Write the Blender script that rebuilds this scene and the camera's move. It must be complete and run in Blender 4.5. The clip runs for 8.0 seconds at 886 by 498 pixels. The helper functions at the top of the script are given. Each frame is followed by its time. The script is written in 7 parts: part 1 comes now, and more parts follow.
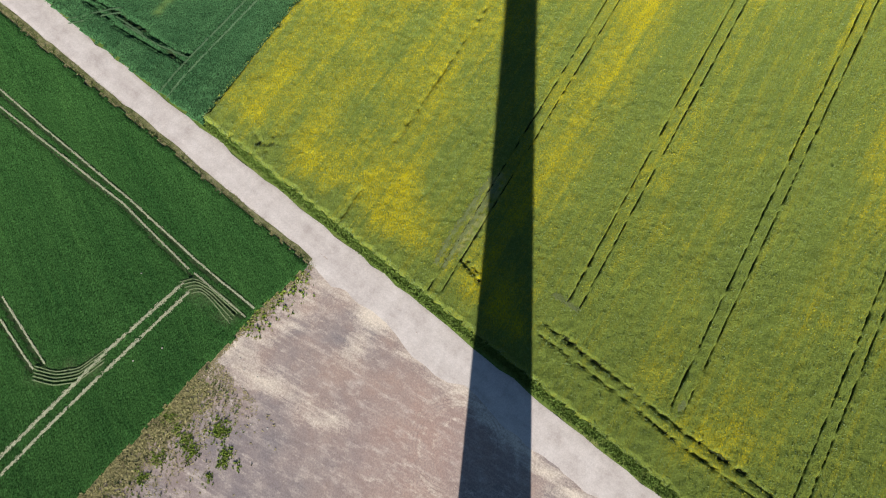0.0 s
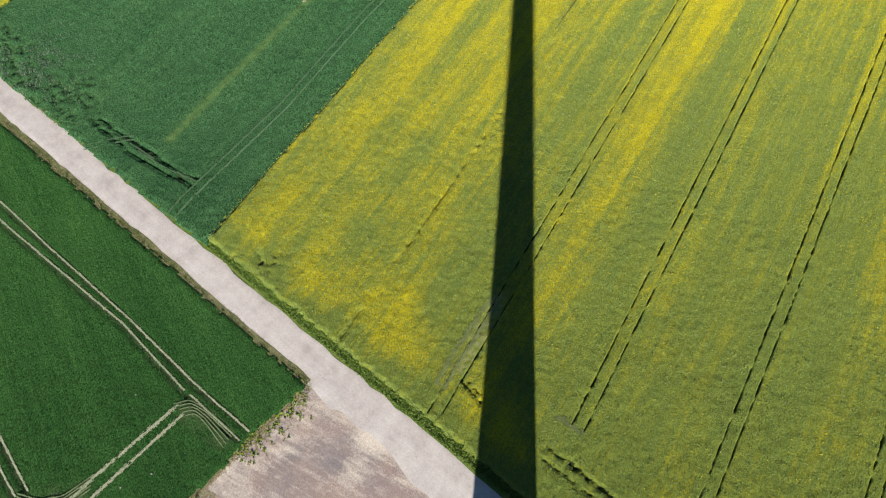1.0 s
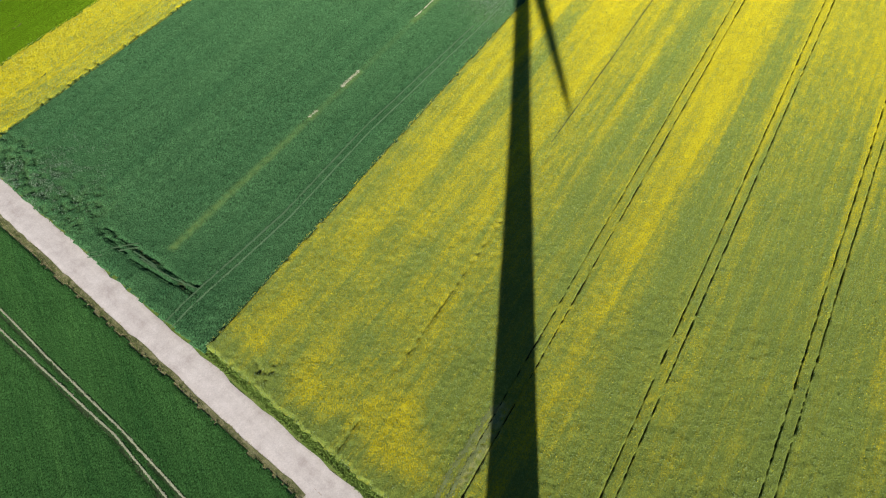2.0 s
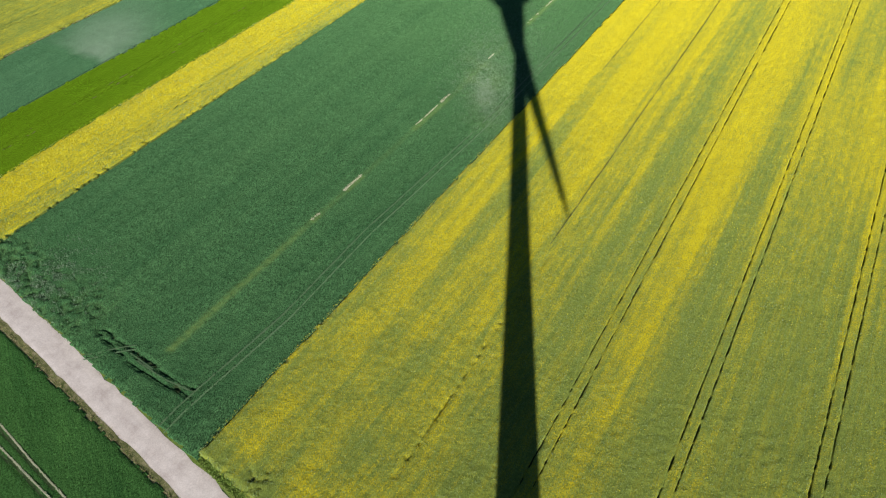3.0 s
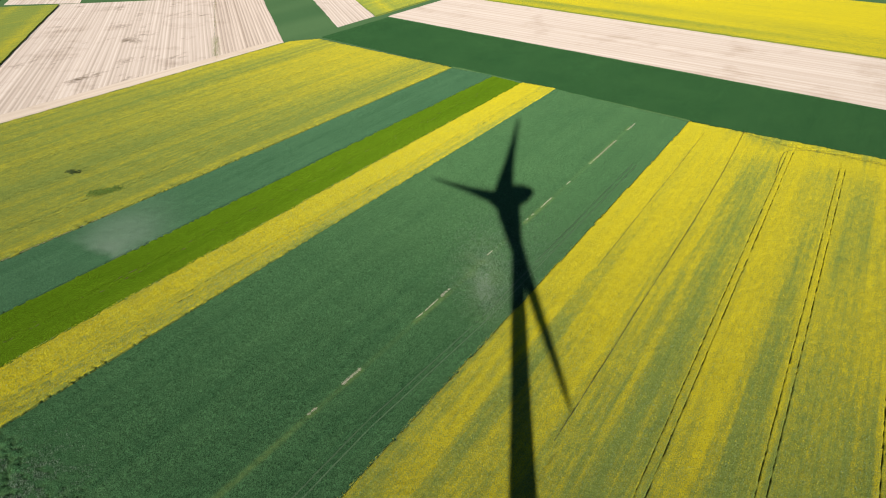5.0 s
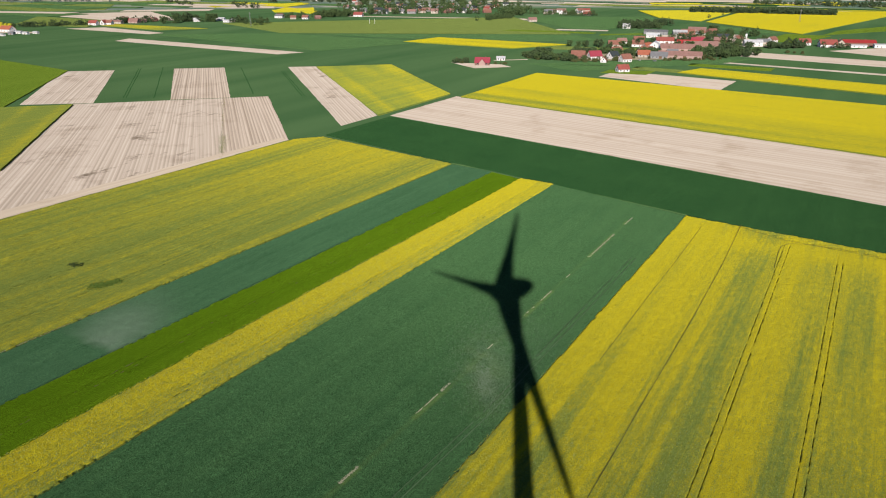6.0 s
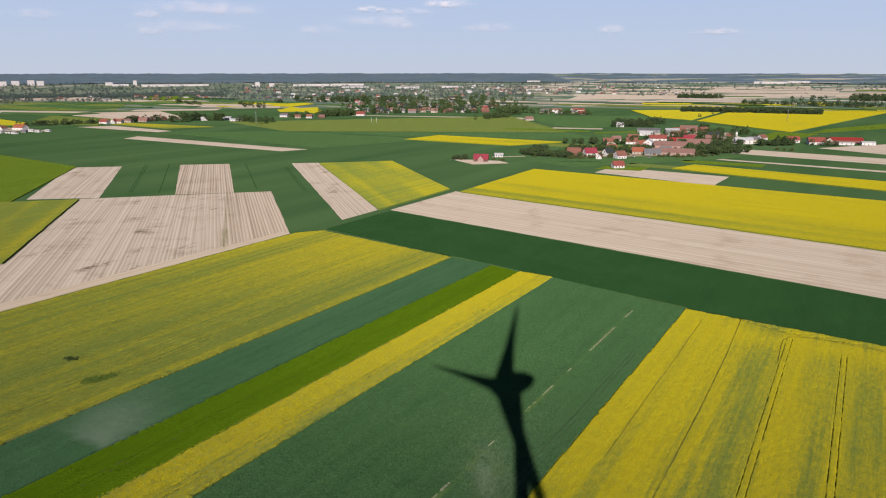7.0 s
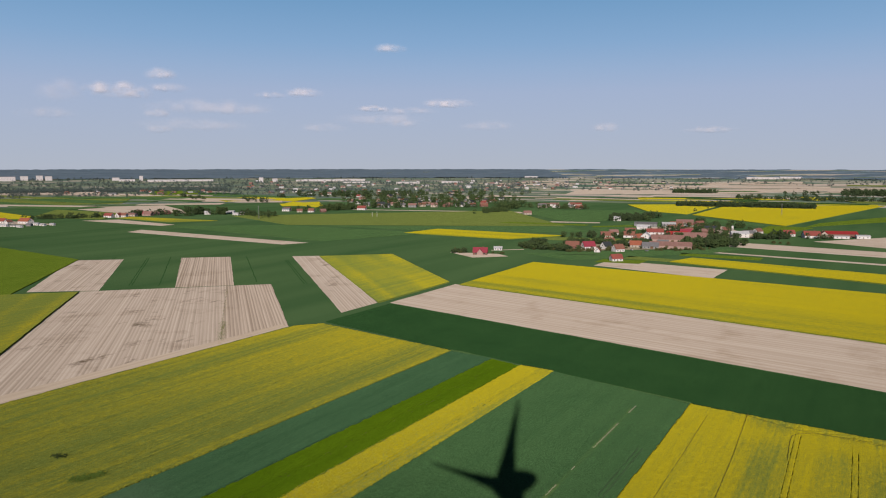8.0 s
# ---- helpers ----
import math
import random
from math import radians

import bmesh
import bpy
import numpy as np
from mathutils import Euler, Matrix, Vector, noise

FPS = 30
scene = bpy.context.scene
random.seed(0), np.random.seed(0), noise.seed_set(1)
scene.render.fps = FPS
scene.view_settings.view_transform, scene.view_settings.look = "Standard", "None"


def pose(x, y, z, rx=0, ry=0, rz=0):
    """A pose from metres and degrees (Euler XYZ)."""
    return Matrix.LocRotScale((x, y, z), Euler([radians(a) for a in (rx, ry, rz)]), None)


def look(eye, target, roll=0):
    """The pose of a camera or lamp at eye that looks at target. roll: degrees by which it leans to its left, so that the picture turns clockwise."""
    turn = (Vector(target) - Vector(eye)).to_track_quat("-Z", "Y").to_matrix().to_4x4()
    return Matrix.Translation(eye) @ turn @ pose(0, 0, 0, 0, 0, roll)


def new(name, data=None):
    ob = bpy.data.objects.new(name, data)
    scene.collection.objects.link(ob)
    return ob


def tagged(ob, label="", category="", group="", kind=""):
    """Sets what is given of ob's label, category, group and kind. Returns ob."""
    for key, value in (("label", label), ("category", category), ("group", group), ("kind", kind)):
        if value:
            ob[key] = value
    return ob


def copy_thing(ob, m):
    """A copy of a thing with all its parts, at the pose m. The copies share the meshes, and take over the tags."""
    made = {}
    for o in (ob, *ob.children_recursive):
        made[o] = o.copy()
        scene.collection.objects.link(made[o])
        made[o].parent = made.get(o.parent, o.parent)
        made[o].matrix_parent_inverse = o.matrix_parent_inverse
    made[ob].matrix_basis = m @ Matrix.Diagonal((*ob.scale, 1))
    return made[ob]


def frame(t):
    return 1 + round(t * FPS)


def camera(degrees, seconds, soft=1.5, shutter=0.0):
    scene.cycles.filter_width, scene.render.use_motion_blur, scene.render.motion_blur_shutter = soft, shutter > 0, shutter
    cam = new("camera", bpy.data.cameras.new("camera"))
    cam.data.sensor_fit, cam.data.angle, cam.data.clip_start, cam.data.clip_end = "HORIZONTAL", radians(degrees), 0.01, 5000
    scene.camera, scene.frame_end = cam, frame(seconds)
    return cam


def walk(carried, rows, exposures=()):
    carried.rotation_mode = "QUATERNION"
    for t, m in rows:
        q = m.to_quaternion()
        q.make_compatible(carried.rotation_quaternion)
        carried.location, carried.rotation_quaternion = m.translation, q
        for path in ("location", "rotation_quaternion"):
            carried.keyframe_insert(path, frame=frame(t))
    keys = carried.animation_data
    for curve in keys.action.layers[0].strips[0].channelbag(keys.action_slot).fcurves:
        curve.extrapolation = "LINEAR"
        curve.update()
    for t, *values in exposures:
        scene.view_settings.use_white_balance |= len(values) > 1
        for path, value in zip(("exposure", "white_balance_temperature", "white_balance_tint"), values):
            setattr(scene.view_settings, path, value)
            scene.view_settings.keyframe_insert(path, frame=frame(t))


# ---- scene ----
EYE = (0.0, 0.0, 94.6)
cam = camera(64.36, 8.0, 1.1)
# seconds, yaw, pitch, roll: the camera hovers and tilts up
TILT = [(0, -0.000, -71.702, 0.022),
        (0.5, 0.026, -66.757, 0.024),
        (1, 0.021, -61.985, 0.058),
        (1.5, 0.013, -57.532, 0.080),
        (3, -0.008, -45.033, 0.112),
        (3.5, -0.017, -41.011, 0.116),
        (4, -0.020, -37.038, 0.141),
        (4.5, 0.009, -33.195, 0.084),
        (6, 0.070, -21.845, 0.033),
        (6.5, 0.049, -18.066, 0.048),
        (7, 0.037, -14.292, 0.025),
        (7.5, 0.014, -10.550, 0.002),
        (8, 0.007, -6.750, 0.000)]
# seconds, stops, kelvin, tint
EXPOSURES = [(0.0, 1.10, 6500, 9), (1.5, 1.10, 6500, 9), (3.0, 0.88, 6500, 10), (4.5, 0.66, 6500, 13), (6.0, 0.14, 6600, 13), (7.0, -0.13, 6750, 16), (8.0, -0.46, 6850, 17)]
walk(cam, [(t, pose(*EYE, 90 + p, r, y)) for t, y, p, r in TILT], EXPOSURES)

# ---- sun and sky ----
SUN_UP, SUN_AZ = radians(23.5), radians(4.55)      # height of the sun; bearing that the shadows point to
SUN_WAY = Vector((math.sin(SUN_AZ) * math.cos(SUN_UP), math.cos(SUN_AZ) * math.cos(SUN_UP), -math.sin(SUN_UP)))
world = bpy.data.worlds.new("sky")
scene.world = world
world.use_nodes = True
wn, wl = world.node_tree.nodes, world.node_tree.links
sky = wn.new("ShaderNodeTexSky")
sky.sky_type, sky.sun_disc = "NISHITA", False
sky.sun_elevation, sky.sun_rotation = SUN_UP, math.pi + SUN_AZ
sky.altitude, sky.air_density, sky.dust_density, sky.ozone_density = 150, 0.28, 0.05, 3.0
# a lilac-grey haze lies all round the horizon and turns to pale blue above it
aim, split, fade, veil = wn.new("ShaderNodeTexCoord"), wn.new("ShaderNodeSeparateXYZ"), wn.new("ShaderNodeValToRGB"), wn.new("ShaderNodeMix")
veil.data_type = "RGBA"
wl.new(aim.outputs["Generated"], split.inputs[0])
wl.new(split.outputs["Z"], fade.inputs[0])
fade.color_ramp.elements[0].position, fade.color_ramp.elements[0].color = 0.0, (0.97, 0.97, 0.97, 1)
fade.color_ramp.elements[1].position, fade.color_ramp.elements[1].color = 0.42, (0, 0, 0, 1)
for at, amount in ((0.06, 0.94), (0.13, 0.88), (0.22, 0.72), (0.32, 0.2)):
    fade.color_ramp.elements.new(at).color = (amount, amount, amount, 1)
wl.new(fade.outputs[0], veil.inputs[0])
wl.new(sky.outputs["Color"], veil.inputs[6])
shade = wn.new("ShaderNodeValToRGB")
wl.new(split.outputs["Z"], shade.inputs[0])
shade.color_ramp.elements[0].position, shade.color_ramp.elements[0].color = 0.0, (11.3, 13.4, 16.0, 1)
shade.color_ramp.elements[1].position, shade.color_ramp.elements[1].color = 0.24, (4.8, 12.0, 20.4, 1)
shade.color_ramp.elements.new(0.1).color = (10.1, 13.5, 18.8, 1)
shade.color_ramp.elements.new(0.165).color = (7.0, 12.9, 20.2, 1)
wl.new(shade.outputs[0], veil.inputs[7])
wl.new(veil.outputs[2], wn["Background"].inputs["Color"])
wn["Background"].inputs["Strength"].default_value = 0.05
sun = new("sun", bpy.data.lights.new("sun", "SUN"))
sun.data.energy, sun.data.angle, sun.data.color = 5.0, radians(0.53), (1.0, 0.95, 0.87)
sun.matrix_world = look((0, 0, 300), Vector((0, 0, 300)) + SUN_WAY)


# ---- materials ----
class Nodes:
    """Short hand for a material's node tree."""

    def __init__(self, name, rough=0.8, spec=0.3, metal=0.0, matte=0.0):
        self.mat = bpy.data.materials.new(name)
        self.mat.use_nodes = True
        self.tree = self.mat.node_tree
        self.bsdf = self.tree.nodes["Principled BSDF"]
        self.bsdf.inputs["Roughness"].default_value = rough
        self.bsdf.inputs["Specular IOR Level"].default_value = spec
        self.bsdf.inputs["Metallic"].default_value = metal
        self.bsdf.inputs["Diffuse Roughness"].default_value = matte

    def put(self, kind, **sets):
        n = self.tree.nodes.new("ShaderNode" + kind)
        for k, value in sets.items():
            if k == "op":
                n.operation = value
            else:
                n.inputs[k].default_value = value
        return n

    def join(self, a, b):
        self.tree.links.new(a, b)

    def coords(self, az=0.0, stretch=(1, 1, 1)):
        tc = self.put("TexCoord")
        first = self.put("Mapping")
        first.inputs["Rotation"].default_value = (0, 0, radians(az))
        self.join(tc.outputs["Object"], first.inputs["Vector"])
        if stretch == (1, 1, 1):
            return first.outputs["Vector"]
        second = self.put("Mapping")
        second.inputs["Scale"].default_value = stretch
        self.join(first.outputs["Vector"], second.inputs["Vector"])
        return second.outputs["Vector"]

    def noise(self, scale, vec, detail=3.0, rough=0.55):
        n = self.put("TexNoise", Scale=scale, Detail=detail, Roughness=rough)
        self.join(vec, n.inputs["Vector"])
        return n.outputs["Fac"]

    def math(self, op, a, b=None):
        n = self.put("Math", op=op)
        for i, value in enumerate((a, b)):
            if value is None:
                continue
            if isinstance(value, (int, float)):
                n.inputs[i].default_value = value
            else:
                self.join(value, n.inputs[i])
        return n.outputs[0]

    def span(self, x, lo, hi, to_lo=0.0, to_hi=1.0):
        n = self.put("MapRange")
        for i, value in zip(range(1, 5), (lo, hi, to_lo, to_hi)):
            n.inputs[i].default_value = value
        self.join(x, n.inputs[0])
        return n.outputs[0]

    def mix(self, fac, a, b):
        n = self.tree.nodes.new("ShaderNodeMix")
        n.data_type = "RGBA"
        for sock, value in ((n.inputs[0], fac), (n.inputs[6], a), (n.inputs[7], b)):
            if isinstance(value, (int, float)):
                sock.default_value = value
            elif isinstance(value, tuple):
                sock.default_value = (*value, 1.0)
            else:
                self.join(value, sock)
        return n.outputs[2]

    def plants(self, scale, lo, hi):
        """Brightness that differs from plant to plant; streaks along the sun's bearing paint low-sun shading."""
        fac = self.noise(scale, self.coords(4.5, (1.9, 1.0, 1)), 2, 0.5)
        return self.span(fac, 0.31, 0.69, lo, hi)

    def attr(self, name):
        n = self.put("Attribute")
        n.attribute_name = name
        return n.outputs["Fac"]

    def bump(self, height, strength, distance):
        n = self.put("Bump", Strength=strength, Distance=distance)
        self.join(height, n.inputs["Height"])
        self.join(n.outputs["Normal"], self.bsdf.inputs["Normal"])

    def done(self, color):
        if isinstance(color, tuple):
            self.bsdf.inputs["Base Color"].default_value = (*color, 1.0)
        else:
            self.join(color, self.bsdf.inputs["Base Color"])
        return self.mat


AZ = 31.6           # bearing of the strips of farmland


def cereal(name, dark, light, az=AZ, pale=(0.30, 0.29, 0.17), streak=0.5, leaf=0.65, hotspot=(0.062, 0.132, 0.050)):
    """Young grain: fine blades, drill rows, broad tone changes; 'worn' shows flattened, paler stalks."""
    n = Nodes(name, 0.9, 0.0, matte=1.0)
    flat, rows = n.coords(az), n.coords(az, (0.30, 0.008, 1))
    fine = n.noise(5.0, flat, 4, 0.85)
    broad = n.noise(0.035, flat, 3)
    lines = n.noise(1.0, rows, 3)
    drill = n.noise(1.0, n.coords(az, (5.0, 0.15, 1)), 2)
    tone = n.math("ADD", n.math("MULTIPLY", n.span(lines, 0.3, 0.7), streak), n.math("MULTIPLY", n.span(broad, 0.3, 0.7), 1 - streak))
    tone = n.math("ADD", n.math("MULTIPLY", tone, 0.6), n.math("MULTIPLY", n.span(drill, 0.3, 0.7), 0.4))
    base = n.mix(tone, dark, light)
    # bright backscatter opposite the sun, put into the far barley's colour
    base = n.mix(n.math("MULTIPLY", n.attr("hotspot"), n.span(broad, 0.2, 0.8, 0.7, 1.0)), base, hotspot)
    grain = n.math("MULTIPLY", n.span(fine, 0.3, 0.7, 0.6, 1.4), n.plants(3.6, 1 - leaf, 1 + leaf))
    shade = n.put("VectorMath", op="SCALE")
    n.join(base, shade.inputs[0])
    n.join(grain, shade.inputs["Scale"])
    worn = n.math("MULTIPLY", n.attr("worn"), n.span(fine, 0.2, 0.7, 0.5, 1.0))
    n.bump(fine, 0.8, 0.22)
    return n.done(n.mix(worn, shade.outputs[0], pale))


def rape(name, az=AZ, green=(0.158, 0.204, 0.042), yellow=(0.54, 0.447, 0.012)):
    """Rapeseed in flower: yellow heads over green stems, thicker where 'bloom' is high."""
    n = Nodes(name, 0.9, 0.0, matte=1.0)
    flat = n.coords(az)
    fine = n.noise(4.5, flat, 4, 0.85)
    clump = n.noise(1.0, n.coords(az, (0.85, 0.30, 1)), 4, 0.65)
    leaf = n.noise(1.6, flat, 4, 0.7)
    open_ = n.math("ADD", n.math("MULTIPLY", fine, 0.75), n.math("MULTIPLY", clump, 0.35))
    level = n.math("SUBTRACT", 0.86, n.math("MULTIPLY", n.attr("bloom"), 0.55))
    heads = n.span(n.math("SUBTRACT", open_, level), -0.16, 0.16)
    rows = n.noise(1.0, n.coords(az, (1.7, 0.05, 1)), 4, 0.7)
    heads = n.math("ADD", heads, n.span(rows, 0.3, 0.7, -0.23, 0.23))
    passes = n.noise(1.0, n.coords(az, (0.28, 0.003, 1)), 3, 0.65)
    heads = n.math("ADD", heads, n.span(passes, 0.3, 0.7, -0.2, 0.2))
    heads = n.math("MULTIPLY", heads, n.plants(2.9, 0.1, 1.8))
    heads = n.span(heads, 0.0, 1.1, 0.0, 0.9)
    stems = n.mix(n.math("MULTIPLY", n.span(leaf, 0.3, 0.7), n.plants(3.6, -0.2, 1.6)), tuple(c * 0.82 for c in green), tuple(c * 1.30 for c in green))
    petals = n.mix(n.span(clump, 0.3, 0.7), tuple(c * 0.85 for c in yellow), yellow)
    col = n.mix(heads, stems, petals)
    worn = n.math("MULTIPLY", n.attr("worn"), n.span(fine, 0.2, 0.7, 0.5, 1.0))
    n.bump(fine, 0.9, 0.30)
    return n.done(n.mix(worn, col, (0.34, 0.33, 0.17)))


def soil(name, dark, light, az=AZ, furrow=0.5, row=(1.1, 0.01, 1), pitch=None, damp=0.0, crisp=0.3):
    """Bare, dry tilled soil with furrows, damp spots and pale crusts."""
    n = Nodes(name, 0.95, 0.0, matte=1.0)
    flat = n.coords(az)
    lines = n.noise(1.0, n.coords(az, row), 4, 0.78)
    spots = n.noise(0.03, flat, 5, 0.65)
    fine = n.noise(1.5, flat, 4, 0.7)
    drill = n.span(lines, 0.40, 0.60)
    if pitch:
        sep = n.put("SeparateXYZ")
        n.join(flat, sep.inputs[0])
        turn = n.math("ADD", n.math("MULTIPLY", sep.outputs["X"], 2 * math.pi / pitch), n.math("MULTIPLY", lines, 9.0))
        comb = n.span(n.math("SINE", turn), -0.8 + crisp, 0.8 - crisp)
        drill = n.math("ADD", n.math("MULTIPLY", comb, crisp), n.math("MULTIPLY", drill, 1 - crisp))
    tone = n.math("ADD", n.math("MULTIPLY", drill, furrow), n.math("MULTIPLY", n.span(spots, 0.30, 0.46), 1 - furrow))
    tone = n.math("ADD", n.math("MULTIPLY", tone, 0.85), n.math("MULTIPLY", fine, 0.15))
    n.bump(drill, 0.4, 0.15)
    base = n.mix(tone, dark, light)
    if damp:                                    # dark damp smudges
        wet = n.noise(0.06, n.coords(az + 40, (1, 0.5, 1)), 6, 0.75)
        base = n.mix(n.math("MULTIPLY", n.span(wet, 0.57, 0.70), damp), base, tuple(c * 0.7 for c in dark))
    return n.done(base)


def plain(name, color, rough=0.8, spec=0.3, metal=0.0, vary=0.2, scale=0.6):
    n = Nodes(name, rough, spec, metal)
    a = n.noise(scale, n.coords(), 5, 0.7)
    info = n.put("ObjectInfo")
    f = n.math("ADD", n.math("MULTIPLY", n.span(a, 0.25, 0.75), 0.6), n.math("MULTIPLY", info.outputs["Random"], 0.4))
    return n.done(n.mix(f, tuple(c * (1 - vary) for c in color), tuple(min(1, c * (1 + vary)) for c in color)))


MAT = {
    "wheat": cereal("young_wheat", (0.017, 0.058, 0.016), (0.050, 0.126, 0.032), az=150.0, leaf=0.6, streak=0.6),
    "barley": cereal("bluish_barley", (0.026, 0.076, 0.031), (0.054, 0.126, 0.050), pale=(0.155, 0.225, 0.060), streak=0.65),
    "barley_grey": cereal("greyish_barley", (0.029, 0.078, 0.036), (0.052, 0.122, 0.058), pale=(0.150, 0.205, 0.150), streak=0.7, leaf=0.4),
    "lush": cereal("bright_grain", (0.046, 0.098, 0.004), (0.082, 0.145, 0.007), streak=0.7),
    "grain": cereal("deep_green_grain", (0.015, 0.051, 0.017), (0.026, 0.073, 0.024), streak=0.3),
    "pasture": cereal("light_green_grain", (0.074, 0.122, 0.013), (0.108, 0.160, 0.020), streak=0.6),
    "pale_grain": cereal("greyish_grain", (0.042, 0.096, 0.036), (0.072, 0.134, 0.048), streak=0.6),
    "rape": rape("rapeseed"),
    "rape_olive": rape("rapeseed_thin", green=(0.142, 0.180, 0.038), yellow=(0.46, 0.385, 0.016)),
    "rape_cross": rape("rapeseed_cross", az=129.3, green=(0.150, 0.190, 0.032), yellow=(0.52, 0.420, 0.010)),
    "soil": soil("dry_soil", (0.270, 0.209, 0.155), (0.459, 0.400, 0.342), az=129.0, furrow=0.6, row=(0.35, 0.004, 1), pitch=4.5),
    "soil_cross": soil("dry_soil_cross", (0.176, 0.135, 0.099), (0.477, 0.414, 0.354), az=-17.5, furrow=0.62, row=(0.5, 0.002, 1), pitch=2.1, damp=1.0, crisp=0.4),
    "soil_ridged": soil("ridged_soil", (0.167, 0.126, 0.092), (0.468, 0.400, 0.336), az=-17.5, furrow=0.8, row=(0.5, 0.002, 1), pitch=2.1, crisp=0.5),
    "soil_plain": soil("headland_soil", (0.270, 0.214, 0.164), (0.450, 0.382, 0.308), furrow=0.4, row=(0.5, 0.01, 1)),
    "olive": cereal("olive_crop", (0.095, 0.135, 0.034), (0.140, 0.175, 0.046), streak=0.6),
    "yard_ground": soil("yard_ground", (0.095, 0.095, 0.055), (0.24, 0.205, 0.145), furrow=0.2, row=(0.08, 0.06, 1)),
    "rut": soil("rut_soil", (0.050, 0.055, 0.025), (0.13, 0.125, 0.060)),
    # the next two are darkened: shade inside the ruts is in the colour
    "rut_crop": soil("rut_shaded_rape", (0.028, 0.038, 0.013), (0.060, 0.072, 0.026)),
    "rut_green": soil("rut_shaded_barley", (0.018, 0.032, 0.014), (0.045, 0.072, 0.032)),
    "rut_pale": soil("rut_pale", (0.17, 0.20, 0.10), (0.40, 0.39, 0.26)),
    "stalks_blue": plain("bent_barley", (0.085, 0.150, 0.070), vary=0.35, scale=3.0),
    "stalks": plain("bent_stalks", (0.155, 0.20, 0.095), vary=0.4, scale=3.0),
    "rape_shade": plain("rape_rut_shade", (0.085, 0.090, 0.028), vary=0.5, scale=2.0),
    "rape_straw": plain("bent_rape_stalks", (0.165, 0.195, 0.07), vary=0.5, scale=2.0),
    "wheat_straw": plain("flattened_wheat", (0.35, 0.36, 0.235), vary=0.35, scale=3.0),
    "straw_track": plain("flattened_straw", (0.40, 0.39, 0.27), vary=0.3, scale=3.0),
}


# ---- mesh helpers ----
def lattice(x, y, seed=0):
    """Smooth value noise, 0 to 1, on arrays."""
    xi, yi = np.floor(x), np.floor(y)
    fx, fy = x - xi, y - yi
    fx, fy = fx * fx * (3 - 2 * fx), fy * fy * (3 - 2 * fy)

    def h(a, b):
        s = np.sin(a * 127.1 + b * 311.7 + seed * 74.7) * 43758.5453
        return s - np.floor(s)

    top = h(xi, yi) * (1 - fx) + h(xi + 1, yi) * fx
    low = h(xi, yi + 1) * (1 - fx) + h(xi + 1, yi + 1) * fx
    return top * (1 - fy) + low * fy


def inside(px, py, poly):
    hit = np.zeros(px.shape, bool)
    for (x0, y0), (x1, y1) in zip(poly, poly[1:] + poly[:1]):
        if y0 == y1:
            continue
        hit ^= ((y0 > py) != (y1 > py)) & (px < (x1 - x0) * (py - y0) / (y1 - y0) + x0)
    return hit


def to_line(px, py, line):
    """Distance from points to a polyline."""
    best = np.full(px.shape, 1e9)
    for (x0, y0), (x1, y1) in zip(line, line[1:]):
        dx, dy = x1 - x0, y1 - y0
        t = np.clip(((px - x0) * dx + (py - y0) * dy) / (dx * dx + dy * dy), 0, 1)
        best = np.minimum(best, np.hypot(px - x0 - t * dx, py - y0 - t * dy))
    return best


def mesh_of(name, verts, faces, mats=(), index=None, smooth=False, attrs=None):
    me = bpy.data.meshes.new(name)
    me.from_pydata(verts if isinstance(verts, list) else verts.tolist(), [], faces if isinstance(faces, list) else faces.tolist())
    for m in mats:
        me.materials.append(m)
    if index is not None:
        me.polygons.foreach_set("material_index", np.asarray(index, np.int32))
    if smooth is not False:
        me.polygons.foreach_set("use_smooth", np.arange(len(me.polygons)) < (len(me.polygons) if smooth is True else smooth))
    for key, values in (attrs or {}).items():
        a = me.attributes.new(key, "FLOAT", "POINT")
        a.data.foreach_set("value", np.asarray(values, np.float32))
    me.update()
    return me


def leaf_mesh(name, verts, corners, mat):
    """Loose leaves of three or four corners each, in one mesh."""
    me = bpy.data.meshes.new(name)
    count = len(verts) // corners
    me.vertices.add(len(verts))
    me.vertices.foreach_set("co", np.asarray(verts, np.float32).ravel())
    me.loops.add(len(verts))
    me.loops.foreach_set("vertex_index", np.arange(len(verts), dtype=np.int32))
    me.polygons.add(count)
    me.polygons.foreach_set("loop_start", np.arange(0, len(verts), corners, dtype=np.int32))
    me.materials.append(mat)
    me.update(calc_edges=True)
    return me


def rise(r):
    """Height of the land: level, then climbing gently towards the skyline."""
    t = np.clip((np.asarray(r, float) - 2900) / 2000, 0, 1)
    return 69.0 * t ** 1.35


def land(x, y):
    return float(rise(math.hypot(x, y)))


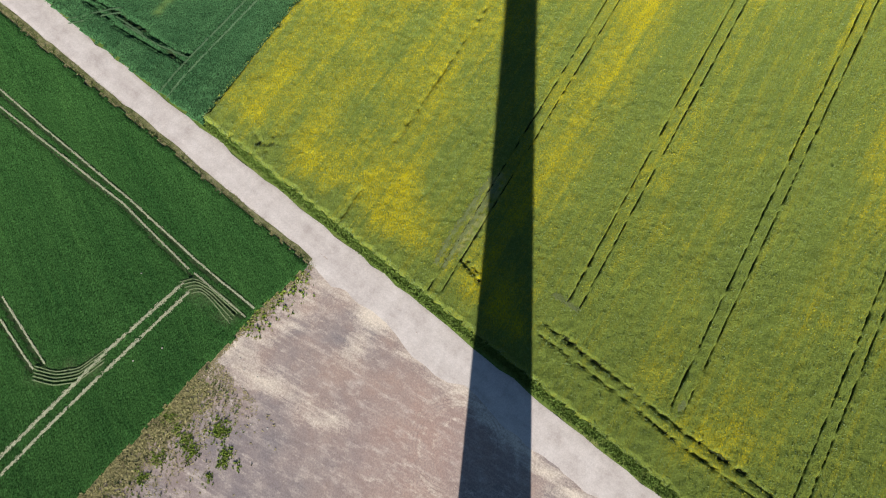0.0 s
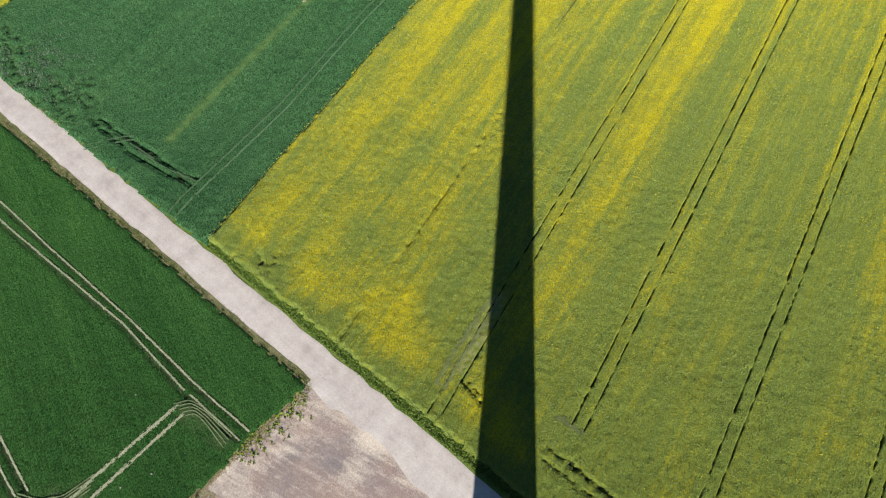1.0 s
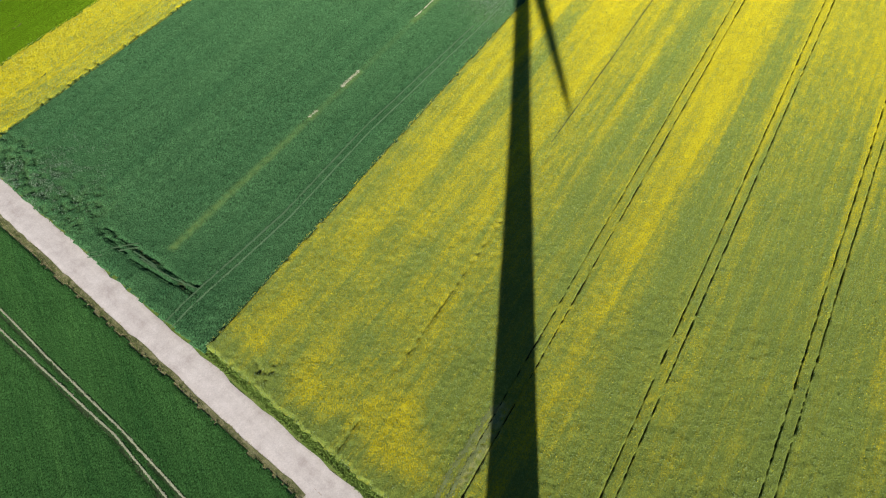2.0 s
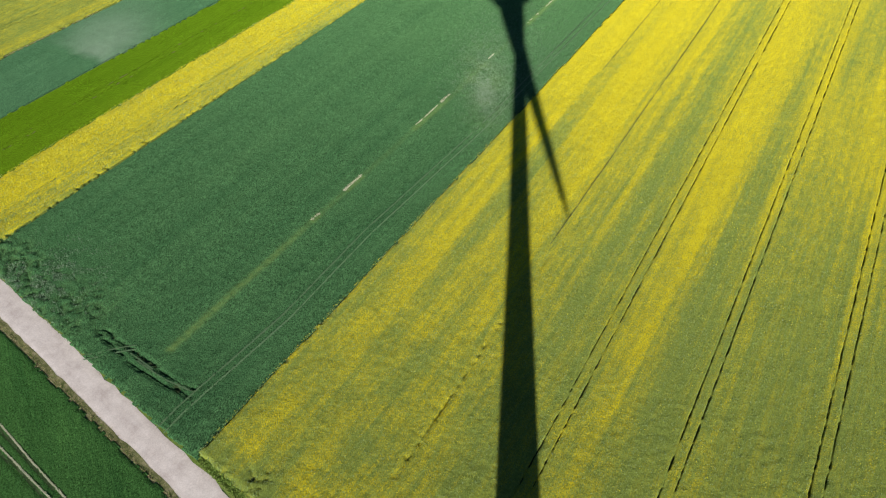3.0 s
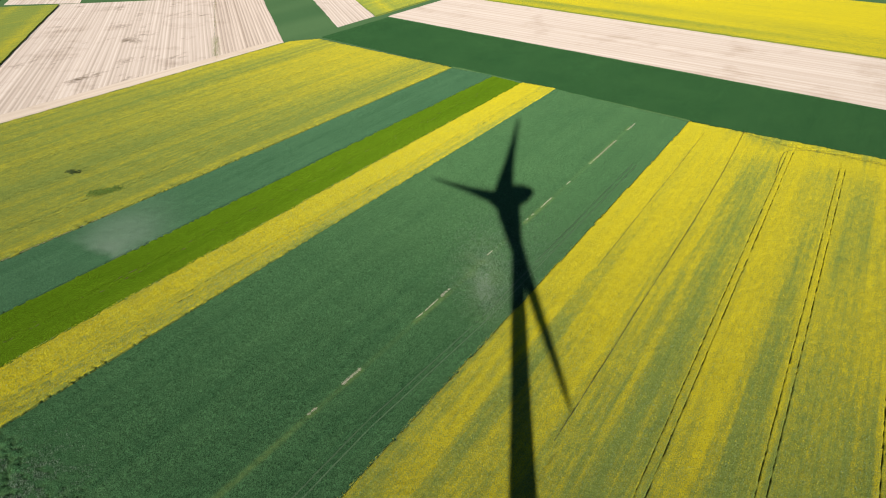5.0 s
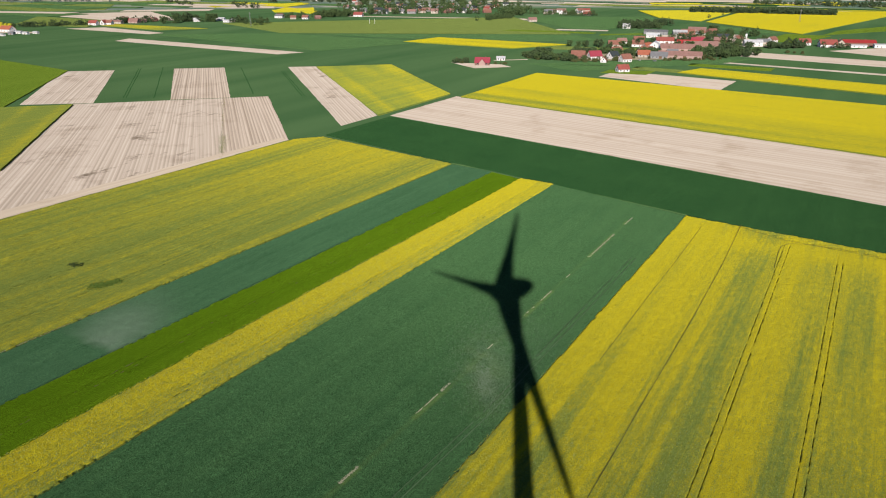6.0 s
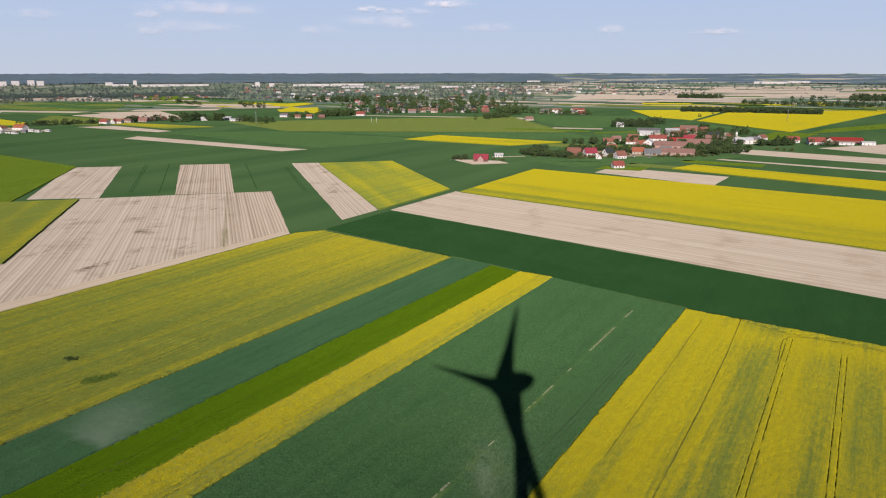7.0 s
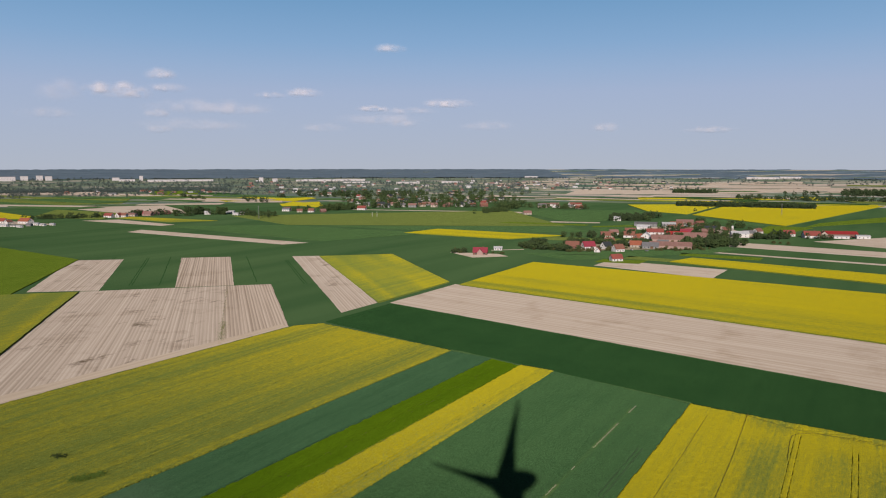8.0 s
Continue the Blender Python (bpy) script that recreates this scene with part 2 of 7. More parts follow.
def crop(name, poly, mat, label, category, az=AZ, du=0.5, dv=0.7, high=0.8, rough=0.16, ruts=(), faint=(), rut_mat=None, faint_mat=None,
         bloom=None, worn=None, ragged=0.4, wide=0.27, deep=0.1, trams=(), gap=1.75, close=None, broken=0.35, laid=None, hotspot=None):
    """A standing crop: a canopy with uneven top and ragged sides; wheel tracks are pressed down to the soil."""
    a = radians(az)
    ax, ay, nx, ny = math.sin(a), math.cos(a), math.cos(a), -math.sin(a)
    ox, oy = poly[0]
    us = [(x - ox) * nx + (y - oy) * ny for x, y in poly]
    vs = [(x - ox) * ax + (y - oy) * ay for x, y in poly]
    u, v = np.arange(min(us), max(us) + du, du), np.arange(min(vs), max(vs) + dv, dv)
    if close:                                   # a stretch with a finer step
        v = np.concatenate([v[v < close[0]], np.arange(close[0], close[1], close[2]), v[v >= close[1]]])
    tracks = [((x - ox) * nx + (y - oy) * ny + s * gap / 2, (x - ox) * ax + (y - oy) * ay, length) for x, y, length in trams for s in (-1, 1)]
    if tracks:
        middle = np.array([c for c, _, _ in tracks])
        u = u[np.abs(u[:, None] - middle).min(1) > 0.42]
        u = np.sort(np.concatenate([u, (middle[:, None] + np.array([-0.25, -0.11, -0.055, 0.055, 0.11, 0.25])).ravel()]))
    U, V = np.meshgrid(u, v, indexing="ij")
    V = V + (lattice(U * 2.9, V * 3.3, 6) - 0.5) * dv * 0.5
    W = U + (lattice(V * 0.45, U * 0.05, 7) - 0.5) * (0.06 if tracks else 0.0)
    X, Y = ox + W * nx + V * ax, oy + W * ny + V * ay
    Z = high + rough * (lattice(U * 1.7, V * 1.7, 1) - 0.5) + rough * (lattice(U * 0.15, V * 0.15, 2) - 0.5)
    pressed = np.zeros(X.shape)
    for c, v0, length in tracks:
        hit = (np.abs(U - c) < 0.24) & (V > v0) & (V < v0 + length)
        hit &= lattice(V * 0.7 + c, V * 0, 14) > 0.12
        pressed = np.where(hit, np.maximum(pressed, np.clip(1.6 - np.abs(U - c) / 0.07 + (lattice(U * 3, V * 1.6, 8) - 0.62) * 2.0, 0, 1)), pressed)
    for line in ruts:
        d = to_line(X + (lattice(U * 0.8, V * 0.8, 8) - 0.5) * 0.15, Y + (lattice(U * 0.8, V * 0.8, 9) - 0.5) * 0.15, line)
        pressed = np.maximum(pressed, np.clip(1.5 - d / wide, 0, 1))
    brushed = np.zeros(X.shape)
    for line, half in faint:
        d = to_line(X, Y, line)
        brushed = np.maximum(brushed, np.clip(1.5 - d / half, 0, 1) * np.clip(lattice(X * 1.8, Y * 1.8, 10) * 1.5 + broken, 0, 1))
    Z = Z * (1 - pressed) + deep * pressed
    Z = Z * (1 - 0.4 * brushed)
    if laid:
        Z = Z * (1 - laid(X, Y))
    jx = (lattice(X * 1.3, Y * 1.3, 3) - 0.5) * 2 * ragged
    jy = (lattice(X * 1.3, Y * 1.3, 4) - 0.5) * 2 * ragged
    keep = inside((X + jx)[:-1, :-1], (Y + jy)[:-1, :-1], poly)
    n_v = len(v)
    ids = np.arange(X.size).reshape(X.shape)
    quad = np.stack([ids[:-1, :-1], ids[1:, :-1], ids[1:, 1:], ids[:-1, 1:]], -1)[keep]
    press_q = (pressed[:-1, :-1] + pressed[1:, :-1] + pressed[1:, 1:] + pressed[:-1, 1:])[keep] / 4
    brush_q = (brushed[:-1, :-1] + brushed[1:, :-1] + brushed[1:, 1:] + brushed[:-1, 1:])[keep] / 4
    pad = np.pad(keep, 1)
    k = pad[1:-1, 1:-1]
    sides = []
    for edge, (a0, b0), (a1, b1) in ((k & ~pad[:-2, 1:-1], (0, 1), (0, 0)), (k & ~pad[2:, 1:-1], (1, 0), (1, 1)),
                                     (k & ~pad[1:-1, :-2], (0, 0), (1, 0)), (k & ~pad[1:-1, 2:], (1, 1), (0, 1))):
        i, j = np.nonzero(edge)
        sides.append(np.stack([ids[i + a0, j + b0], ids[i + a1, j + b1]], -1))
    sides = np.concatenate(sides)
    Z.ravel()[np.unique(sides)] *= 0.5
    foot = len(ids.ravel())
    top = np.stack([X.ravel(), Y.ravel(), Z.ravel()], -1)
    low = np.stack([X.ravel(), Y.ravel(), np.full(X.size, 0.0)], -1)
    skirt = np.stack([sides[:, 0] + 2 * foot, sides[:, 1] + 2 * foot, sides[:, 1] + foot, sides[:, 0] + foot], -1)
    faces = np.concatenate([quad, skirt])
    used, flat = np.unique(faces, return_inverse=True)
    both = np.concatenate([top, low, top])[used]
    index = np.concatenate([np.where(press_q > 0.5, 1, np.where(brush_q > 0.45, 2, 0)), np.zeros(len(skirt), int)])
    grid_u, grid_v = np.tile(U.ravel(), 3)[used], np.tile(V.ravel(), 3)[used]
    shown = bloom(grid_u, grid_v) if bloom else np.full(len(used), 0.5)
    attrs = {"bloom": np.where(used < foot, shown, 0.1),
             "worn": worn(both[:, 0], both[:, 1]) if worn else np.zeros(len(used))}
    if hotspot:
        attrs["hotspot"] = hotspot(grid_u, grid_v)
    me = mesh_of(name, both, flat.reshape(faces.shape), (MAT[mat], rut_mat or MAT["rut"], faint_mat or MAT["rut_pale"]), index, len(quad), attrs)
    return tagged(new(name, me), label, category, kind="stuff")


def pair(x, y, az, length, gap=1.75):
    """The two wheel tracks of a tramline."""
    a = radians(az)
    ax, ay, nx, ny = math.sin(a), math.cos(a), math.cos(a), -math.sin(a)
    return [[(x + s * nx, y + s * ny), (x + s * nx + ax * length, y + s * ny + ay * length)] for s in (-gap / 2, gap / 2)]


def both_sides(line, gap=1.75):
    """Two tracks along a bent line."""
    out = []
    for s in (-gap / 2, gap / 2):
        side = []
        for i, (x, y) in enumerate(line):
            x0, y0 = line[max(i - 1, 0)]
            x1, y1 = line[min(i + 1, len(line) - 1)]
            d = math.hypot(x1 - x0, y1 - y0)
            side.append((x + s * (y1 - y0) / d, y - s * (x1 - x0) / d))
        out.append(side)
    return out


def far_field(name, corners, mat, label, category, high=0.6, bloom=0.8, step=6.0):
    """A distant field: a low slab whose top follows the land."""
    (x0, y0), (x1, y1), (x2, y2), (x3, y3) = corners
    ns = max(2, min(60, int(math.hypot(x1 - x0, y1 - y0) / step)))
    nw = max(2, min(60, int(math.hypot(x3 - x0, y3 - y0) / step)))
    s, w = np.meshgrid(np.linspace(0, 1, ns + 1), np.linspace(0, 1, nw + 1), indexing="ij")
    X = (1 - s) * (1 - w) * x0 + s * (1 - w) * x1 + s * w * x2 + (1 - s) * w * x3
    Y = (1 - s) * (1 - w) * y0 + s * (1 - w) * y1 + s * w * y2 + (1 - s) * w * y3
    rim = (s == 0) | (s == 1) | (w == 0) | (w == 1)
    base = rise(np.hypot(X, Y))
    Xj = X + rim * (lattice(X * 0.2, Y * 0.2, 11) - 0.5) * 0.8
    Yj = Y + rim * (lattice(X * 0.2, Y * 0.2, 12) - 0.5) * 0.8
    Z = base + high
    ids = np.arange(X.size).reshape(X.shape)
    quad = np.stack([ids[:-1, :-1], ids[1:, :-1], ids[1:, 1:], ids[:-1, 1:]], -1).reshape(-1, 4)
    ring = np.concatenate([ids[:, 0], ids[-1, 1:], ids[-2::-1, -1], ids[0, -2:0:-1]])
    foot = X.size
    skirt = np.stack([ring + 2 * foot, np.roll(ring, -1) + 2 * foot, np.roll(ring, -1) + foot, ring + foot], -1)
    verts = np.concatenate([np.stack([Xj.ravel(), Yj.ravel(), Z.ravel()], -1), np.stack([Xj.ravel(), Yj.ravel(), base.ravel() - 0.3], -1)])
    verts = np.concatenate([verts, verts[:foot]])
    seed = len(name) + x0
    l, m = math.hypot(x3 - x0, y3 - y0), math.hypot(x1 - x0, y1 - y0)
    ex, ey = ((x3 - x0) / l, (y3 - y0) / l) if l > m else ((x1 - x0) / m, (y1 - y0) / m)
    along, side = verts[:, 0] * ex + verts[:, 1] * ey, verts[:, 1] * ex - verts[:, 0] * ey
    b = bloom - 0.28 + 0.28 * lattice(verts[:, 0] * 0.02 + seed, verts[:, 1] * 0.02, 13) + 0.42 * lattice(side * 0.13 + seed, along * 0.004, 15) - 0.06
    b[foot:] = 0.15
    me = mesh_of(name, verts, np.concatenate([quad, skirt]), (MAT[mat],), None, len(quad), {"bloom": b, "worn": np.zeros(len(verts))})
    return tagged(new(name, me), label, category, kind="stuff")


# ---- ground ----
def build_ground():
    radii = np.concatenate([np.linspace(0, 600, 9)[1:], np.linspace(700, 2800, 14), np.linspace(2900, 4900, 26)])
    count = 144
    ang = np.linspace(0, 2 * math.pi, count, endpoint=False)
    verts = [(0.0, 0.0, 0.0)]
    for r in radii:
        verts += [(r * math.sin(a), r * math.cos(a), float(rise(r))) for a in ang]
    faces = [(0, 1 + (i + 1) % count, 1 + i) for i in range(count)]
    for k in range(len(radii) - 1):
        p, q = 1 + k * count, 1 + (k + 1) * count
        faces += [(p + i, p + (i + 1) % count, q + (i + 1) % count, q + i) for i in range(count)]
    n = Nodes("farmland", 0.9, 0.0, matte=1.0)
    flat = n.coords(AZ)
    fine = n.noise(1.2, flat, 4, 0.7)
    rows = n.noise(1.0, n.coords(AZ, (0.02, 0.0016, 1)), 2)
    broad = n.noise(0.004, flat, 3)
    tone = n.math("ADD", n.math("MULTIPLY", n.span(rows, 0.35, 0.65), 0.6), n.math("MULTIPLY", n.span(broad, 0.3, 0.7), 0.4))
    col = n.mix(tone, (0.032, 0.076, 0.030), (0.060, 0.112, 0.046))
    # small mixed plots out on the plain, their colours greyed and paled for haze
    plots = n.put("TexVoronoi", Scale=1.0)
    n.join(n.coords(AZ, (0.004, 0.016, 1)), plots.inputs["Vector"])
    sep = n.put("SeparateColor")
    n.join(plots.outputs["Color"], sep.inputs[0])
    ramp = n.put("ValToRGB")
    ramp.color_ramp.interpolation = "CONSTANT"
    for at in (0.22, 0.42, 0.6, 0.78):
        ramp.color_ramp.elements.new(at)
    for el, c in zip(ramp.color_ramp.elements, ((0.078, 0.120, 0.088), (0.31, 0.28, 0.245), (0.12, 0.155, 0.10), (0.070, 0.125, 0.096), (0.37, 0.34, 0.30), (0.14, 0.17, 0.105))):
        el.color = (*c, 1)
    n.join(sep.outputs[0], ramp.inputs[0])
    lawn = n.put("ValToRGB")
    lawn.color_ramp.interpolation = "CONSTANT"
    for at in (0.22, 0.42, 0.6, 0.88):
        lawn.color_ramp.elements.new(at)
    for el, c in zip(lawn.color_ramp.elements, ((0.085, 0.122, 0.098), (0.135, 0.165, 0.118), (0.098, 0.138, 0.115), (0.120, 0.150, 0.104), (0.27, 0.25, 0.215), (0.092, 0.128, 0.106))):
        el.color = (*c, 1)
    n.join(sep.outputs[0], lawn.inputs[0])
    place = n.put("SeparateXYZ")
    n.join(n.coords(), place.inputs[0])
    east = n.math("SUBTRACT", place.outputs["X"], n.math("MULTIPLY", place.outputs["Y"], 0.14))
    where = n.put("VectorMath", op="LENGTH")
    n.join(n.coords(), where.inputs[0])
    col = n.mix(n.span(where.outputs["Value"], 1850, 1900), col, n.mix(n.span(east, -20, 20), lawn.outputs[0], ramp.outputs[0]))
    shade = n.put("VectorMath", op="SCALE")
    n.join(col, shade.inputs[0])
    n.join(n.span(fine, 0.25, 0.75, 0.7, 1.3), shade.inputs["Scale"])
    n.bump(fine, 0.5, 0.2)
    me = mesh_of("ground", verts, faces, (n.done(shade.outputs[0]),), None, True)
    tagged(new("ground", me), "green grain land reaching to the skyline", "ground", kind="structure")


build_ground()

# ---- crops close by ----
def bloom_c(u, v):
    """Main rape field: green headland by the track, yellow further out, in bands between the tramlines."""
    shifted = u + 3 * (lattice(u * 0.2, v * 0.03, 20) - 0.5)
    bands = np.interp(shifted, (0, 6, 14, 24, 30, 34, 39, 43, 50, 54, 59, 62, 66, 72, 77, 80, 86, 92, 98, 110),
                      (0.46, 0.53, 0.46, 0.52, 0.47, 0.31, 0.33, 0.43, 0.50, 0.34, 0.32, 0.44, 0.40, 0.30, 0.46, 0.40, 0.32, 0.42, 0.32, 0.4))
    outer = np.interp(shifted, (0, 6, 14, 24, 28, 32, 38, 42, 45, 50, 53, 58, 61, 64, 67, 70, 73, 78, 84, 90, 110),
                      (0.56, 0.60, 0.55, 0.58, 0.51, 0.36, 0.35, 0.42, 0.54, 0.56, 0.38, 0.36, 0.43, 0.46, 0.36, 0.38, 0.49, 0.41, 0.45, 0.38, 0.40))
    bands += (outer - bands) * np.clip((v - 60) / 60, 0, 1)
    bands = 0.44 + (bands - 0.44) * (1 + 0.5 * np.clip((v - 60) / 90, 0, 1))
    fine = (lattice(u * 0.5, v * 0.012, 22) - 0.5) * 0.42 + (lattice(u * 1.5, v * 0.025, 28) - 0.5) * 0.22 + (lattice(u * 0.22, v * 0.035, 23) - 0.5) * 0.24 + (lattice(u * 1.2, v * 0.05, 24) - 0.5) * 0.26 + (lattice(u * 0.5, v * 0.5, 27) - 0.5) * 0.3 * np.clip(1 - v / 60, 0.0, 1)
    fine = fine * (0.5 + 0.5 * np.clip((v - 25) / 60, 0, 1)) + 0.34 * (lattice(u * 0.16, v * 0.16, 29) - 0.5) * np.clip(1 - v / 90, 0, 1)
    fine *= 1 - 0.45 * np.clip((v - 70) / 90, 0, 1)
    reach = np.clip((v - 15) / 130, 0, 1) * 0.26 - 0.06
    golden = 0.38 * np.exp(-(((u - 34) / 4.5) ** 2 + ((v - 2) / 6) ** 2)) + 0.2 * np.exp(-(((u - 22) / 7) ** 2 + ((v - 2) / 5) ** 2)) + 0.34 * np.exp(-(((u - 84) / 8) ** 2 + ((v + 4) / 8) ** 2)) + 0.32 * np.exp(-(((u - 55) / 6) ** 2 + ((v + 4) / 7) ** 2)) + 0.3 * np.exp(-(((v - 236) / 9) ** 2))
    thin = np.clip((u - 40) / 30, 0, 1) * np.clip(1 - v / 120, 0, 1) * 0.15
    border = 0.45 * np.clip(1 - (v + 0.153 * u) / 5.0, 0, 1)
    return bands + fine + reach + golden - thin - border


trams_c = ((-2.0, 23.6, 248), (17.5, 22.4, 232), (30.5, 9.1, 227), (43.6, -4.2, 229), (60.0, -12.0, 225))
ruts_c = []
ruts_c += both_sides([(13.5, 19.4), (23.4, 11.5), (30.2, 5.7), (38.8, -0.8), (60, -18)], 1.55)


def worn_c(x, y):
    """Flattened, paler rape where the tractor turned."""
    turn = np.clip(1.2 - to_line(x, y, [(2.5, 31.5), (8.5, 42.0)]) / 1.3, 0, 1) * 0.75
    return np.clip(turn * np.clip(lattice(x * 2.1, y * 2.1, 25) * 2.4 - 0.7, 0, 1), 0, 1)


ruts_c += [[(15.6, 19.6), (17.6, 17.6), (20.7, 15.0)], [(16.4, 18.3), (18.4, 16.6)], [(33.0, 5.0), (35.5, 3.2), (38.5, 1.0)], [(34.0, 3.6), (36.5, 1.9)], [(2.4, 29.4), (5.1, 26.1)], [(3.3, 29.2), (5.0, 27.2)]]
ruts_c += both_sides([(112, 257.5), (123, 248), (137, 237), (160, 219), (185, 199)])
seam = [(-15.5, 34.0), (-5.0, 51.0), (20.0, 92.5)]
dot_rng = random.Random(17)
for k in range(34):                             # a dotted, half-closed track
    f, long_ = (k + dot_rng.uniform(0, 0.5)) / 34, dot_rng.uniform(0.6, 1.9) * (1 - 0.6 * k / 34)
    sx, sy = -15.5 + 29.5 * f + dot_rng.uniform(-0.12, 0.12), 34.0 + 48.5 * f
    ruts_c.append([(sx, sy), (sx + 0.51 * long_, sy + 0.86 * long_)])
for k in range(16):                             # torn gaps by the corner
    sx, sy = dot_rng.uniform(-29.5, -25.0), dot_rng.uniform(45.0, 49.0)
    ruts_c.append([(sx, sy), (sx + dot_rng.uniform(-0.4, 0.4), sy + dot_rng.uniform(0.2, 0.9))])
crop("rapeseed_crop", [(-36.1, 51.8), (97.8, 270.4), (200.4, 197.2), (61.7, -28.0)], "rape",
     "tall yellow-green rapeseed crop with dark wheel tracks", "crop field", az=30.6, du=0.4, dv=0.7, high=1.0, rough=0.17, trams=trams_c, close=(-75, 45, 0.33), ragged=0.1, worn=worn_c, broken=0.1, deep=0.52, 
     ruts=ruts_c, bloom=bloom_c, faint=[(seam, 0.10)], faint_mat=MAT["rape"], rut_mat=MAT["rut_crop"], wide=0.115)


def worn_b(x, y):
    """Bluish barley: a pale sown line with bare dashes, two flattened hollows."""
    v = (x + 45.3) * math.sin(radians(31.3)) + (y - 70.4) * math.cos(radians(31.3))
    d = to_line(x, y, [(-45.3, 70.4), (2.0, 146.3), (73.2, 264.5)])
    bright = np.interp(v, (-1, 0, 34, 36.5, 37, 39, 39.5, 47.5, 48, 53, 53.5, 72, 74, 85, 90, 130, 131, 151, 152, 183, 184, 209, 210, 222, 223, 232, 233),
                       (0, 0.2, 0.25, 0.2, 0.8, 0.8, 0.2, 0.2, 1, 1, 0.15, 0.1, 0.7, 0.5, 0.12, 0.1, 0.45, 0.4, 0.1, 0.1, 0.9, 0.9, 0.1, 0.1, 0.7, 0.7, 0))
    dash = np.clip(1.4 - d / 0.7, 0, 1) * np.minimum(bright, 0.45)
    hollow = np.exp(-(((x - 10) / 5) ** 2 + ((y - 150) / 16) ** 2)) * 0.4 * lattice(x * 0.3, y * 0.3, 32)
    young = np.clip(1.3 - d / 0.8, 0, 1) * np.interp(v, (-4, 0, 25, 40), (0, 0.42, 0.30, 0)) * np.clip(lattice(x * 2, y * 2, 34) * 1.6 - 0.1, 0, 1)
    return np.clip(dash + hollow + young + 0.2 * lodged_b(x, y), 0, 1)


def lodged_b(x, y):
    """Barley beaten down in tangled swaths at the corner by the track."""
    where = np.clip(1.35 - to_line(x, y, [(-83, 92), (-75, 84.5), (-69, 81), (-64, 79.5)]) / 6.5, 0, 1)
    swath = 0.45 * lattice(x * 1.2 + y * 0.5, y * 1.1 - x * 0.3, 35) + 0.55 * lattice(x * 2.6, y * 1.7, 36)
    return np.clip((swath - 0.47) * 4, 0, 0.6) * where


ruts_b = [[(-58.8, 74.6), (-56.7, 72.5), (-54.2, 70.3), (-50.1, 67.0), (-44.0, 63.5), (-39.6, 61.5)], [(-57.6, 74.8), (-55.1, 72.7), (-51.8, 70.7), (-45.4, 66.2), (-41.6, 63.2), (-38.9, 62.8)],
          [(-50.6, 70.3), (-50.0, 68.6), (-47.5, 66.8)]]
# colour pales along the field to stand for backscatter opposite the sun
crop("barley_crop", [(-36.6, 50.6), (-87.6, 92.3), (50.8, 315.8), (98.4, 270.3)], "barley",
     "bluish-green barley crop with pale flattened streaks", "crop field", du=0.4, dv=0.5, high=0.65, rough=0.20, ruts=ruts_b, worn=worn_b, ragged=0.13, laid=lodged_b, wide=0.22, rut_mat=MAT["rut_green"], hotspot=lambda u, v: 0.4 * np.clip((v - 60 + 20 * lattice(u * 0.1, v * 0.05, 38)) / 90, 0, 1))
crop("rapeseed_crop", [(-88.2, 92.2), (51, 315.4), (36.3, 325), (-101.3, 102.8)], "rape",
     "narrow strip of bright yellow flowering rapeseed", "crop field", az=31.8, du=0.4, dv=0.6, high=1.0, rough=0.26,
     trams=((-91.4, 97.0, 262),), deep=0.45, rut_mat=MAT["rut_crop"], bloom=lambda u, v: np.interp(u, (-16, -7.5, -5.5, 0), (0.60, 0.64, 0.36, 0.34)) + 0.3 * (lattice(u * 1.1, v * 0.03, 41) - 0.15) + 0.2 * lattice(u * 0.3, v * 0.1, 42) + np.clip(v / 260, 0, 1) * 0.2)
crop("bright_grain_crop", [(-101.6, 103.2), (36.0, 325.2), (23.8, 338.2), (-117.2, 115.6)], "lush",
     "bright yellow-green strip of young grain", "crop field", az=31.9, du=0.6, dv=1.0, high=0.6, rough=0.2, trams=((-107.5, 110.0, 258),))
crop("barley_crop", [(-117.5, 116), (23.2, 338.6), (3.8, 351.6), (-136.3, 131)], "barley_grey",
     "greyish-green barley strip with a pale hollow", "crop field", du=0.6, dv=0.8, high=0.65, rough=0.2,
     worn=lambda x, y: np.exp(-(((x + 91) / 10) ** 2 + ((y - 171) / 20) ** 2)) * (0.55 + 0.35 * lattice(x * 0.12, y * 0.12, 51)) * np.clip((x * 0.5 + y * 0.87 - 97 + 4 * lattice(x * 0.3, y * 0.3, 52)) / 3, 0, 1), ragged=0.3)


def bloom_g(u, v):
    return 0.28 + 0.34 * (lattice(u * 0.07, v * 0.004, 61) - 0.35) + 0.20 * (lattice(u * 0.3, v * 0.004, 62) - 0.1) + 0.14 * (lattice(u * 1.1, v * 0.008, 63) - 0.2) + np.clip((v - 150) / 110, 0, 1) * 0.22


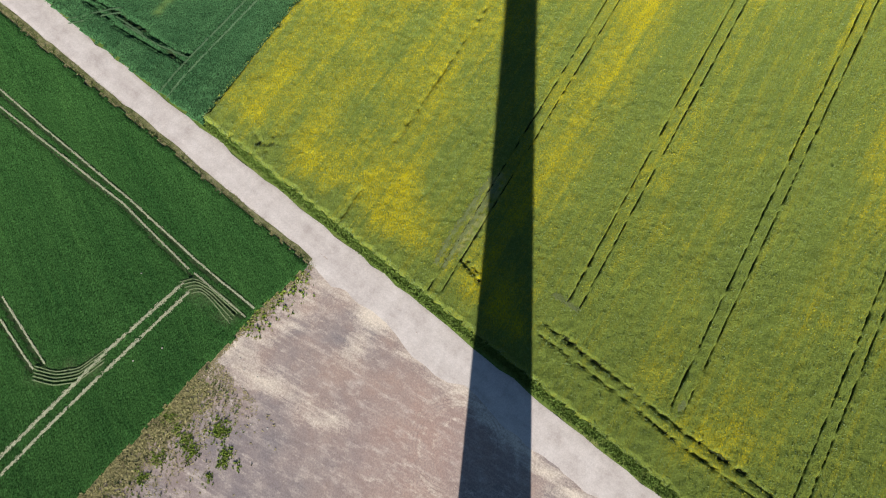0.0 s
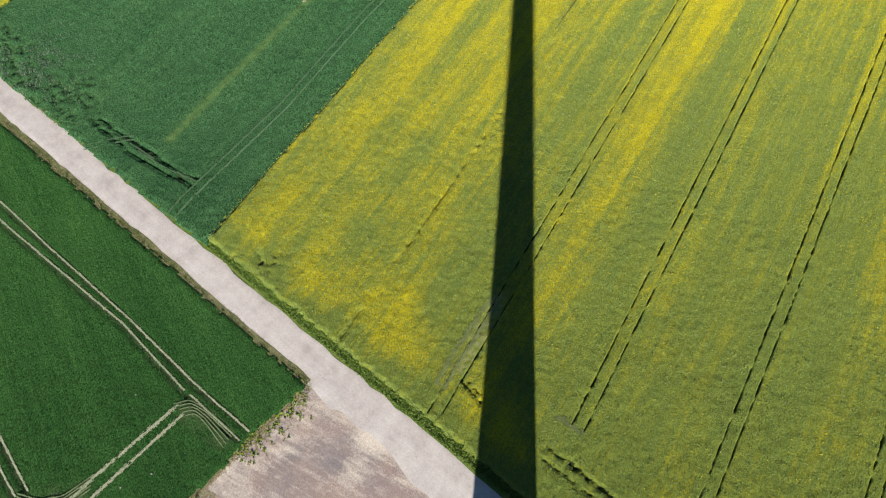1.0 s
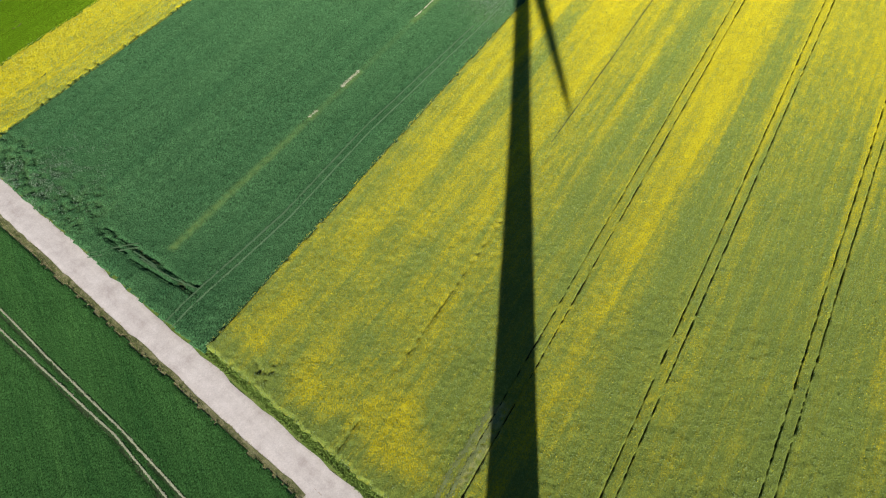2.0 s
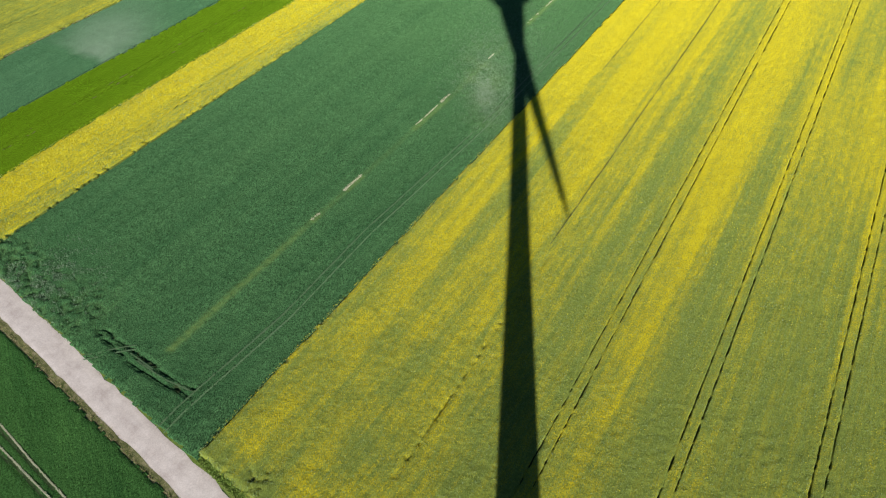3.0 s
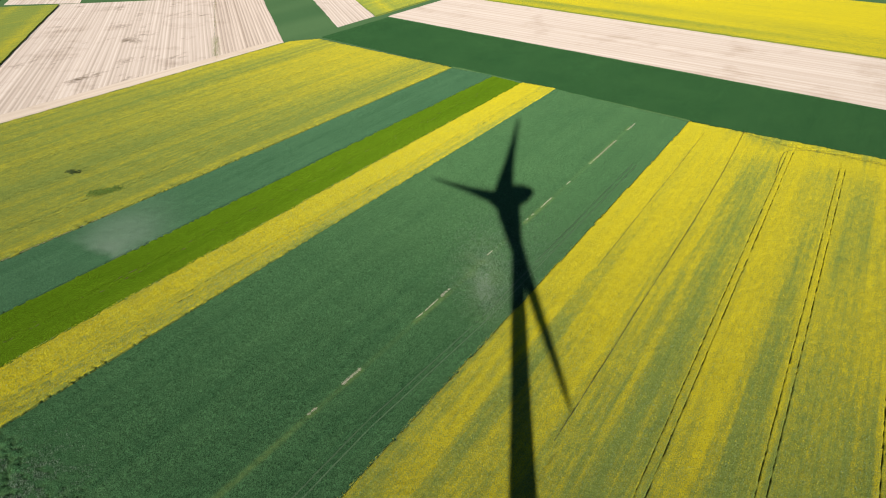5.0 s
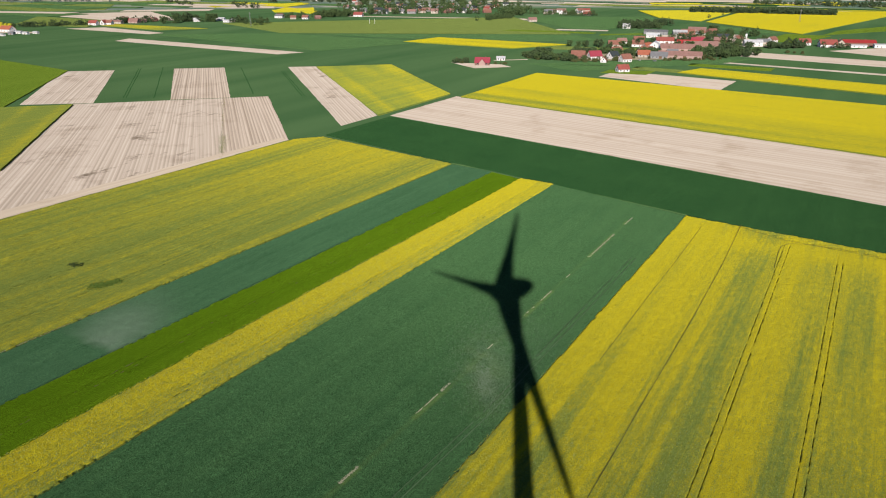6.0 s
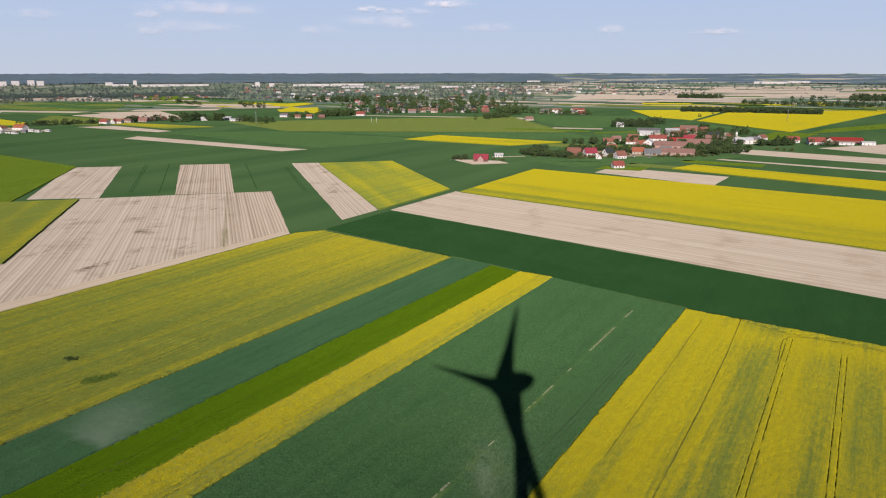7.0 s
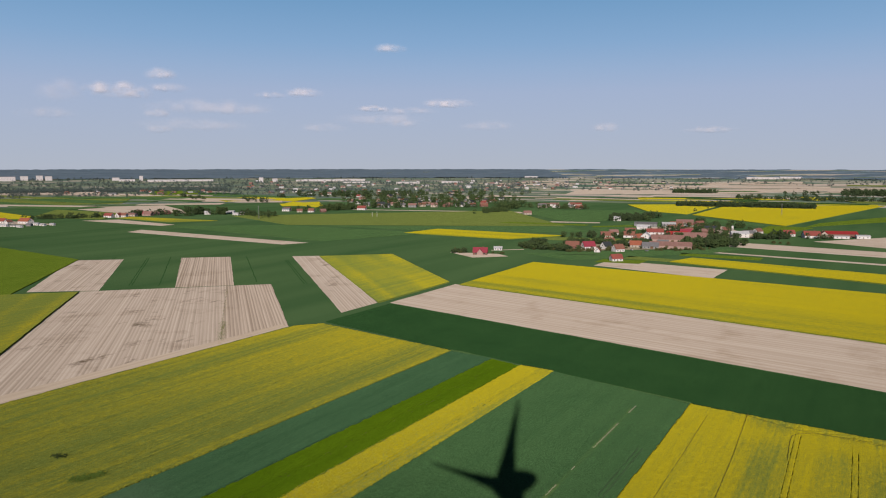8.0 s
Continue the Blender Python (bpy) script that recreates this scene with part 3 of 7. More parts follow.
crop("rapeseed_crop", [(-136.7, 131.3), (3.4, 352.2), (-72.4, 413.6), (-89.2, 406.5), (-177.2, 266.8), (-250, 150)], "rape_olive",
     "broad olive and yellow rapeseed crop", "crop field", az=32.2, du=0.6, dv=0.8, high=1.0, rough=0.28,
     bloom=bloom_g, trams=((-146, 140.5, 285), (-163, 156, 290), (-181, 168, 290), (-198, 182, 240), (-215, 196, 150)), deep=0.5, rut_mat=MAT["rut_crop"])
ruts_a = [[(-80, 66.2), (-67.3, 56.1), (-45.1, 38.5), (-34.7, 29.1), (-26.0, 22.4)], [(-80, 63.6), (-66.8, 53.2), (-46.2, 37.6), (-35.8, 27.9), (-27.2, 21.3)],
          [(-75, 41), (-61.0, 23.8), (-53.5, 14.5)], [(-75, 38), (-60.4, 20.7), (-54.9, 13.8)]]
def worn_a(x, y):
    """Slightly thinner wheat near the headland turns."""
    turn = np.clip(1 - to_line(x, y, [(-34.5, 25.6), (-29.5, 21.8)]) / 2.2, 0, 1) + np.clip(1 - to_line(x, y, [(-54.5, 13.6), (-46.5, 14.6)]) / 2.0, 0, 1)
    return 0.35 * turn * lattice(x * 0.8, y * 0.8, 95)


crop("wheat_crop", [(-18.95, 29.2), (-89.35, 86.4), (-150, 20), (-75, -36), (-46.4, -2), (-33.2, 13.7), (-29.3, 17.8), (-26.6, 21.4)], "wheat",
     "dark green young wheat with pale tractor tracks", "crop field", az=128.6, du=0.38, dv=0.38, high=0.32, rough=0.11,
     ruts=ruts_a, rut_mat=MAT["rut_green"], ragged=0.22, wide=0.27, worn=worn_a)


def flattened(line, width, high, mat, label):
    """A wheel track as a ragged ribbon on the crop: stalks lying flat and pale, or painted rut shade."""
    pts = []
    for (x0, y0), (x1, y1) in zip(line, line[1:]):
        count = max(2, int(math.hypot(x1 - x0, y1 - y0) / 0.25))
        pts += [(x0 + (x1 - x0) * i / count, y0 + (y1 - y0) * i / count) for i in range(count)]
    pts = np.array(pts)
    for _ in range(8):
        pts[1:-1] = (pts[:-2] + 2 * pts[1:-1] + pts[2:]) / 4
    d = np.gradient(pts, axis=0)
    d /= np.hypot(d[:, 0], d[:, 1])[:, None]
    r = np.random.default_rng(len(pts))
    pick = r.integers(0, len(pts), len(pts) * 14)
    lie, across = d[pick], np.stack([d[pick][:, 1], -d[pick][:, 0]], -1)
    p = pts[pick] + across * (r.normal(0, 0.30, len(pick)) * width + (lattice(pts[pick][:, 0] * 0.35, pts[pick][:, 1] * 0.35, 92) - 0.5) * 0.07)[:, None] + lie * r.uniform(-0.2, 0.2, (len(pick), 1))
    keep = lattice(p[:, 0] * 1.4, p[:, 1] * 1.4, 94) + r.uniform(0, 0.3, len(p)) > 0.28
    p, lie, across = p[keep], lie[keep], across[keep]
    skew = r.normal(0, 0.22, (len(p), 1))
    way, wide_ = lie + across * skew, across - lie * skew
    long_, half = r.uniform(0.07, 0.17, (len(p), 1)), r.uniform(0.02, 0.05, (len(p), 1))
    z = high + r.uniform(0, 0.06, (len(p), 1))
    corner = [np.concatenate([p + a_ * way * long_ + b_ * wide_ * half, z], 1) for a_, b_ in ((-1, -0.6), (1, -1), (1, 1), (-1, 0.6))]
    verts = np.stack(corner, 1).reshape(-1, 3)
    tagged(new("wheel_track", mesh_of("wheel_track", verts, np.arange(len(verts)).reshape(-1, 4), (MAT[mat],))), label, "wheel track", kind="stuff")


for side in both_sides([(-42.5, 55.6), (-40.5, 59.0), (-35.3, 66.2), (-27.3, 77.2), (-14.8, 98.3), (9.0, 133.3), (66, 226)], 1.5):
    flattened(side, 0.24, 0.70, "stalks_blue", "pale flattened wheel track in the barley")
for side in both_sides([(-58.8, 68.9), (-57.5, 69.2), (-54.2, 70.3), (-51, 71)], 0.9) + [[(-50.0, 68.2), (-44.5, 64.6), (-39.5, 62.3)], [(-52.5, 70.4), (-47, 66.6)]]:
    flattened(side, 0.2, 0.62, "stalks_blue", "pale flattened wheel track in the barley")
for v0, v1, width in ((37, 39.5, 0.5), (47.5, 53.5, 0.6), (73, 84, 0.3), (85.5, 89.5, 0.6), (109, 112, 0.25), (131, 138, 0.45), (143, 151, 0.4), (163, 166, 0.3), (183.5, 210, 0.6), (222, 232, 0.5)):
    ends = [(-45.3 + v * math.sin(radians(31.5)), 70.4 + v * math.cos(radians(31.5))) for v in (v0, v1)]
    flattened(ends, width, 0.68, "straw_track", "bare pale dash along the barley's sown line")
flattened([(-119, 159.0), (-99, 191.0)], 0.8, 0.3, "straw_track", "bare pale edge between barley and rapeseed")
for side in both_sides([(7.4, 41.4), (3.7, 35.7), (0.8, 31.0), (-0.6, 28.4)], 1.3):
    flattened(side, 0.8, 1.05, "rape_straw", "pale flattened turning track in the rapeseed")
flattened([(15.2, 24.4), (16.8, 23.2), (18.6, 22.0)], 0.8, 1.02, "rape_straw", "pale flattened turning track in the rapeseed")
flattened([(31.6, 11.5), (31.4, 9.6), (29.8, 8.2)], 0.8, 1.02, "rape_straw", "pale flattened turning track in the rapeseed")
# dark ribbons on top of the canopy paint the shade of narrow ruts
THIN = "thin dark ribbon on rapeseed standing for a shaded wheel line"
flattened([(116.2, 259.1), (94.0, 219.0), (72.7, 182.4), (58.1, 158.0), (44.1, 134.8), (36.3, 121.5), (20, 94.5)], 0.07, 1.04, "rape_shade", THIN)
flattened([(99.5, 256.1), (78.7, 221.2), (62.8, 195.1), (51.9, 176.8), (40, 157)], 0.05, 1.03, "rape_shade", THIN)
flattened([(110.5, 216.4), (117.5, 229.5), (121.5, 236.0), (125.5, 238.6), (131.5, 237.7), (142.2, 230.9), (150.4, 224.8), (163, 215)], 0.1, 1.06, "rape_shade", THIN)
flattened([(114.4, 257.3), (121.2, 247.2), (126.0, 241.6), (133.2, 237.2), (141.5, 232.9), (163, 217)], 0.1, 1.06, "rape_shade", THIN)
MARK = "pale flattened wheel track in the wheat"
for line, width in (([(-70, -12.5), (-56.9, 3.0), (-50.8, 10.1), (-45.2, 16.8), (-36.0, 26.3)], 0.42), ([(-69, -14), (-56.4, 0.9), (-48.0, 10.8), (-35.1, 25.0)], 0.36)):
    flattened(line, width, 0.36, "wheat_straw", MARK)
for shift in (0.0, 0.4, 0.85, 1.3, 1.8):
    flattened([(-36.4 + shift, 26.4 - shift * 0.9), (-34.6 + shift * 0.6, 26.9 - shift), (-32.0, 25.6 - shift), (-28.0 - shift * 0.6, 22.3 - shift)], 0.07, 0.35, "stalks", MARK)
    flattened([(-54.4, 14.6 - shift), (-51.6, 13.9 - shift), (-48.6, 14.4 - shift), (-45.4, 17.0 - shift)], 0.07, 0.35, "stalks", MARK)
for line in ([(-61.0, 23.8), (-53.6, 14.7)], [(-60.6, 20.6), (-55.0, 13.9)], [(-45.3, 38.2), (-34.6, 28.9), (-26.2, 22.3)], [(-80, 66.2), (-67.3, 56.1), (-60, 50.0), (-45.3, 38.2)], [(-80, 63.6), (-66.8, 53.2), (-46.2, 37.6), (-35.8, 27.9)], [(-34.8, 27.2), (-27.3, 21.1)]):
    flattened([(x + 0.28, y + 0.3) for x, y in line], 0.19, 0.35, "wheat_straw", MARK)


# ---- fields further off ----
def fields(rows):
    for name, corners, mat, label, category, high, b in rows:
        far_field(name, corners, mat, label, category, high, b, 6.0 if corners[0][1] < 900 else 14.0)


fields((
    ("grain_crop", [(-71, 420), (-36.5, 476), (250, 228), (215, 172)], "grain", "deep green grain field with an even top", "crop field", 0.6, 0),
    ("tilled_field", [(-37, 481.4), (9.9, 558.2), (290, 326), (245, 236)], "soil", "pale bare tilled field with long furrows", "field", 0.1, 0),
    ("rapeseed_crop", [(44.05, 607.05), (88.3, 684.2), (380, 470), (327, 382.05)], "rape_cross", "wide yellow rapeseed field in flower", "crop field", 1.0, 0.98),
    ("rapeseed_crop", [(23.5, 571), (44, 607), (326.9, 382), (303, 342)], "rape_cross", "yellow rapeseed field with thinner bloom", "crop field", 0.99, 0.74),
    ("rapeseed_crop", [(13, 553), (23.45, 570.95), (302.95, 341.95), (290, 320)], "rape_cross", "olive rapeseed strip not yet in full flower", "crop field", 0.95, 0.5),
    ("tilled_field", [(144, 666), (168.3, 702.5), (259.7, 636.7), (226.5, 586)], "soil", "short pale tilled field", "field", 0.1, 0),
    ("rapeseed_crop", [(222.9, 686.7), (255.8, 716.8), (430, 560), (400, 508)], "rape_cross", "long yellow rapeseed strip", "crop field", 1.0, 0.85),
    ("tilled_field", [(289, 767.6), (294, 775), (470, 640), (465, 628)], "soil", "thin pale soil strip between greens", "field", 0.1, 0),
))
fields((
    ("tilled_field", [(335.9, 821.9), (359, 871), (540, 724), (505, 680)], "soil", "brownish bare field beside the village", "field", 0.1, 0),
    ("tilled_field", [(464.6, 877.7), (585.8, 926.5), (640, 890), (540, 755)], "soil", "brownish bare field below the barns", "field", 0.1, 0),
    ("tilled_field", [(-274.9, 524.5), (-171.5, 550.2), (-118.5, 365.2), (-196, 241)], "soil_cross", "pale tilled field with dark damp spots", "field", 0.1, 0),
    ("tilled_field", [(-171.4, 550.3), (-138.1, 558.6), (-91.5, 408.4), (-118.4, 365.4)], "soil_ridged", "pale ridged field with close furrows", "field", 0.12, 0),
    ("tilled_field", [(-313.5, 522.3), (-372.1, 700.8), (-324.3, 708.7), (-262.4, 529.2)], "soil_cross", "small pale tilled field", "field", 0.1, 0),
    ("tilled_field", [(-209.6, 543.5), (-270.2, 721), (-222.2, 729.3), (-166.5, 553.5)], "soil_ridged", "small pale tilled field", "field", 0.1, 0),
    ("tilled_field", [(-158.5, 733.5), (-130.4, 737.7), (-45.5, 481.4), (-65.8, 448.2)], "soil_cross", "narrow pale tilled strip", "field", 0.1, 0),
    ("rapeseed_crop", [(-129, 729.9), (-54.2, 747.5), (5.1, 565.5), (-44.6, 480.2)], "rape", "olive-yellow rapeseed field", "crop field", 1.0, 0.42),
))
fields((
    ("rapeseed_crop", [(-221, 340), (-272.8, 519), (-330, 505), (-330, 330)], "rape_olive", "olive rapeseed field past its bloom", "crop field", 1.0, 0.32),
    ("bright_grain_crop", [(-316, 500), (-368, 705), (-514, 811), (-560, 700)], "pasture", "light green grain field", "crop field", 0.6, 0),
    ("tilled_field", [(-453.4, 1006.2), (-448.4, 1042.1), (-166.9, 864.6), (-194.1, 845.7)], "soil", "long pale bare strip in the green", "field", 0.1, 0),
    ("tilled_field", [(-624.7, 1215), (-572.9, 1240.6), (-432.4, 1132.8), (-446.6, 1111.3)], "soil", "pale bare strip in the green", "field", 0.1, 0),
    ("tilled_field", [(-869, 1583), (-663, 1673), (-495, 1404), (-646, 1412)], "soil", "large pale bare field", "field", 0.9, 0),
    ("tilled_field", [(-738, 1690), (-745, 1740), (-551, 1787), (-544, 1722)], "soil", "pale bare strip on the plain", "field", 0.9, 0),
    ("olive_crop", [(-1057, 1638), (-1288, 1998), (-910, 2068), (-804, 1760)], "olive", "olive-green crop field on the plain", "crop field", 0.8, 0),
    ("olive_crop", [(-762, 1310), (-831, 1512), (-642, 1404), (-603, 1241)], "olive", "olive-green crop field beside the road", "crop field", 0.7, 0),
    ("rapeseed_crop", [(-593, 1274), (-575, 1303), (-388, 1209), (-459, 1178)], "rape_olive", "olive-yellow strip below the roadside houses", "crop field", 0.9, 0.6),
    ("tilled_field", [(-1460, 2267), (-1579, 2452), (-1192, 2507), (-1140, 2357)], "soil", "pale bare field before the wood", "field", 2.2, 0),
    ("olive_crop", [(-943, 2267), (-1089, 2647), (-940, 2738), (-804, 2311)], "pasture", "light green field before the wood", "crop field", 2.6, 0),
    ("tilled_field", [(-667, 1872), (-698, 1982), (-440, 1933), (-417, 1828)], "soil", "pale bare strip below the rapeseed", "field", 0.8, 0),
    ("rapeseed_crop", [(-55, 987), (-7.7, 1049.8), (164.8, 946.7), (84.3, 902.3)], "rape_cross", "yellow rapeseed wedge", "crop field", 1.0, 0.8),
    ("rapeseed_crop", [(479, 1350), (696, 1706), (1036, 1650), (536.3, 1099.7)], "rape_cross", "very wide bright yellow rapeseed field", "crop field", 1.0, 0.95),
    ("rapeseed_crop", [(447, 1709), (690, 1726), (474, 1366), (425, 1465)], "rape", "bright yellow rapeseed field", "crop field", 1.0, 0.95),
))
fields((
    ("rapeseed_crop", [(-656, 1977), (-491.7, 2160), (-374, 2083), (-570.5, 1852)], "rape", "distant yellow rapeseed field", "crop field", 1.0, 0.95),
    ("rapeseed_crop", [(-404, 1741), (-325.5, 1852), (-286, 1667), (-375, 1643)], "rape", "distant yellow rapeseed field", "crop field", 1.0, 0.95),
    ("rapeseed_crop", [(-896, 1423), (-768, 1310), (-732, 1240), (-860, 1260)], "rape", "distant yellow rapeseed field", "crop field", 1.0, 0.95),
    ("olive_crop", [(-400, 1330), (139.7, 1490), (191.9, 1104), (-250, 1128)], "olive", "olive-green crop field", "crop field", 0.6, 0),
    ("grain_crop", [(-433, 1100), (-259, 1125), (-19, 990), (-150, 880)], "pale_grain", "greyish-green grain field", "crop field", 0.5, 0),
    ("grain_crop", [(-200, 1110), (190, 1095), (215, 1010), (60, 985)], "pale_grain", "greyish-green grain field", "crop field", 0.5, 0),
    ("grain_crop", [(150, 1490), (420, 1500), (400, 1330), (215, 1150)], "pale_grain", "greyish-green grain field", "crop field", 0.5, 0),
    ("grain_crop", [(-1100, 1640), (-700, 1760), (-560, 1820), (-860, 1670)], "pale_grain", "greyish-green grain field", "crop field", 0.5, 0),
))
fields((
    ("tilled_field", [(-226, 1540), (168, 1446), (164, 1428), (-194, 1520)], "soil", "thin pale track below the village", "field", 0.3, 0),
    ("tilled_field", [(128, 1436), (241, 1421), (235, 1395), (125, 1412)], "soil", "short pale strip below the village", "field", 0.3, 0),
    ("bright_grain_crop", [(90, 1162), (225, 1112), (233, 1127), (112, 1185)], "pasture", "thin light green strip", "crop field", 0.7, 0),
    ("bright_grain_crop", [(439, 998), (515, 1108), (566, 1071), (470, 970)], "pasture", "light green meadow above the farm", "meadow", 0.5, 0),
    ("bright_grain_crop", [(560, 1085), (622, 1160), (870, 1330), (860, 1240)], "pasture", "light green strip above the farm", "crop field", 0.5, 0),
    ("tilled_field", [(178, 1180), (186, 1196), (262, 1172), (258, 1160)], "soil", "thin pale strip in the green", "field", 0.62, 0),
    ("grain_crop", [(236, 1010), (222, 1060), (330, 1180), (360, 1120)], "pale_grain", "greyish-green field behind the barns", "crop field", 0.4, 0),
    ("bright_grain_crop", [(230, 1085), (236, 1102), (330, 1120), (330, 1100)], "pasture", "light green strip behind the village", "crop field", 0.7, 0),
    ("grain_crop", [(445, 1200), (470, 1260), (530, 1130), (500, 1100)], "pale_grain", "greyish-green field beside the rapeseed", "crop field", 0.4, 0),
    ("tilled_field", [(585, 2330), (1051, 2420), (1500, 2800), (760, 2700)], "soil", "wide pale tan field on the plain", "field", 0.36, 0),
    ("tilled_field", [(400, 2330), (640, 2400), (820, 2700), (540, 2800)], "soil", "pale tan field on the plain", "field", 0.28, 0),
    ("tilled_field", [(330, 1900), (480, 1920), (640, 2080), (420, 2090)], "soil", "pale tan field on the plain", "field", 0.32, 0),
))
fields((
    ("tilled_field", [(-1500, 2300), (-1480, 2380), (-700, 2330), (-720, 2240)], "soil", "long pale field before the wood", "field", 0.2, 0),
    ("rapeseed_crop", [(-667, 2033), (-550, 2150), (-365, 2033), (-396, 1872)], "rape", "distant yellow rapeseed field", "crop field", 1.2, 0.95),
    ("rapeseed_crop", [(-395, 1735), (-396, 1860), (-283, 1685), (-287, 1594)], "rape", "distant yellow rapeseed field", "crop field", 1.2, 0.95),
    ("rapeseed_crop", [(1020, 2033), (1092, 2144), (1130, 2033), (1007, 1890)], "rape", "small yellow rapeseed field between woods", "crop field", 1.0, 0.95),
))
far_field("tilled_field", [(-206, 246), (-196.5, 240.5), (-91.8, 407.8), (-97, 414)], "soil_plain", "smooth pale headland of the tilled field", "field", 0.16, 0, 4.0)
far_field("field_balk", [(-197, 238.5), (-195, 237), (-89.5, 405.8), (-91.3, 407.2)], "olive", "narrow grassy balk between soil and rapeseed", "balk", 0.3, 0, 3.0)
far_field("field_balk", [(3.8, 353.2), (4.8, 354.4), (99.3, 272.3), (98.7, 271.4)], "pale_grain", "narrow light green balk across the strips' ends", "balk", 0.62, 0, 3.0)
for x, y, length in ((-283, 545, 190), (-281, 546, 190), (-250, 552, 180), (-248, 552.6, 180), (-226, 552, 190), (-153, 570, 170), (-112, 560, 150), (-110, 560.5, 150)):
    a_ = radians(-18.3)
    ux, uy = math.sin(a_), math.cos(a_)
    far_field("wheel_track", [(x, y), (x + 0.7 * uy, y - 0.7 * ux), (x + length * ux + 0.7 * uy, y + length * uy - 0.7 * ux), (x + length * ux, y + length * uy)], "grain", "dark wheel track in the green grain", "wheel track", 0.04, 0, 8.0)
for corners, mat, label in (
    ([(8, 768), (30, 724), (68, 733), (60, 752)], "soil", "sandy yard round the lone house"),
    ([(54, 785), (54, 788), (92, 797), (92, 794)], "soil", "pale drive to the lone house"),
    ([(88, 760), (128, 702), (300, 765), (345, 800)], "pale_grain", "short green meadow below the village"),
    ([(150, 782), (160, 832), (290, 905), (272, 800)], "yard_ground", "trodden brown yards between the houses"),
    ([(285, 850), (240, 940), (350, 1060), (400, 1000)], "yard_ground", "trodden brown yards behind the barns"),
    ([(124, 748), (124, 750.5), (168, 744.5), (168, 742)], "soil", "pale path below the hedge"),
    ([(380, 925), (378, 950), (412, 950), (415, 925)], "soil", "pale yard of the white building"),
    ([(150, 690), (164, 712), (205, 700), (190, 675)], "pasture", "grassy yard of the pale house"),
    ([(185, 715), (196, 735), (262, 690), (250, 672)], "olive", "dry garden plots below the village"),
    ([(250, 740), (260, 760), (330, 720), (318, 700)], "pasture", "light green garden plots below the village"),
    ([(130, 900), (140, 935), (270, 900), (255, 860)], "olive", "dry grass plots behind the village"),
    ([(300, 1010), (320, 1090), (440, 1100), (420, 960)], "soil", "pale trodden yards behind the barns"),
    ([(-760, 1165), (-745, 1205), (-630, 1140), (-640, 1120)], "soil", "pale yard of the distant farm"),
):
    far_field("yard", corners, mat, label, "yard", 0.22)


# ---- track, hardstanding ----
ROAD_AZ = 129.4
RX, RY = math.sin(radians(ROAD_AZ)), math.cos(radians(ROAD_AZ))


def on_road(along, side):
    """A place by the farm track: metres along from the pad's corner, metres to its left (towards the rape)."""
    return -19.3 + RX * along - RY * side, 33.4 + RY * along + RX * side


def gravel(name, stops, scale):
    n = Nodes(name, 0.95, 0.0)
    flat = n.coords(ROAD_AZ - 90)
    broad = n.noise(scale, flat, 6, 0.62)
    drag = n.noise(1.0, n.coords(ROAD_AZ, (0.9, 0.05, 1)), 4, 0.65)
    fine = n.noise(5.0, flat, 4, 0.8)
    f = n.math("ADD", n.math("MULTIPLY", broad, 0.7), n.math("MULTIPLY", drag, 0.3))
    ramp = n.put("ValToRGB")
    n.join(f, ramp.inputs[0])
    ramp.color_ramp.elements[0].position, ramp.color_ramp.elements[1].position = stops[0][0], stops[-1][0]
    for at, _ in stops[1:-1]:
        ramp.color_ramp.elements.new(at)
    for el, (_, col) in zip(ramp.color_ramp.elements, stops):
        el.color = (*col, 1)
    shade = n.put("VectorMath", op="SCALE")
    n.join(ramp.outputs[0], shade.inputs[0])
    n.join(n.span(fine, 0.25, 0.75, 0.8, 1.2), shade.inputs["Scale"])
    n.bump(fine, 0.4, 0.06)
    return n.done(shade.outputs[0])


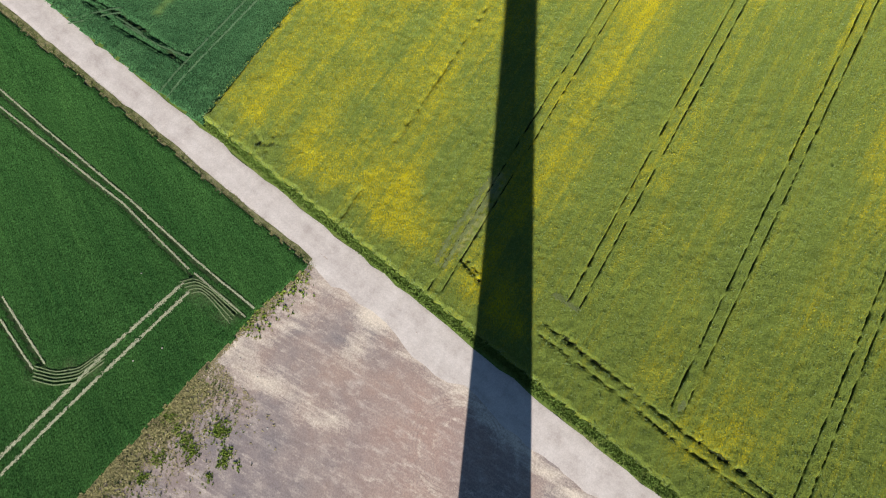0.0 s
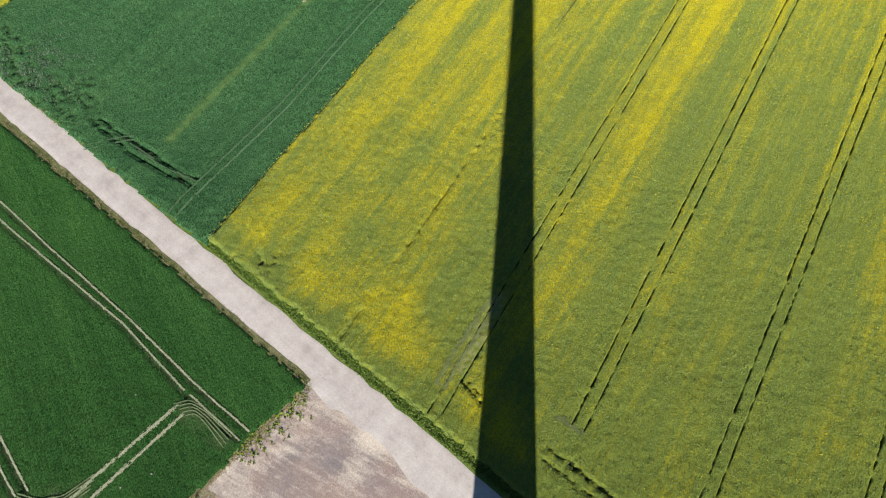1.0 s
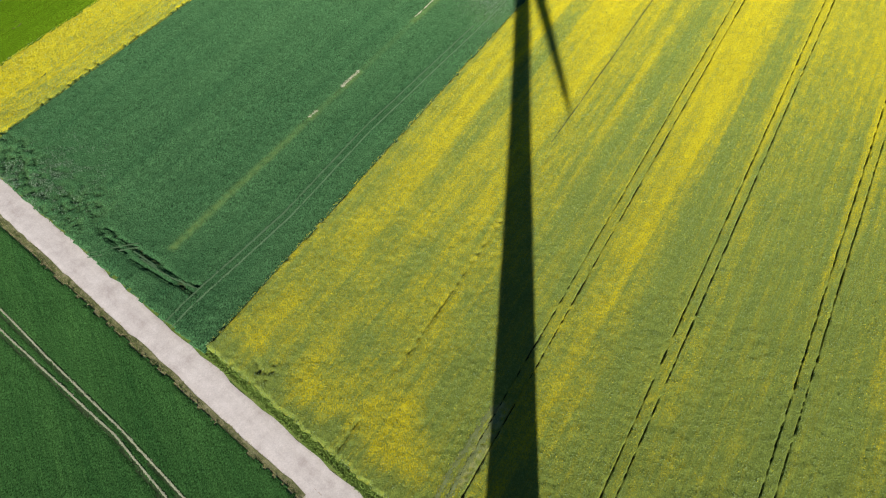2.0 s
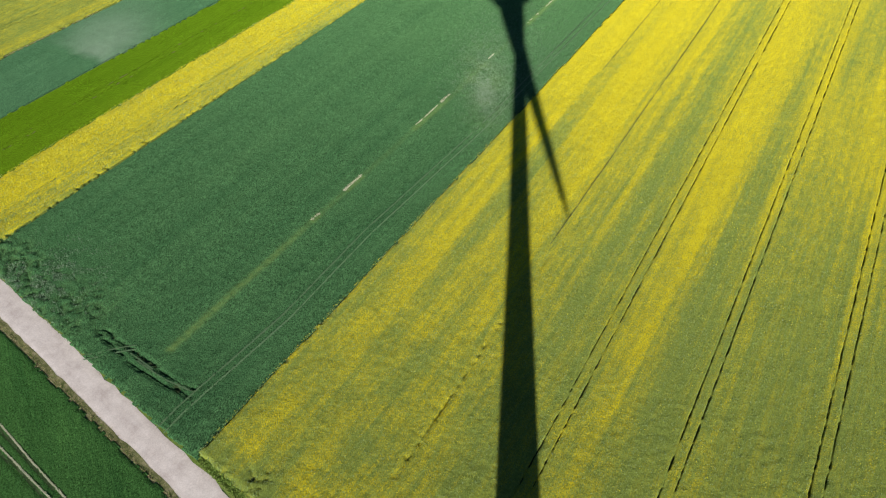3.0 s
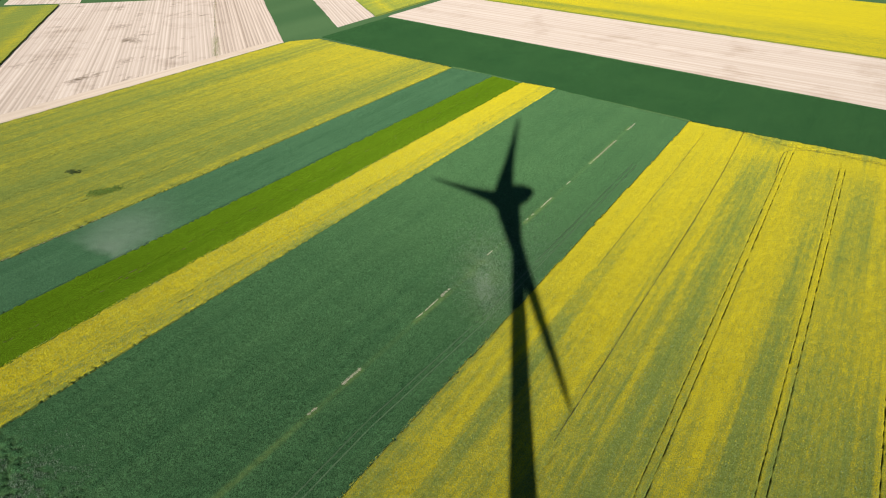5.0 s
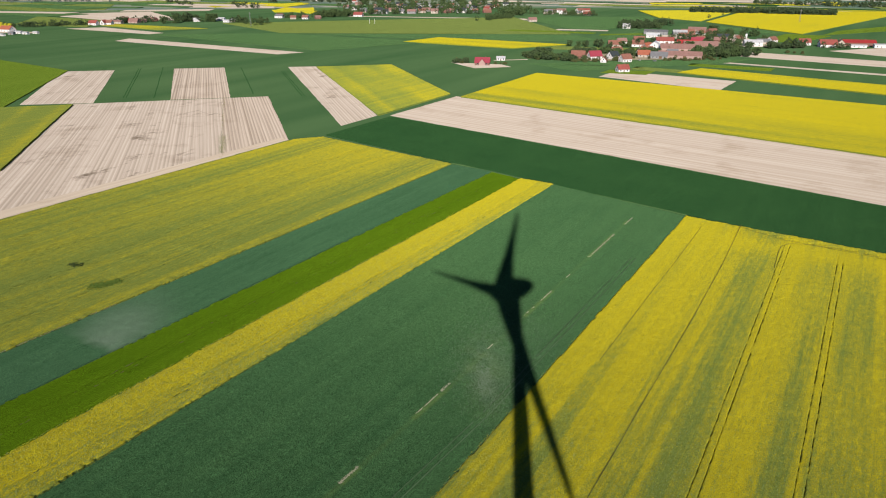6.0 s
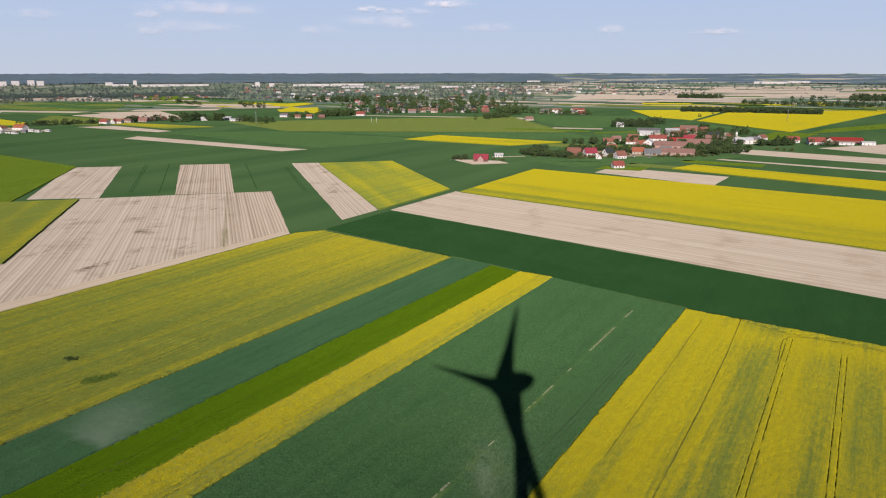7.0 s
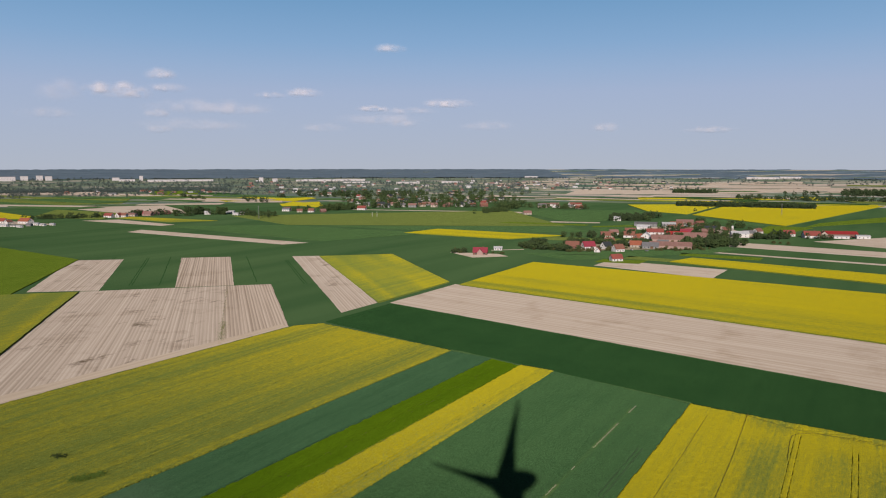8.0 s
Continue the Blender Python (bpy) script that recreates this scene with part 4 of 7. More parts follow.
MAT["track"] = gravel("pale_track", [(0.28, (0.33, 0.285, 0.265)), (0.44, (0.435, 0.385, 0.362)), (0.62, (0.52, 0.470, 0.445))], 0.4)
def yard_mat():
    """Rolled gravel: purplish grey and reddish brown, with sandy drifts ('sand') and scuffed wheel marks."""
    n = Nodes("hardstanding", 0.95, 0.0)
    flat = n.coords(ROAD_AZ - 90)
    broad = n.noise(0.12, flat, 5, 0.6)
    patch = n.noise(0.9, n.coords(ROAD_AZ - 12, (1.0, 0.45, 1)), 6, 0.75)
    drag = n.noise(1.0, n.coords(ROAD_AZ - 10, (1.5, 0.10, 1)), 5, 0.7)
    fine = n.noise(4.0, flat, 4, 0.85)
    base = n.mix(n.span(broad, 0.36, 0.62), (0.195, 0.168, 0.168), (0.300, 0.222, 0.190))
    # crushed brick in the middle, ashy gravel towards the wheat
    base = n.mix(n.math("MULTIPLY", n.attr("brick"), 0.75), base, (0.320, 0.220, 0.188))
    base = n.mix(n.math("MULTIPLY", n.attr("ash"), 0.8), base, (0.172, 0.150, 0.158))
    cloudy = n.noise(0.28, n.coords(20), 6, 0.72)
    base = n.mix(n.math("MULTIPLY", n.span(cloudy, 0.46, 0.68), 0.5), base, (0.355, 0.295, 0.265))
    base = n.mix(n.math("MULTIPLY", n.span(patch, 0.5, 0.72), 0.6), base, (0.50, 0.43, 0.38))
    base = n.mix(n.math("MULTIPLY", n.span(drag, 0.52, 0.75), 0.3), base, (0.50, 0.435, 0.385))
    sand = n.span(n.math("ADD", n.attr("sand"), n.math("MULTIPLY", n.math("ADD", n.math("ADD", patch, n.math("MULTIPLY", drag, 1.3)), fine), 0.55)), 1.02, 1.50)
    base = n.mix(sand, base, (0.56, 0.48, 0.40))
    # arcs left by turning wheels
    away = n.put("VectorMath", op="DISTANCE")
    n.join(n.coords(), away.inputs[0])
    away.inputs[1].default_value = (1.5, 4.4, 0.05)
    near = n.math("SUBTRACT", 1.0, n.math("ABSOLUTE", n.math("MULTIPLY", n.math("SUBTRACT", away.outputs["Value"], 5.6), 0.8)))
    arcs = n.span(n.math("SINE", n.math("MULTIPLY", away.outputs["Value"], 14.0)), 0.2, 0.9)
    arcs = n.math("MULTIPLY", n.math("MULTIPLY", arcs, n.span(near, 0.0, 0.6)), n.span(n.noise(0.35, n.coords(70), 3), 0.42, 0.62, 0.0, 0.55))
    base = n.mix(arcs, base, (0.205, 0.155, 0.140))
    shade = n.put("VectorMath", op="SCALE")
    n.join(base, shade.inputs[0])
    n.join(n.math("MULTIPLY", n.span(fine, 0.25, 0.75, 0.78, 1.22), n.plants(4.0, 0.88, 1.12)), shade.inputs["Scale"])
    n.bump(fine, 0.5, 0.05)
    return n.done(shade.outputs[0])


MAT["pad"] = yard_mat()


def build_track():
    rows, verts, faces = 140, [], []
    for i in range(rows + 1):
        along = -150 + 320 * i / rows
        for k, side in enumerate((-2.35, -1.6, -0.9, 0, 0.9, 1.6, 2.35)):
            wob = (float(lattice(np.array(along * 0.4), np.array(side * 9.0), 71)) - 0.5) * (0.7 if k in (0, 6) else 0) + ((float(lattice(np.array(along * 0.12), np.array(3.0), 74)) - 0.75) * 2.6 if k == 0 and along > 2 else 0)
            x, y = on_road(along, side + wob)
            verts.append((x, y, 0.05 + (0, 0.05, 0.02, 0.07, 0.02, 0.05, 0)[k]))
        if i:
            for k in range(6):
                a = (i - 1) * 7 + k
                faces.append((a, a + 7, a + 8, a + 1))
    tagged(new("track", mesh_of("track", verts, faces, (MAT["track"],), None, True)), "pale stony farm track", "road", kind="structure")


def sandy(x, y):
    """How much pale sand lies on the hardstanding."""
    drift = 0.33 * np.clip(1.2 - to_line(x, y, [(-27.3, 14.9), (-23.7, 12.9), (-19.9, 10.7), (-14.3, 7.9)]) / 2.6, 0, 1)
    drift += 0.32 * np.clip(1.2 - to_line(x, y, [(-12.5, 16.2), (-10.8, 19.5), (-9.1, 22.5)]) / 2.4, 0, 1) + 0.22 * np.clip(1.2 - to_line(x, y, [(-18.0, 25.0), (-22, 20.5), (-27, 17)]) / 3.0, 0, 1)
    drift += 0.22 * (lattice(x * 0.15 + y * 0.9, y * 0.2 - x * 0.1, 75) - 0.5)
    edge = 0.45 * np.clip(1 - to_line(x, y, [(-20.5, 27.5), (-27, 20.8), (-31.5, 14.0)]) / 1.6, 0, 1)
    lane = 0.45 * np.clip(1 - to_line(x, y, [(-17, 28.5), (5, 9.0), (20, -5)]) / 2.6, 0, 1)
    ring = np.abs(np.hypot(x - 3.2, y - 3.4) - 6.4)
    scuff = 0.25 * np.clip(1 - ring / 0.35, 0, 1) + 0.2 * np.clip(1 - np.abs(ring - 1.7) / 0.3, 0, 1)
    return drift + edge + lane + scuff


def build_pad():
    poly = [(-18.6, 31.5), (-20.2, 27.4), (-26.9, 21.2), (-29.6, 17.7), (-33.5, 13.6), (-46.8, -2), (-75, -36), (-40, -75), (45, -45), (38, -17)]
    step = 0.45
    xs, ys = np.arange(-76, 46, step), np.arange(-76, 34, step)
    X, Y = np.meshgrid(xs, ys, indexing="ij")
    Z = 0.03 + 0.05 * lattice(X * 0.3, Y * 0.3, 72)
    side = (X + 19.3) * -RY + (Y - 33.4) * RX
    keep = (inside(X, Y, poly) & (side < 2.0))[:-1, :-1]
    ids = np.arange(X.size).reshape(X.shape)
    quad = np.stack([ids[:-1, :-1], ids[1:, :-1], ids[1:, 1:], ids[:-1, 1:]], -1)[keep]
    used, flat = np.unique(quad, return_inverse=True)
    verts = np.stack([X.ravel(), Y.ravel(), Z.ravel()], -1)[used]
    tagged(new("hardstanding", mesh_of("hardstanding", verts, flat.reshape(quad.shape), (MAT["pad"],), None, True,
               {"sand": sandy(verts[:, 0], verts[:, 1]), "brick": np.exp(-(((verts[:, 0] + 3) / 11) ** 2 + ((verts[:, 1] - 5) / 9) ** 2)), "ash": np.exp(-(((verts[:, 0] + 27) / 10) ** 2 + ((verts[:, 1]) / 10) ** 2))})),
           "worn brownish gravel hardstanding with sandy patches", "gravel yard", kind="structure")


def build_verge(s0, s1, a0, a1, mat, label):
    """A strip of poor ground beside the track."""
    verts, faces = [], []
    count = int((a1 - a0) / 1.5)
    for i in range(count + 1):
        along = a0 + (a1 - a0) * i / count
        for k, side in enumerate((s0, (s0 + s1) / 2, s1)):
            x, y = on_road(along, side + (float(lattice(np.array(along * 0.5), np.array(k * 5.0), 73)) - 0.5) * 0.5)
            verts.append((x, y, 0.045 + 0.02 * k))
        if i:
            faces += [(3 * i - 3 + k, 3 * i + k, 3 * i + k + 1, 3 * i - 2 + k) for k in range(2)]
    tagged(new("verge", mesh_of("verge", verts, faces, (MAT[mat],), None, True)), label, "verge", kind="structure")


MAT["verge_dry"] = gravel("verge_dry", [(0.3, (0.05, 0.065, 0.022)), (0.5, (0.13, 0.13, 0.06)), (0.7, (0.27, 0.24, 0.155))], 1.1)
MAT["verge_green"] = gravel("verge_green", [(0.3, (0.06, 0.10, 0.02)), (0.5, (0.11, 0.16, 0.035)), (0.7, (0.19, 0.20, 0.07))], 0.6)
build_track()
build_pad()
build_verge(-3.7, -2.2, -150, 3, "verge_dry", "dry grassy strip between track and wheat")
build_verge(2.2, 4.6, -150, 110, "verge_green", "green grassy strip between track and rapeseed")


# ---- wind turbine, known by its shadow ----
def part(name, bm, material, parent, label=""):
    me = bpy.data.meshes.new(name)
    bm.to_mesh(me)
    bm.free()
    me.materials.append(material)
    ob = new(name, me)
    ob.parent = parent
    return tagged(ob, label)


def lathe(bm, rings, count=24, matrix=Matrix()):
    """Rings of (radius, height) joined into a closed solid."""
    loops = [[bm.verts.new(matrix @ Vector((r * math.cos(2 * math.pi * i / count), r * math.sin(2 * math.pi * i / count), z))) for i in range(count)] for r, z in rings]
    for a, b in zip(loops, loops[1:]):
        for i in range(count):
            bm.faces.new((a[i], a[(i + 1) % count], b[(i + 1) % count], b[i])).smooth = True
    bm.faces.new(list(reversed(loops[0])))
    bm.faces.new(loops[-1])
    return bm


MAT["turbine"] = plain("turbine_paint", (0.62, 0.64, 0.63), 0.45, 0.4, vary=0.08)
MAT["concrete"] = plain("tower_concrete", (0.50, 0.50, 0.47), 0.85, vary=0.12)


def build_turbine():
    turbine = tagged(new("wind_turbine"), "tall grey wind turbine with three still blades", "wind turbine")
    turbine.location = (4.9, -22.1, 0)
    bm = bmesh.new()
    lathe(bm, [(5.3, -0.5), (4.6, 8.8), (3.85, 19), (3.2, 28.5), (2.65, 41.4), (2.1, 54.4), (1.85, 68.2), (1.45, 84.2), (1.2, 96)], 40)
    part("tower", bm, MAT["concrete"], turbine)
    face = Vector((-0.873, -0.487, 0)).normalized()         # way that the rotor faces
    across = Vector((0.487, -0.873, 0)).normalized()
    m = Matrix((across, Vector((0, 0, 1)), face)).transposed().to_4x4()
    m.translation = (0, 0, 98)
    bm = lathe(bmesh.new(), [(0.6, -6.6), (1.8, -5.2), (2.8, -2.8), (3.4, 0), (3.6, 2.8), (3.5, 4.2)], 24, m)
    part("nacelle", bm, MAT["turbine"], turbine)
    bm = lathe(bmesh.new(), [(3.4, 4.3), (3.2, 6.4), (2.6, 7.6), (1.6, 8.8), (0.3, 9.4)], 24, m)
    part("hub", bm, MAT["turbine"], turbine)
    for angle in (18.8, 138.8, 258.8):
        a = radians(angle)
        out = across * math.sin(a) + Vector((0, 0, 1)) * math.cos(a)
        chord_way = out.cross(face)
        bm = bmesh.new()
        rings = []
        for r, chord, thick, twist in ((1.5, 2.6, 2.4, -74), (4, 3.9, 2.0, -76), (7, 4.0, 1.4, -79), (12, 3.2, 0.8, -83), (20, 2.3, 0.5, -87), (30, 1.6, 0.3, -90), (38, 1.0, 0.18, -92), (41.3, 0.35, 0.08, -92)):
            c, s = math.cos(radians(twist)), math.sin(radians(twist))
            way, flat = chord_way * c + face * s, face * c - chord_way * s
            base = Vector((0, 0, 98)) + face * 6.6 + out * r
            ring = []
            for i in range(14):
                q = 2 * math.pi * i / 14
                ring.append(bm.verts.new(base + way * (chord * 1.55 * (0.5 * math.cos(q) + 0.15)) + flat * (thick * 0.5 * math.sin(q))))
            rings.append(ring)
        for p, q in zip(rings, rings[1:]):
            for i in range(14):
                bm.faces.new((p[i], p[(i + 1) % 14], q[(i + 1) % 14], q[i])).smooth = True
        bm.faces.new(list(reversed(rings[0])))
        bm.faces.new(rings[-1])
        bmesh.ops.recalc_face_normals(bm, faces=bm.faces)
        part("blade", bm, MAT["turbine"], turbine)


build_turbine()


# ---- grass, weeds and stones by the track ----
def leafy(name, dark, light, rough=0.7):
    n = Nodes(name, rough, 0.1, matte=1.0)
    geo = n.put("NewGeometry")
    tone = n.math("ADD", n.math("MULTIPLY", geo.outputs["Random Per Island"], 0.7), n.math("MULTIPLY", n.noise(0.4, n.coords(), 3), 0.4))
    return n.done(n.mix(tone, dark, light))


MAT["grass"] = leafy("verge_grass", (0.06, 0.110, 0.018), (0.13, 0.195, 0.035))
MAT["verge_leaf"] = leafy("verge_leaves", (0.075, 0.130, 0.020), (0.125, 0.185, 0.035))
MAT["straw"] = leafy("dry_grass", (0.20, 0.17, 0.085), (0.40, 0.345, 0.20))
MAT["shrub"] = leafy("low_shrubs", (0.07, 0.13, 0.012), (0.24, 0.30, 0.05))
MAT["weed"] = leafy("green_weeds", (0.07, 0.11, 0.02), (0.19, 0.23, 0.06))
MAT["olive_grass"] = leafy("rank_grass", (0.12, 0.115, 0.045), (0.36, 0.32, 0.15))
MAT["weed_dark"] = leafy("dark_weeds", (0.025, 0.04, 0.012), (0.07, 0.10, 0.03))
MAT["rape_head"] = leafy("rape_flower_heads", (0.28, 0.29, 0.024), (0.52, 0.475, 0.022))
MAT["rape_leaf"] = leafy("rape_leaves", (0.125, 0.186, 0.070), (0.207, 0.274, 0.118))
MAT["barley_leaf"] = leafy("barley_leaves", (0.026, 0.070, 0.025), (0.050, 0.110, 0.041))
MAT["barley_pale"] = leafy("lodged_barley", (0.085, 0.14, 0.085), (0.15, 0.21, 0.14))
MAT["wheat_leaf"] = leafy("wheat_leaves", (0.017, 0.061, 0.016), (0.052, 0.126, 0.032))
MAT["stone"] = plain("field_stone", (0.36, 0.33, 0.29), vary=0.3)
rng = np.random.default_rng(7)


def tufts(name, x, y, z, size, mat, label, category, blades=7, lean=0.6, tall=0.6):
    """Many small plants in one mesh: each is a spray of pointed leaves from one root."""
    count = len(x)
    turn = rng.uniform(0, 2 * math.pi, (count, blades))
    out = rng.uniform(0.25, 1.0, (count, blades)) * size[:, None] * lean
    up = rng.uniform(0.4, 1.0, (count, blades)) * size[:, None] * tall
    half = size[:, None] * rng.uniform(0.10, 0.22, (count, blades))
    cx, cy, cz = x[:, None], y[:, None], np.broadcast_to(z, (count,))[:, None]
    dx, dy = np.cos(turn), np.sin(turn)
    a = np.stack([cx - dy * half, cy + dx * half, cz + 0 * half], -1)
    b = np.stack([cx + dy * half, cy - dx * half, cz + 0 * half], -1)
    mid = np.stack([cx + dx * out * 0.6 + dy * half * 1.3, cy + dy * out * 0.6 - dx * half * 1.3, cz + up * 0.8], -1)
    tip = np.stack([cx + dx * out, cy + dy * out, cz + up], -1)
    verts = np.stack([a, b, mid, tip], 2).reshape(-1, 3)
    faces = np.arange(len(verts)).reshape(-1, 4)
    return tagged(new(name, mesh_of(name, verts, faces, (mat,))), label, category, kind="stuff")


def along_road(n, a0, a1, s0, s1):
    along, side = rng.uniform(a0, a1, n), rng.uniform(s0, s1, n)
    return -19.3 + RX * along - RY * side, 33.4 + RY * along + RX * side


x, y = along_road(9000, -120, 75, 2.1, 4.0)
tufts("verge_grass", x, y, 0.0, rng.uniform(0.08, 0.20, len(x)), MAT["grass"], "lush green grass verge beside the track", "grass", 6, 0.8, 0.5)
x, y = along_road(5600, -120, 4, -3.75, -3.0)
tufts("dry_grass", x, y, 0.02, rng.uniform(0.1, 0.26, len(x)), MAT["straw"], "dry straw-coloured grass between track and wheat", "grass", 6, 1.1, 0.35)
x, y = along_road(6200, -120, 4, -3.3, -2.1)
tufts("dry_grass", x, y, 0.02, rng.uniform(0.1, 0.24, len(x)), MAT["olive_grass"], "rank olive grass beside the track", "grass", 6, 1.1, 0.4)
x, y = along_road(5200, -120, 4, -3.05, -2.35)
keep = lattice(x * 0.45, y * 0.45, 76) > 0.42
tufts("weeds", x[keep], y[keep], 0.0, rng.uniform(0.12, 0.26, int(keep.sum())), MAT["weed_dark"], "dark weeds in the hollow beside the track", "weeds")
x, y = along_road(2600, -120, 4, -3.9, -2.6)
tufts("verge_grass", x, y, 0.0, rng.uniform(0.12, 0.28, len(x)), MAT["grass"], "thin green grass between track and wheat", "grass")


def pad_edge(n, spread, lo=0.0, hi=1.0):
    """Places scattered beside the edge between hardstanding and wheat."""
    line = np.array([(-19.8, 28.4), (-26.6, 21.3), (-33.2, 13.7), (-46.6, -2), (-60, -18)])
    t = rng.uniform(lo, hi, n) * (len(line) - 1)
    i = np.minimum(t.astype(int), len(line) - 2)
    p = line[i] + (line[i + 1] - line[i]) * (t - i)[:, None]
    off = np.abs(rng.normal(0, spread, n))
    return p[:, 0] + off * 0.72, p[:, 1] - off * 0.69


x, y = pad_edge(2600, 0.5)
tufts("dry_grass", x, y, 0.05, rng.uniform(0.12, 0.32, len(x)), MAT["straw"], "dry grass fringe round the hardstanding", "grass", 6, 1.1, 0.35)
x, y = pad_edge(300, 1.2, 0.0, 0.3)
tufts("dry_grass", x, y, 0.05, rng.uniform(0.12, 0.34, len(x)), MAT["olive_grass"], "rank olive scrub at the wheat's corner", "grass", 7, 1.3, 0.3)
x, y = pad_edge(160, 1.6, 0.0, 0.3)
tufts("weeds", x, y, 0.03, rng.uniform(0.2, 0.5, len(x)), MAT["shrub"], "green weeds in the scrub by the wheat", "weeds", 8, 0.9, 0.6)
x, y = pad_edge(4200, 4.5, 0.42, 1.0)
tufts("dry_grass", x, y, 0.05, rng.uniform(0.12, 0.36, len(x)), MAT["straw"], "scattered dry tussocks on the hardstanding", "grass", 6, 1.1, 0.35)
x, y = pad_edge(1900, 1.8, 0.5, 1.0)
tufts("dry_grass", x, y, 0.03, rng.uniform(0.3, 0.7, len(x)), MAT["olive_grass"], "rank olive and straw grass beside the wheat", "grass", 9, 1.2, 0.3)
x, y = pad_edge(900, 4.0, 0.45, 1.0)
tufts("weeds", x, y, 0.03, rng.uniform(0.15, 0.4, len(x)), MAT["weed"], "scattered green weeds on the hardstanding", "weeds", 8, 0.9, 0.4)
cx, cy = [], []
for bx, by, r, n in ((-29.2, 6.3, 0.75, 170), (-28.0, 3.4, 0.5, 70), (-28.4, 2.2, 0.4, 50), (-32.6, 4.0, 0.6, 90), (-33.3, 5.2, 0.5, 60), (-35.9, 8.0, 0.55, 80), (-36.6, 2.8, 0.5, 60), (-38.6, 0.5, 0.5, 50), (-29.9, 0.5, 0.35, 26), (-34.6, 6.6, 0.4, 30), (-26.2, 1.8, 0.3, 14)):
    cx += list(bx + rng.normal(0, r, n))
    cy += list(by + rng.normal(0, r, n))
tufts("shrubs", np.array(cx), np.array(cy), 0.03, rng.uniform(0.16, 0.38, len(cx)), MAT["shrub"], "low green shrubs growing on the hardstanding", "shrub", 9, 0.9, 0.7)
x, y = pad_edge(700, 5.0, 0.45, 1.0)
tufts("dead_weeds", x, y, 0.03, rng.uniform(0.12, 0.35, len(x)), MAT["weed_dark"], "dark withered weeds on the hardstanding", "weeds", 5, 0.7, 0.9)


def patch(lines, n, size, mat, label, z=0.1):
    """Weeds growing along a line or in a spot."""
    px_, py_ = [], []
    for (x0, y0), (x1, y1), spread in lines:
        t = rng.uniform(0, 1, n)
        px_.append(x0 + (x1 - x0) * t + rng.normal(0, spread, n))
        py_.append(y0 + (y1 - y0) * t + rng.normal(0, spread, n))
    px_, py_ = np.concatenate(px_), np.concatenate(py_)
    tufts("weeds", px_, py_, z, rng.uniform(0.5, 1.0, len(px_)) * size, mat, label, "weeds", 7, 0.8, 0.9)


patch([((-111.0, 201.5), (-104, 205.5), 1.1)], 700, 0.7, MAT["grass"], "green weeds growing in the rapeseed", 0.8)
patch([((-126, 219.2), (-123.0, 218.2), 0.7)], 130, 0.9, MAT["weed_dark"], "dark weeds growing in the rapeseed", 0.8)
patch([((-171, 550), (-118, 366), 0.7)], 420, 0.4, MAT["olive_grass"], "weedy balk between tilled fields")
patch([((-134, 422), (-121, 376), 1.3)], 900, 0.3, MAT["weed"], "green weeds on the tilled field", 0.08)


def stones(name, x, y, size, label):
    verts, faces = [], []
    shape = [(1, 0, 0), (0.3, 0.9, 0), (-0.8, 0.6, 0), (-0.9, -0.5, 0), (0.2, -1, 0), (0.15, 0.1, 0.8)]
    for px_, py_, s_ in zip(x, y, size):
        b = len(verts)
        a = rng.uniform(0, 6.28)
        for qx, qy, qz in shape:
            verts.append((px_ + s_ * (qx * math.cos(a) - qy * math.sin(a)), py_ + s_ * (qx * math.sin(a) + qy * math.cos(a)), 0.04 + s_ * qz * rng.uniform(0.6, 1)))
        faces += [(b + i, b + (i + 1) % 5, b + 5) for i in range(5)]
    tagged(new(name, mesh_of(name, verts, faces, (MAT["stone"],))), label, "stones", kind="stuff")


x, y = pad_edge(140, 5.0, 0.3, 1.0)
stones("field_stones", x, y, rng.uniform(0.05, 0.17, len(x)), "pale loose stones scattered on the hardstanding")
for bx, by, s_ in ((-42.1, 27.6, 0.17), (-37.9, 17.1, 0.18), (-41.6, 15.4, 0.15)):
    me = mesh_of("boulder", [(s_ * math.cos(i) * (1 - 0.3 * k), s_ * math.sin(i) * (1 - 0.3 * k), k * s_ * 2.2) for k in range(2) for i in (0, 1.2, 2.4, 3.7, 5)],
                 [(i, (i + 1) % 5, 5 + (i + 1) % 5, 5 + i) for i in range(5)] + [(5, 6, 7, 8, 9)], (MAT["stone"],))
    ob = tagged(new("boulder", me), "small pale stone lying among green wheat", "stone")
    ob.location = (bx, by, 0)

# ---- the plants that make up the near crops ----
class Field:
    """Frame of a crop: u across its rows, v along them."""

    def __init__(self, poly, az):
        self.poly = poly
        a = radians(az)
        self.s, self.c = math.sin(a), math.cos(a)
        uv = [self.uv(x, y) for x, y in poly]
        self.u0, self.u1 = min(p for p, _ in uv), max(p for p, _ in uv)

    def uv(self, x, y):
        x, y = x - self.poly[0][0], y - self.poly[0][1]
        return x * self.c - y * self.s, x * self.s + y * self.c

    def xy(self, u, v):
        return self.poly[0][0] + u * self.c + v * self.s, self.poly[0][1] - u * self.s + v * self.c


def plants_in(field, v0, v1, per_m2, u0=None, u1=None, row=0.0):
    """Evenly strewn plants between two distances along a field, drawn in to the drill rows."""
    u0, u1 = field.u0 if u0 is None else u0, field.u1 if u1 is None else u1
    count = int((u1 - u0) * (v1 - v0) * per_m2)
    u, v = rng.uniform(u0, u1, count), rng.uniform(v0, v1, count)
    if row:
        u = np.round(u / row) * row + rng.normal(0, row * 0.2, count)
    x, y = field.xy(u, v)
    keep = inside(x, y, field.poly)
    return x[keep], y[keep], u[keep], v[keep]


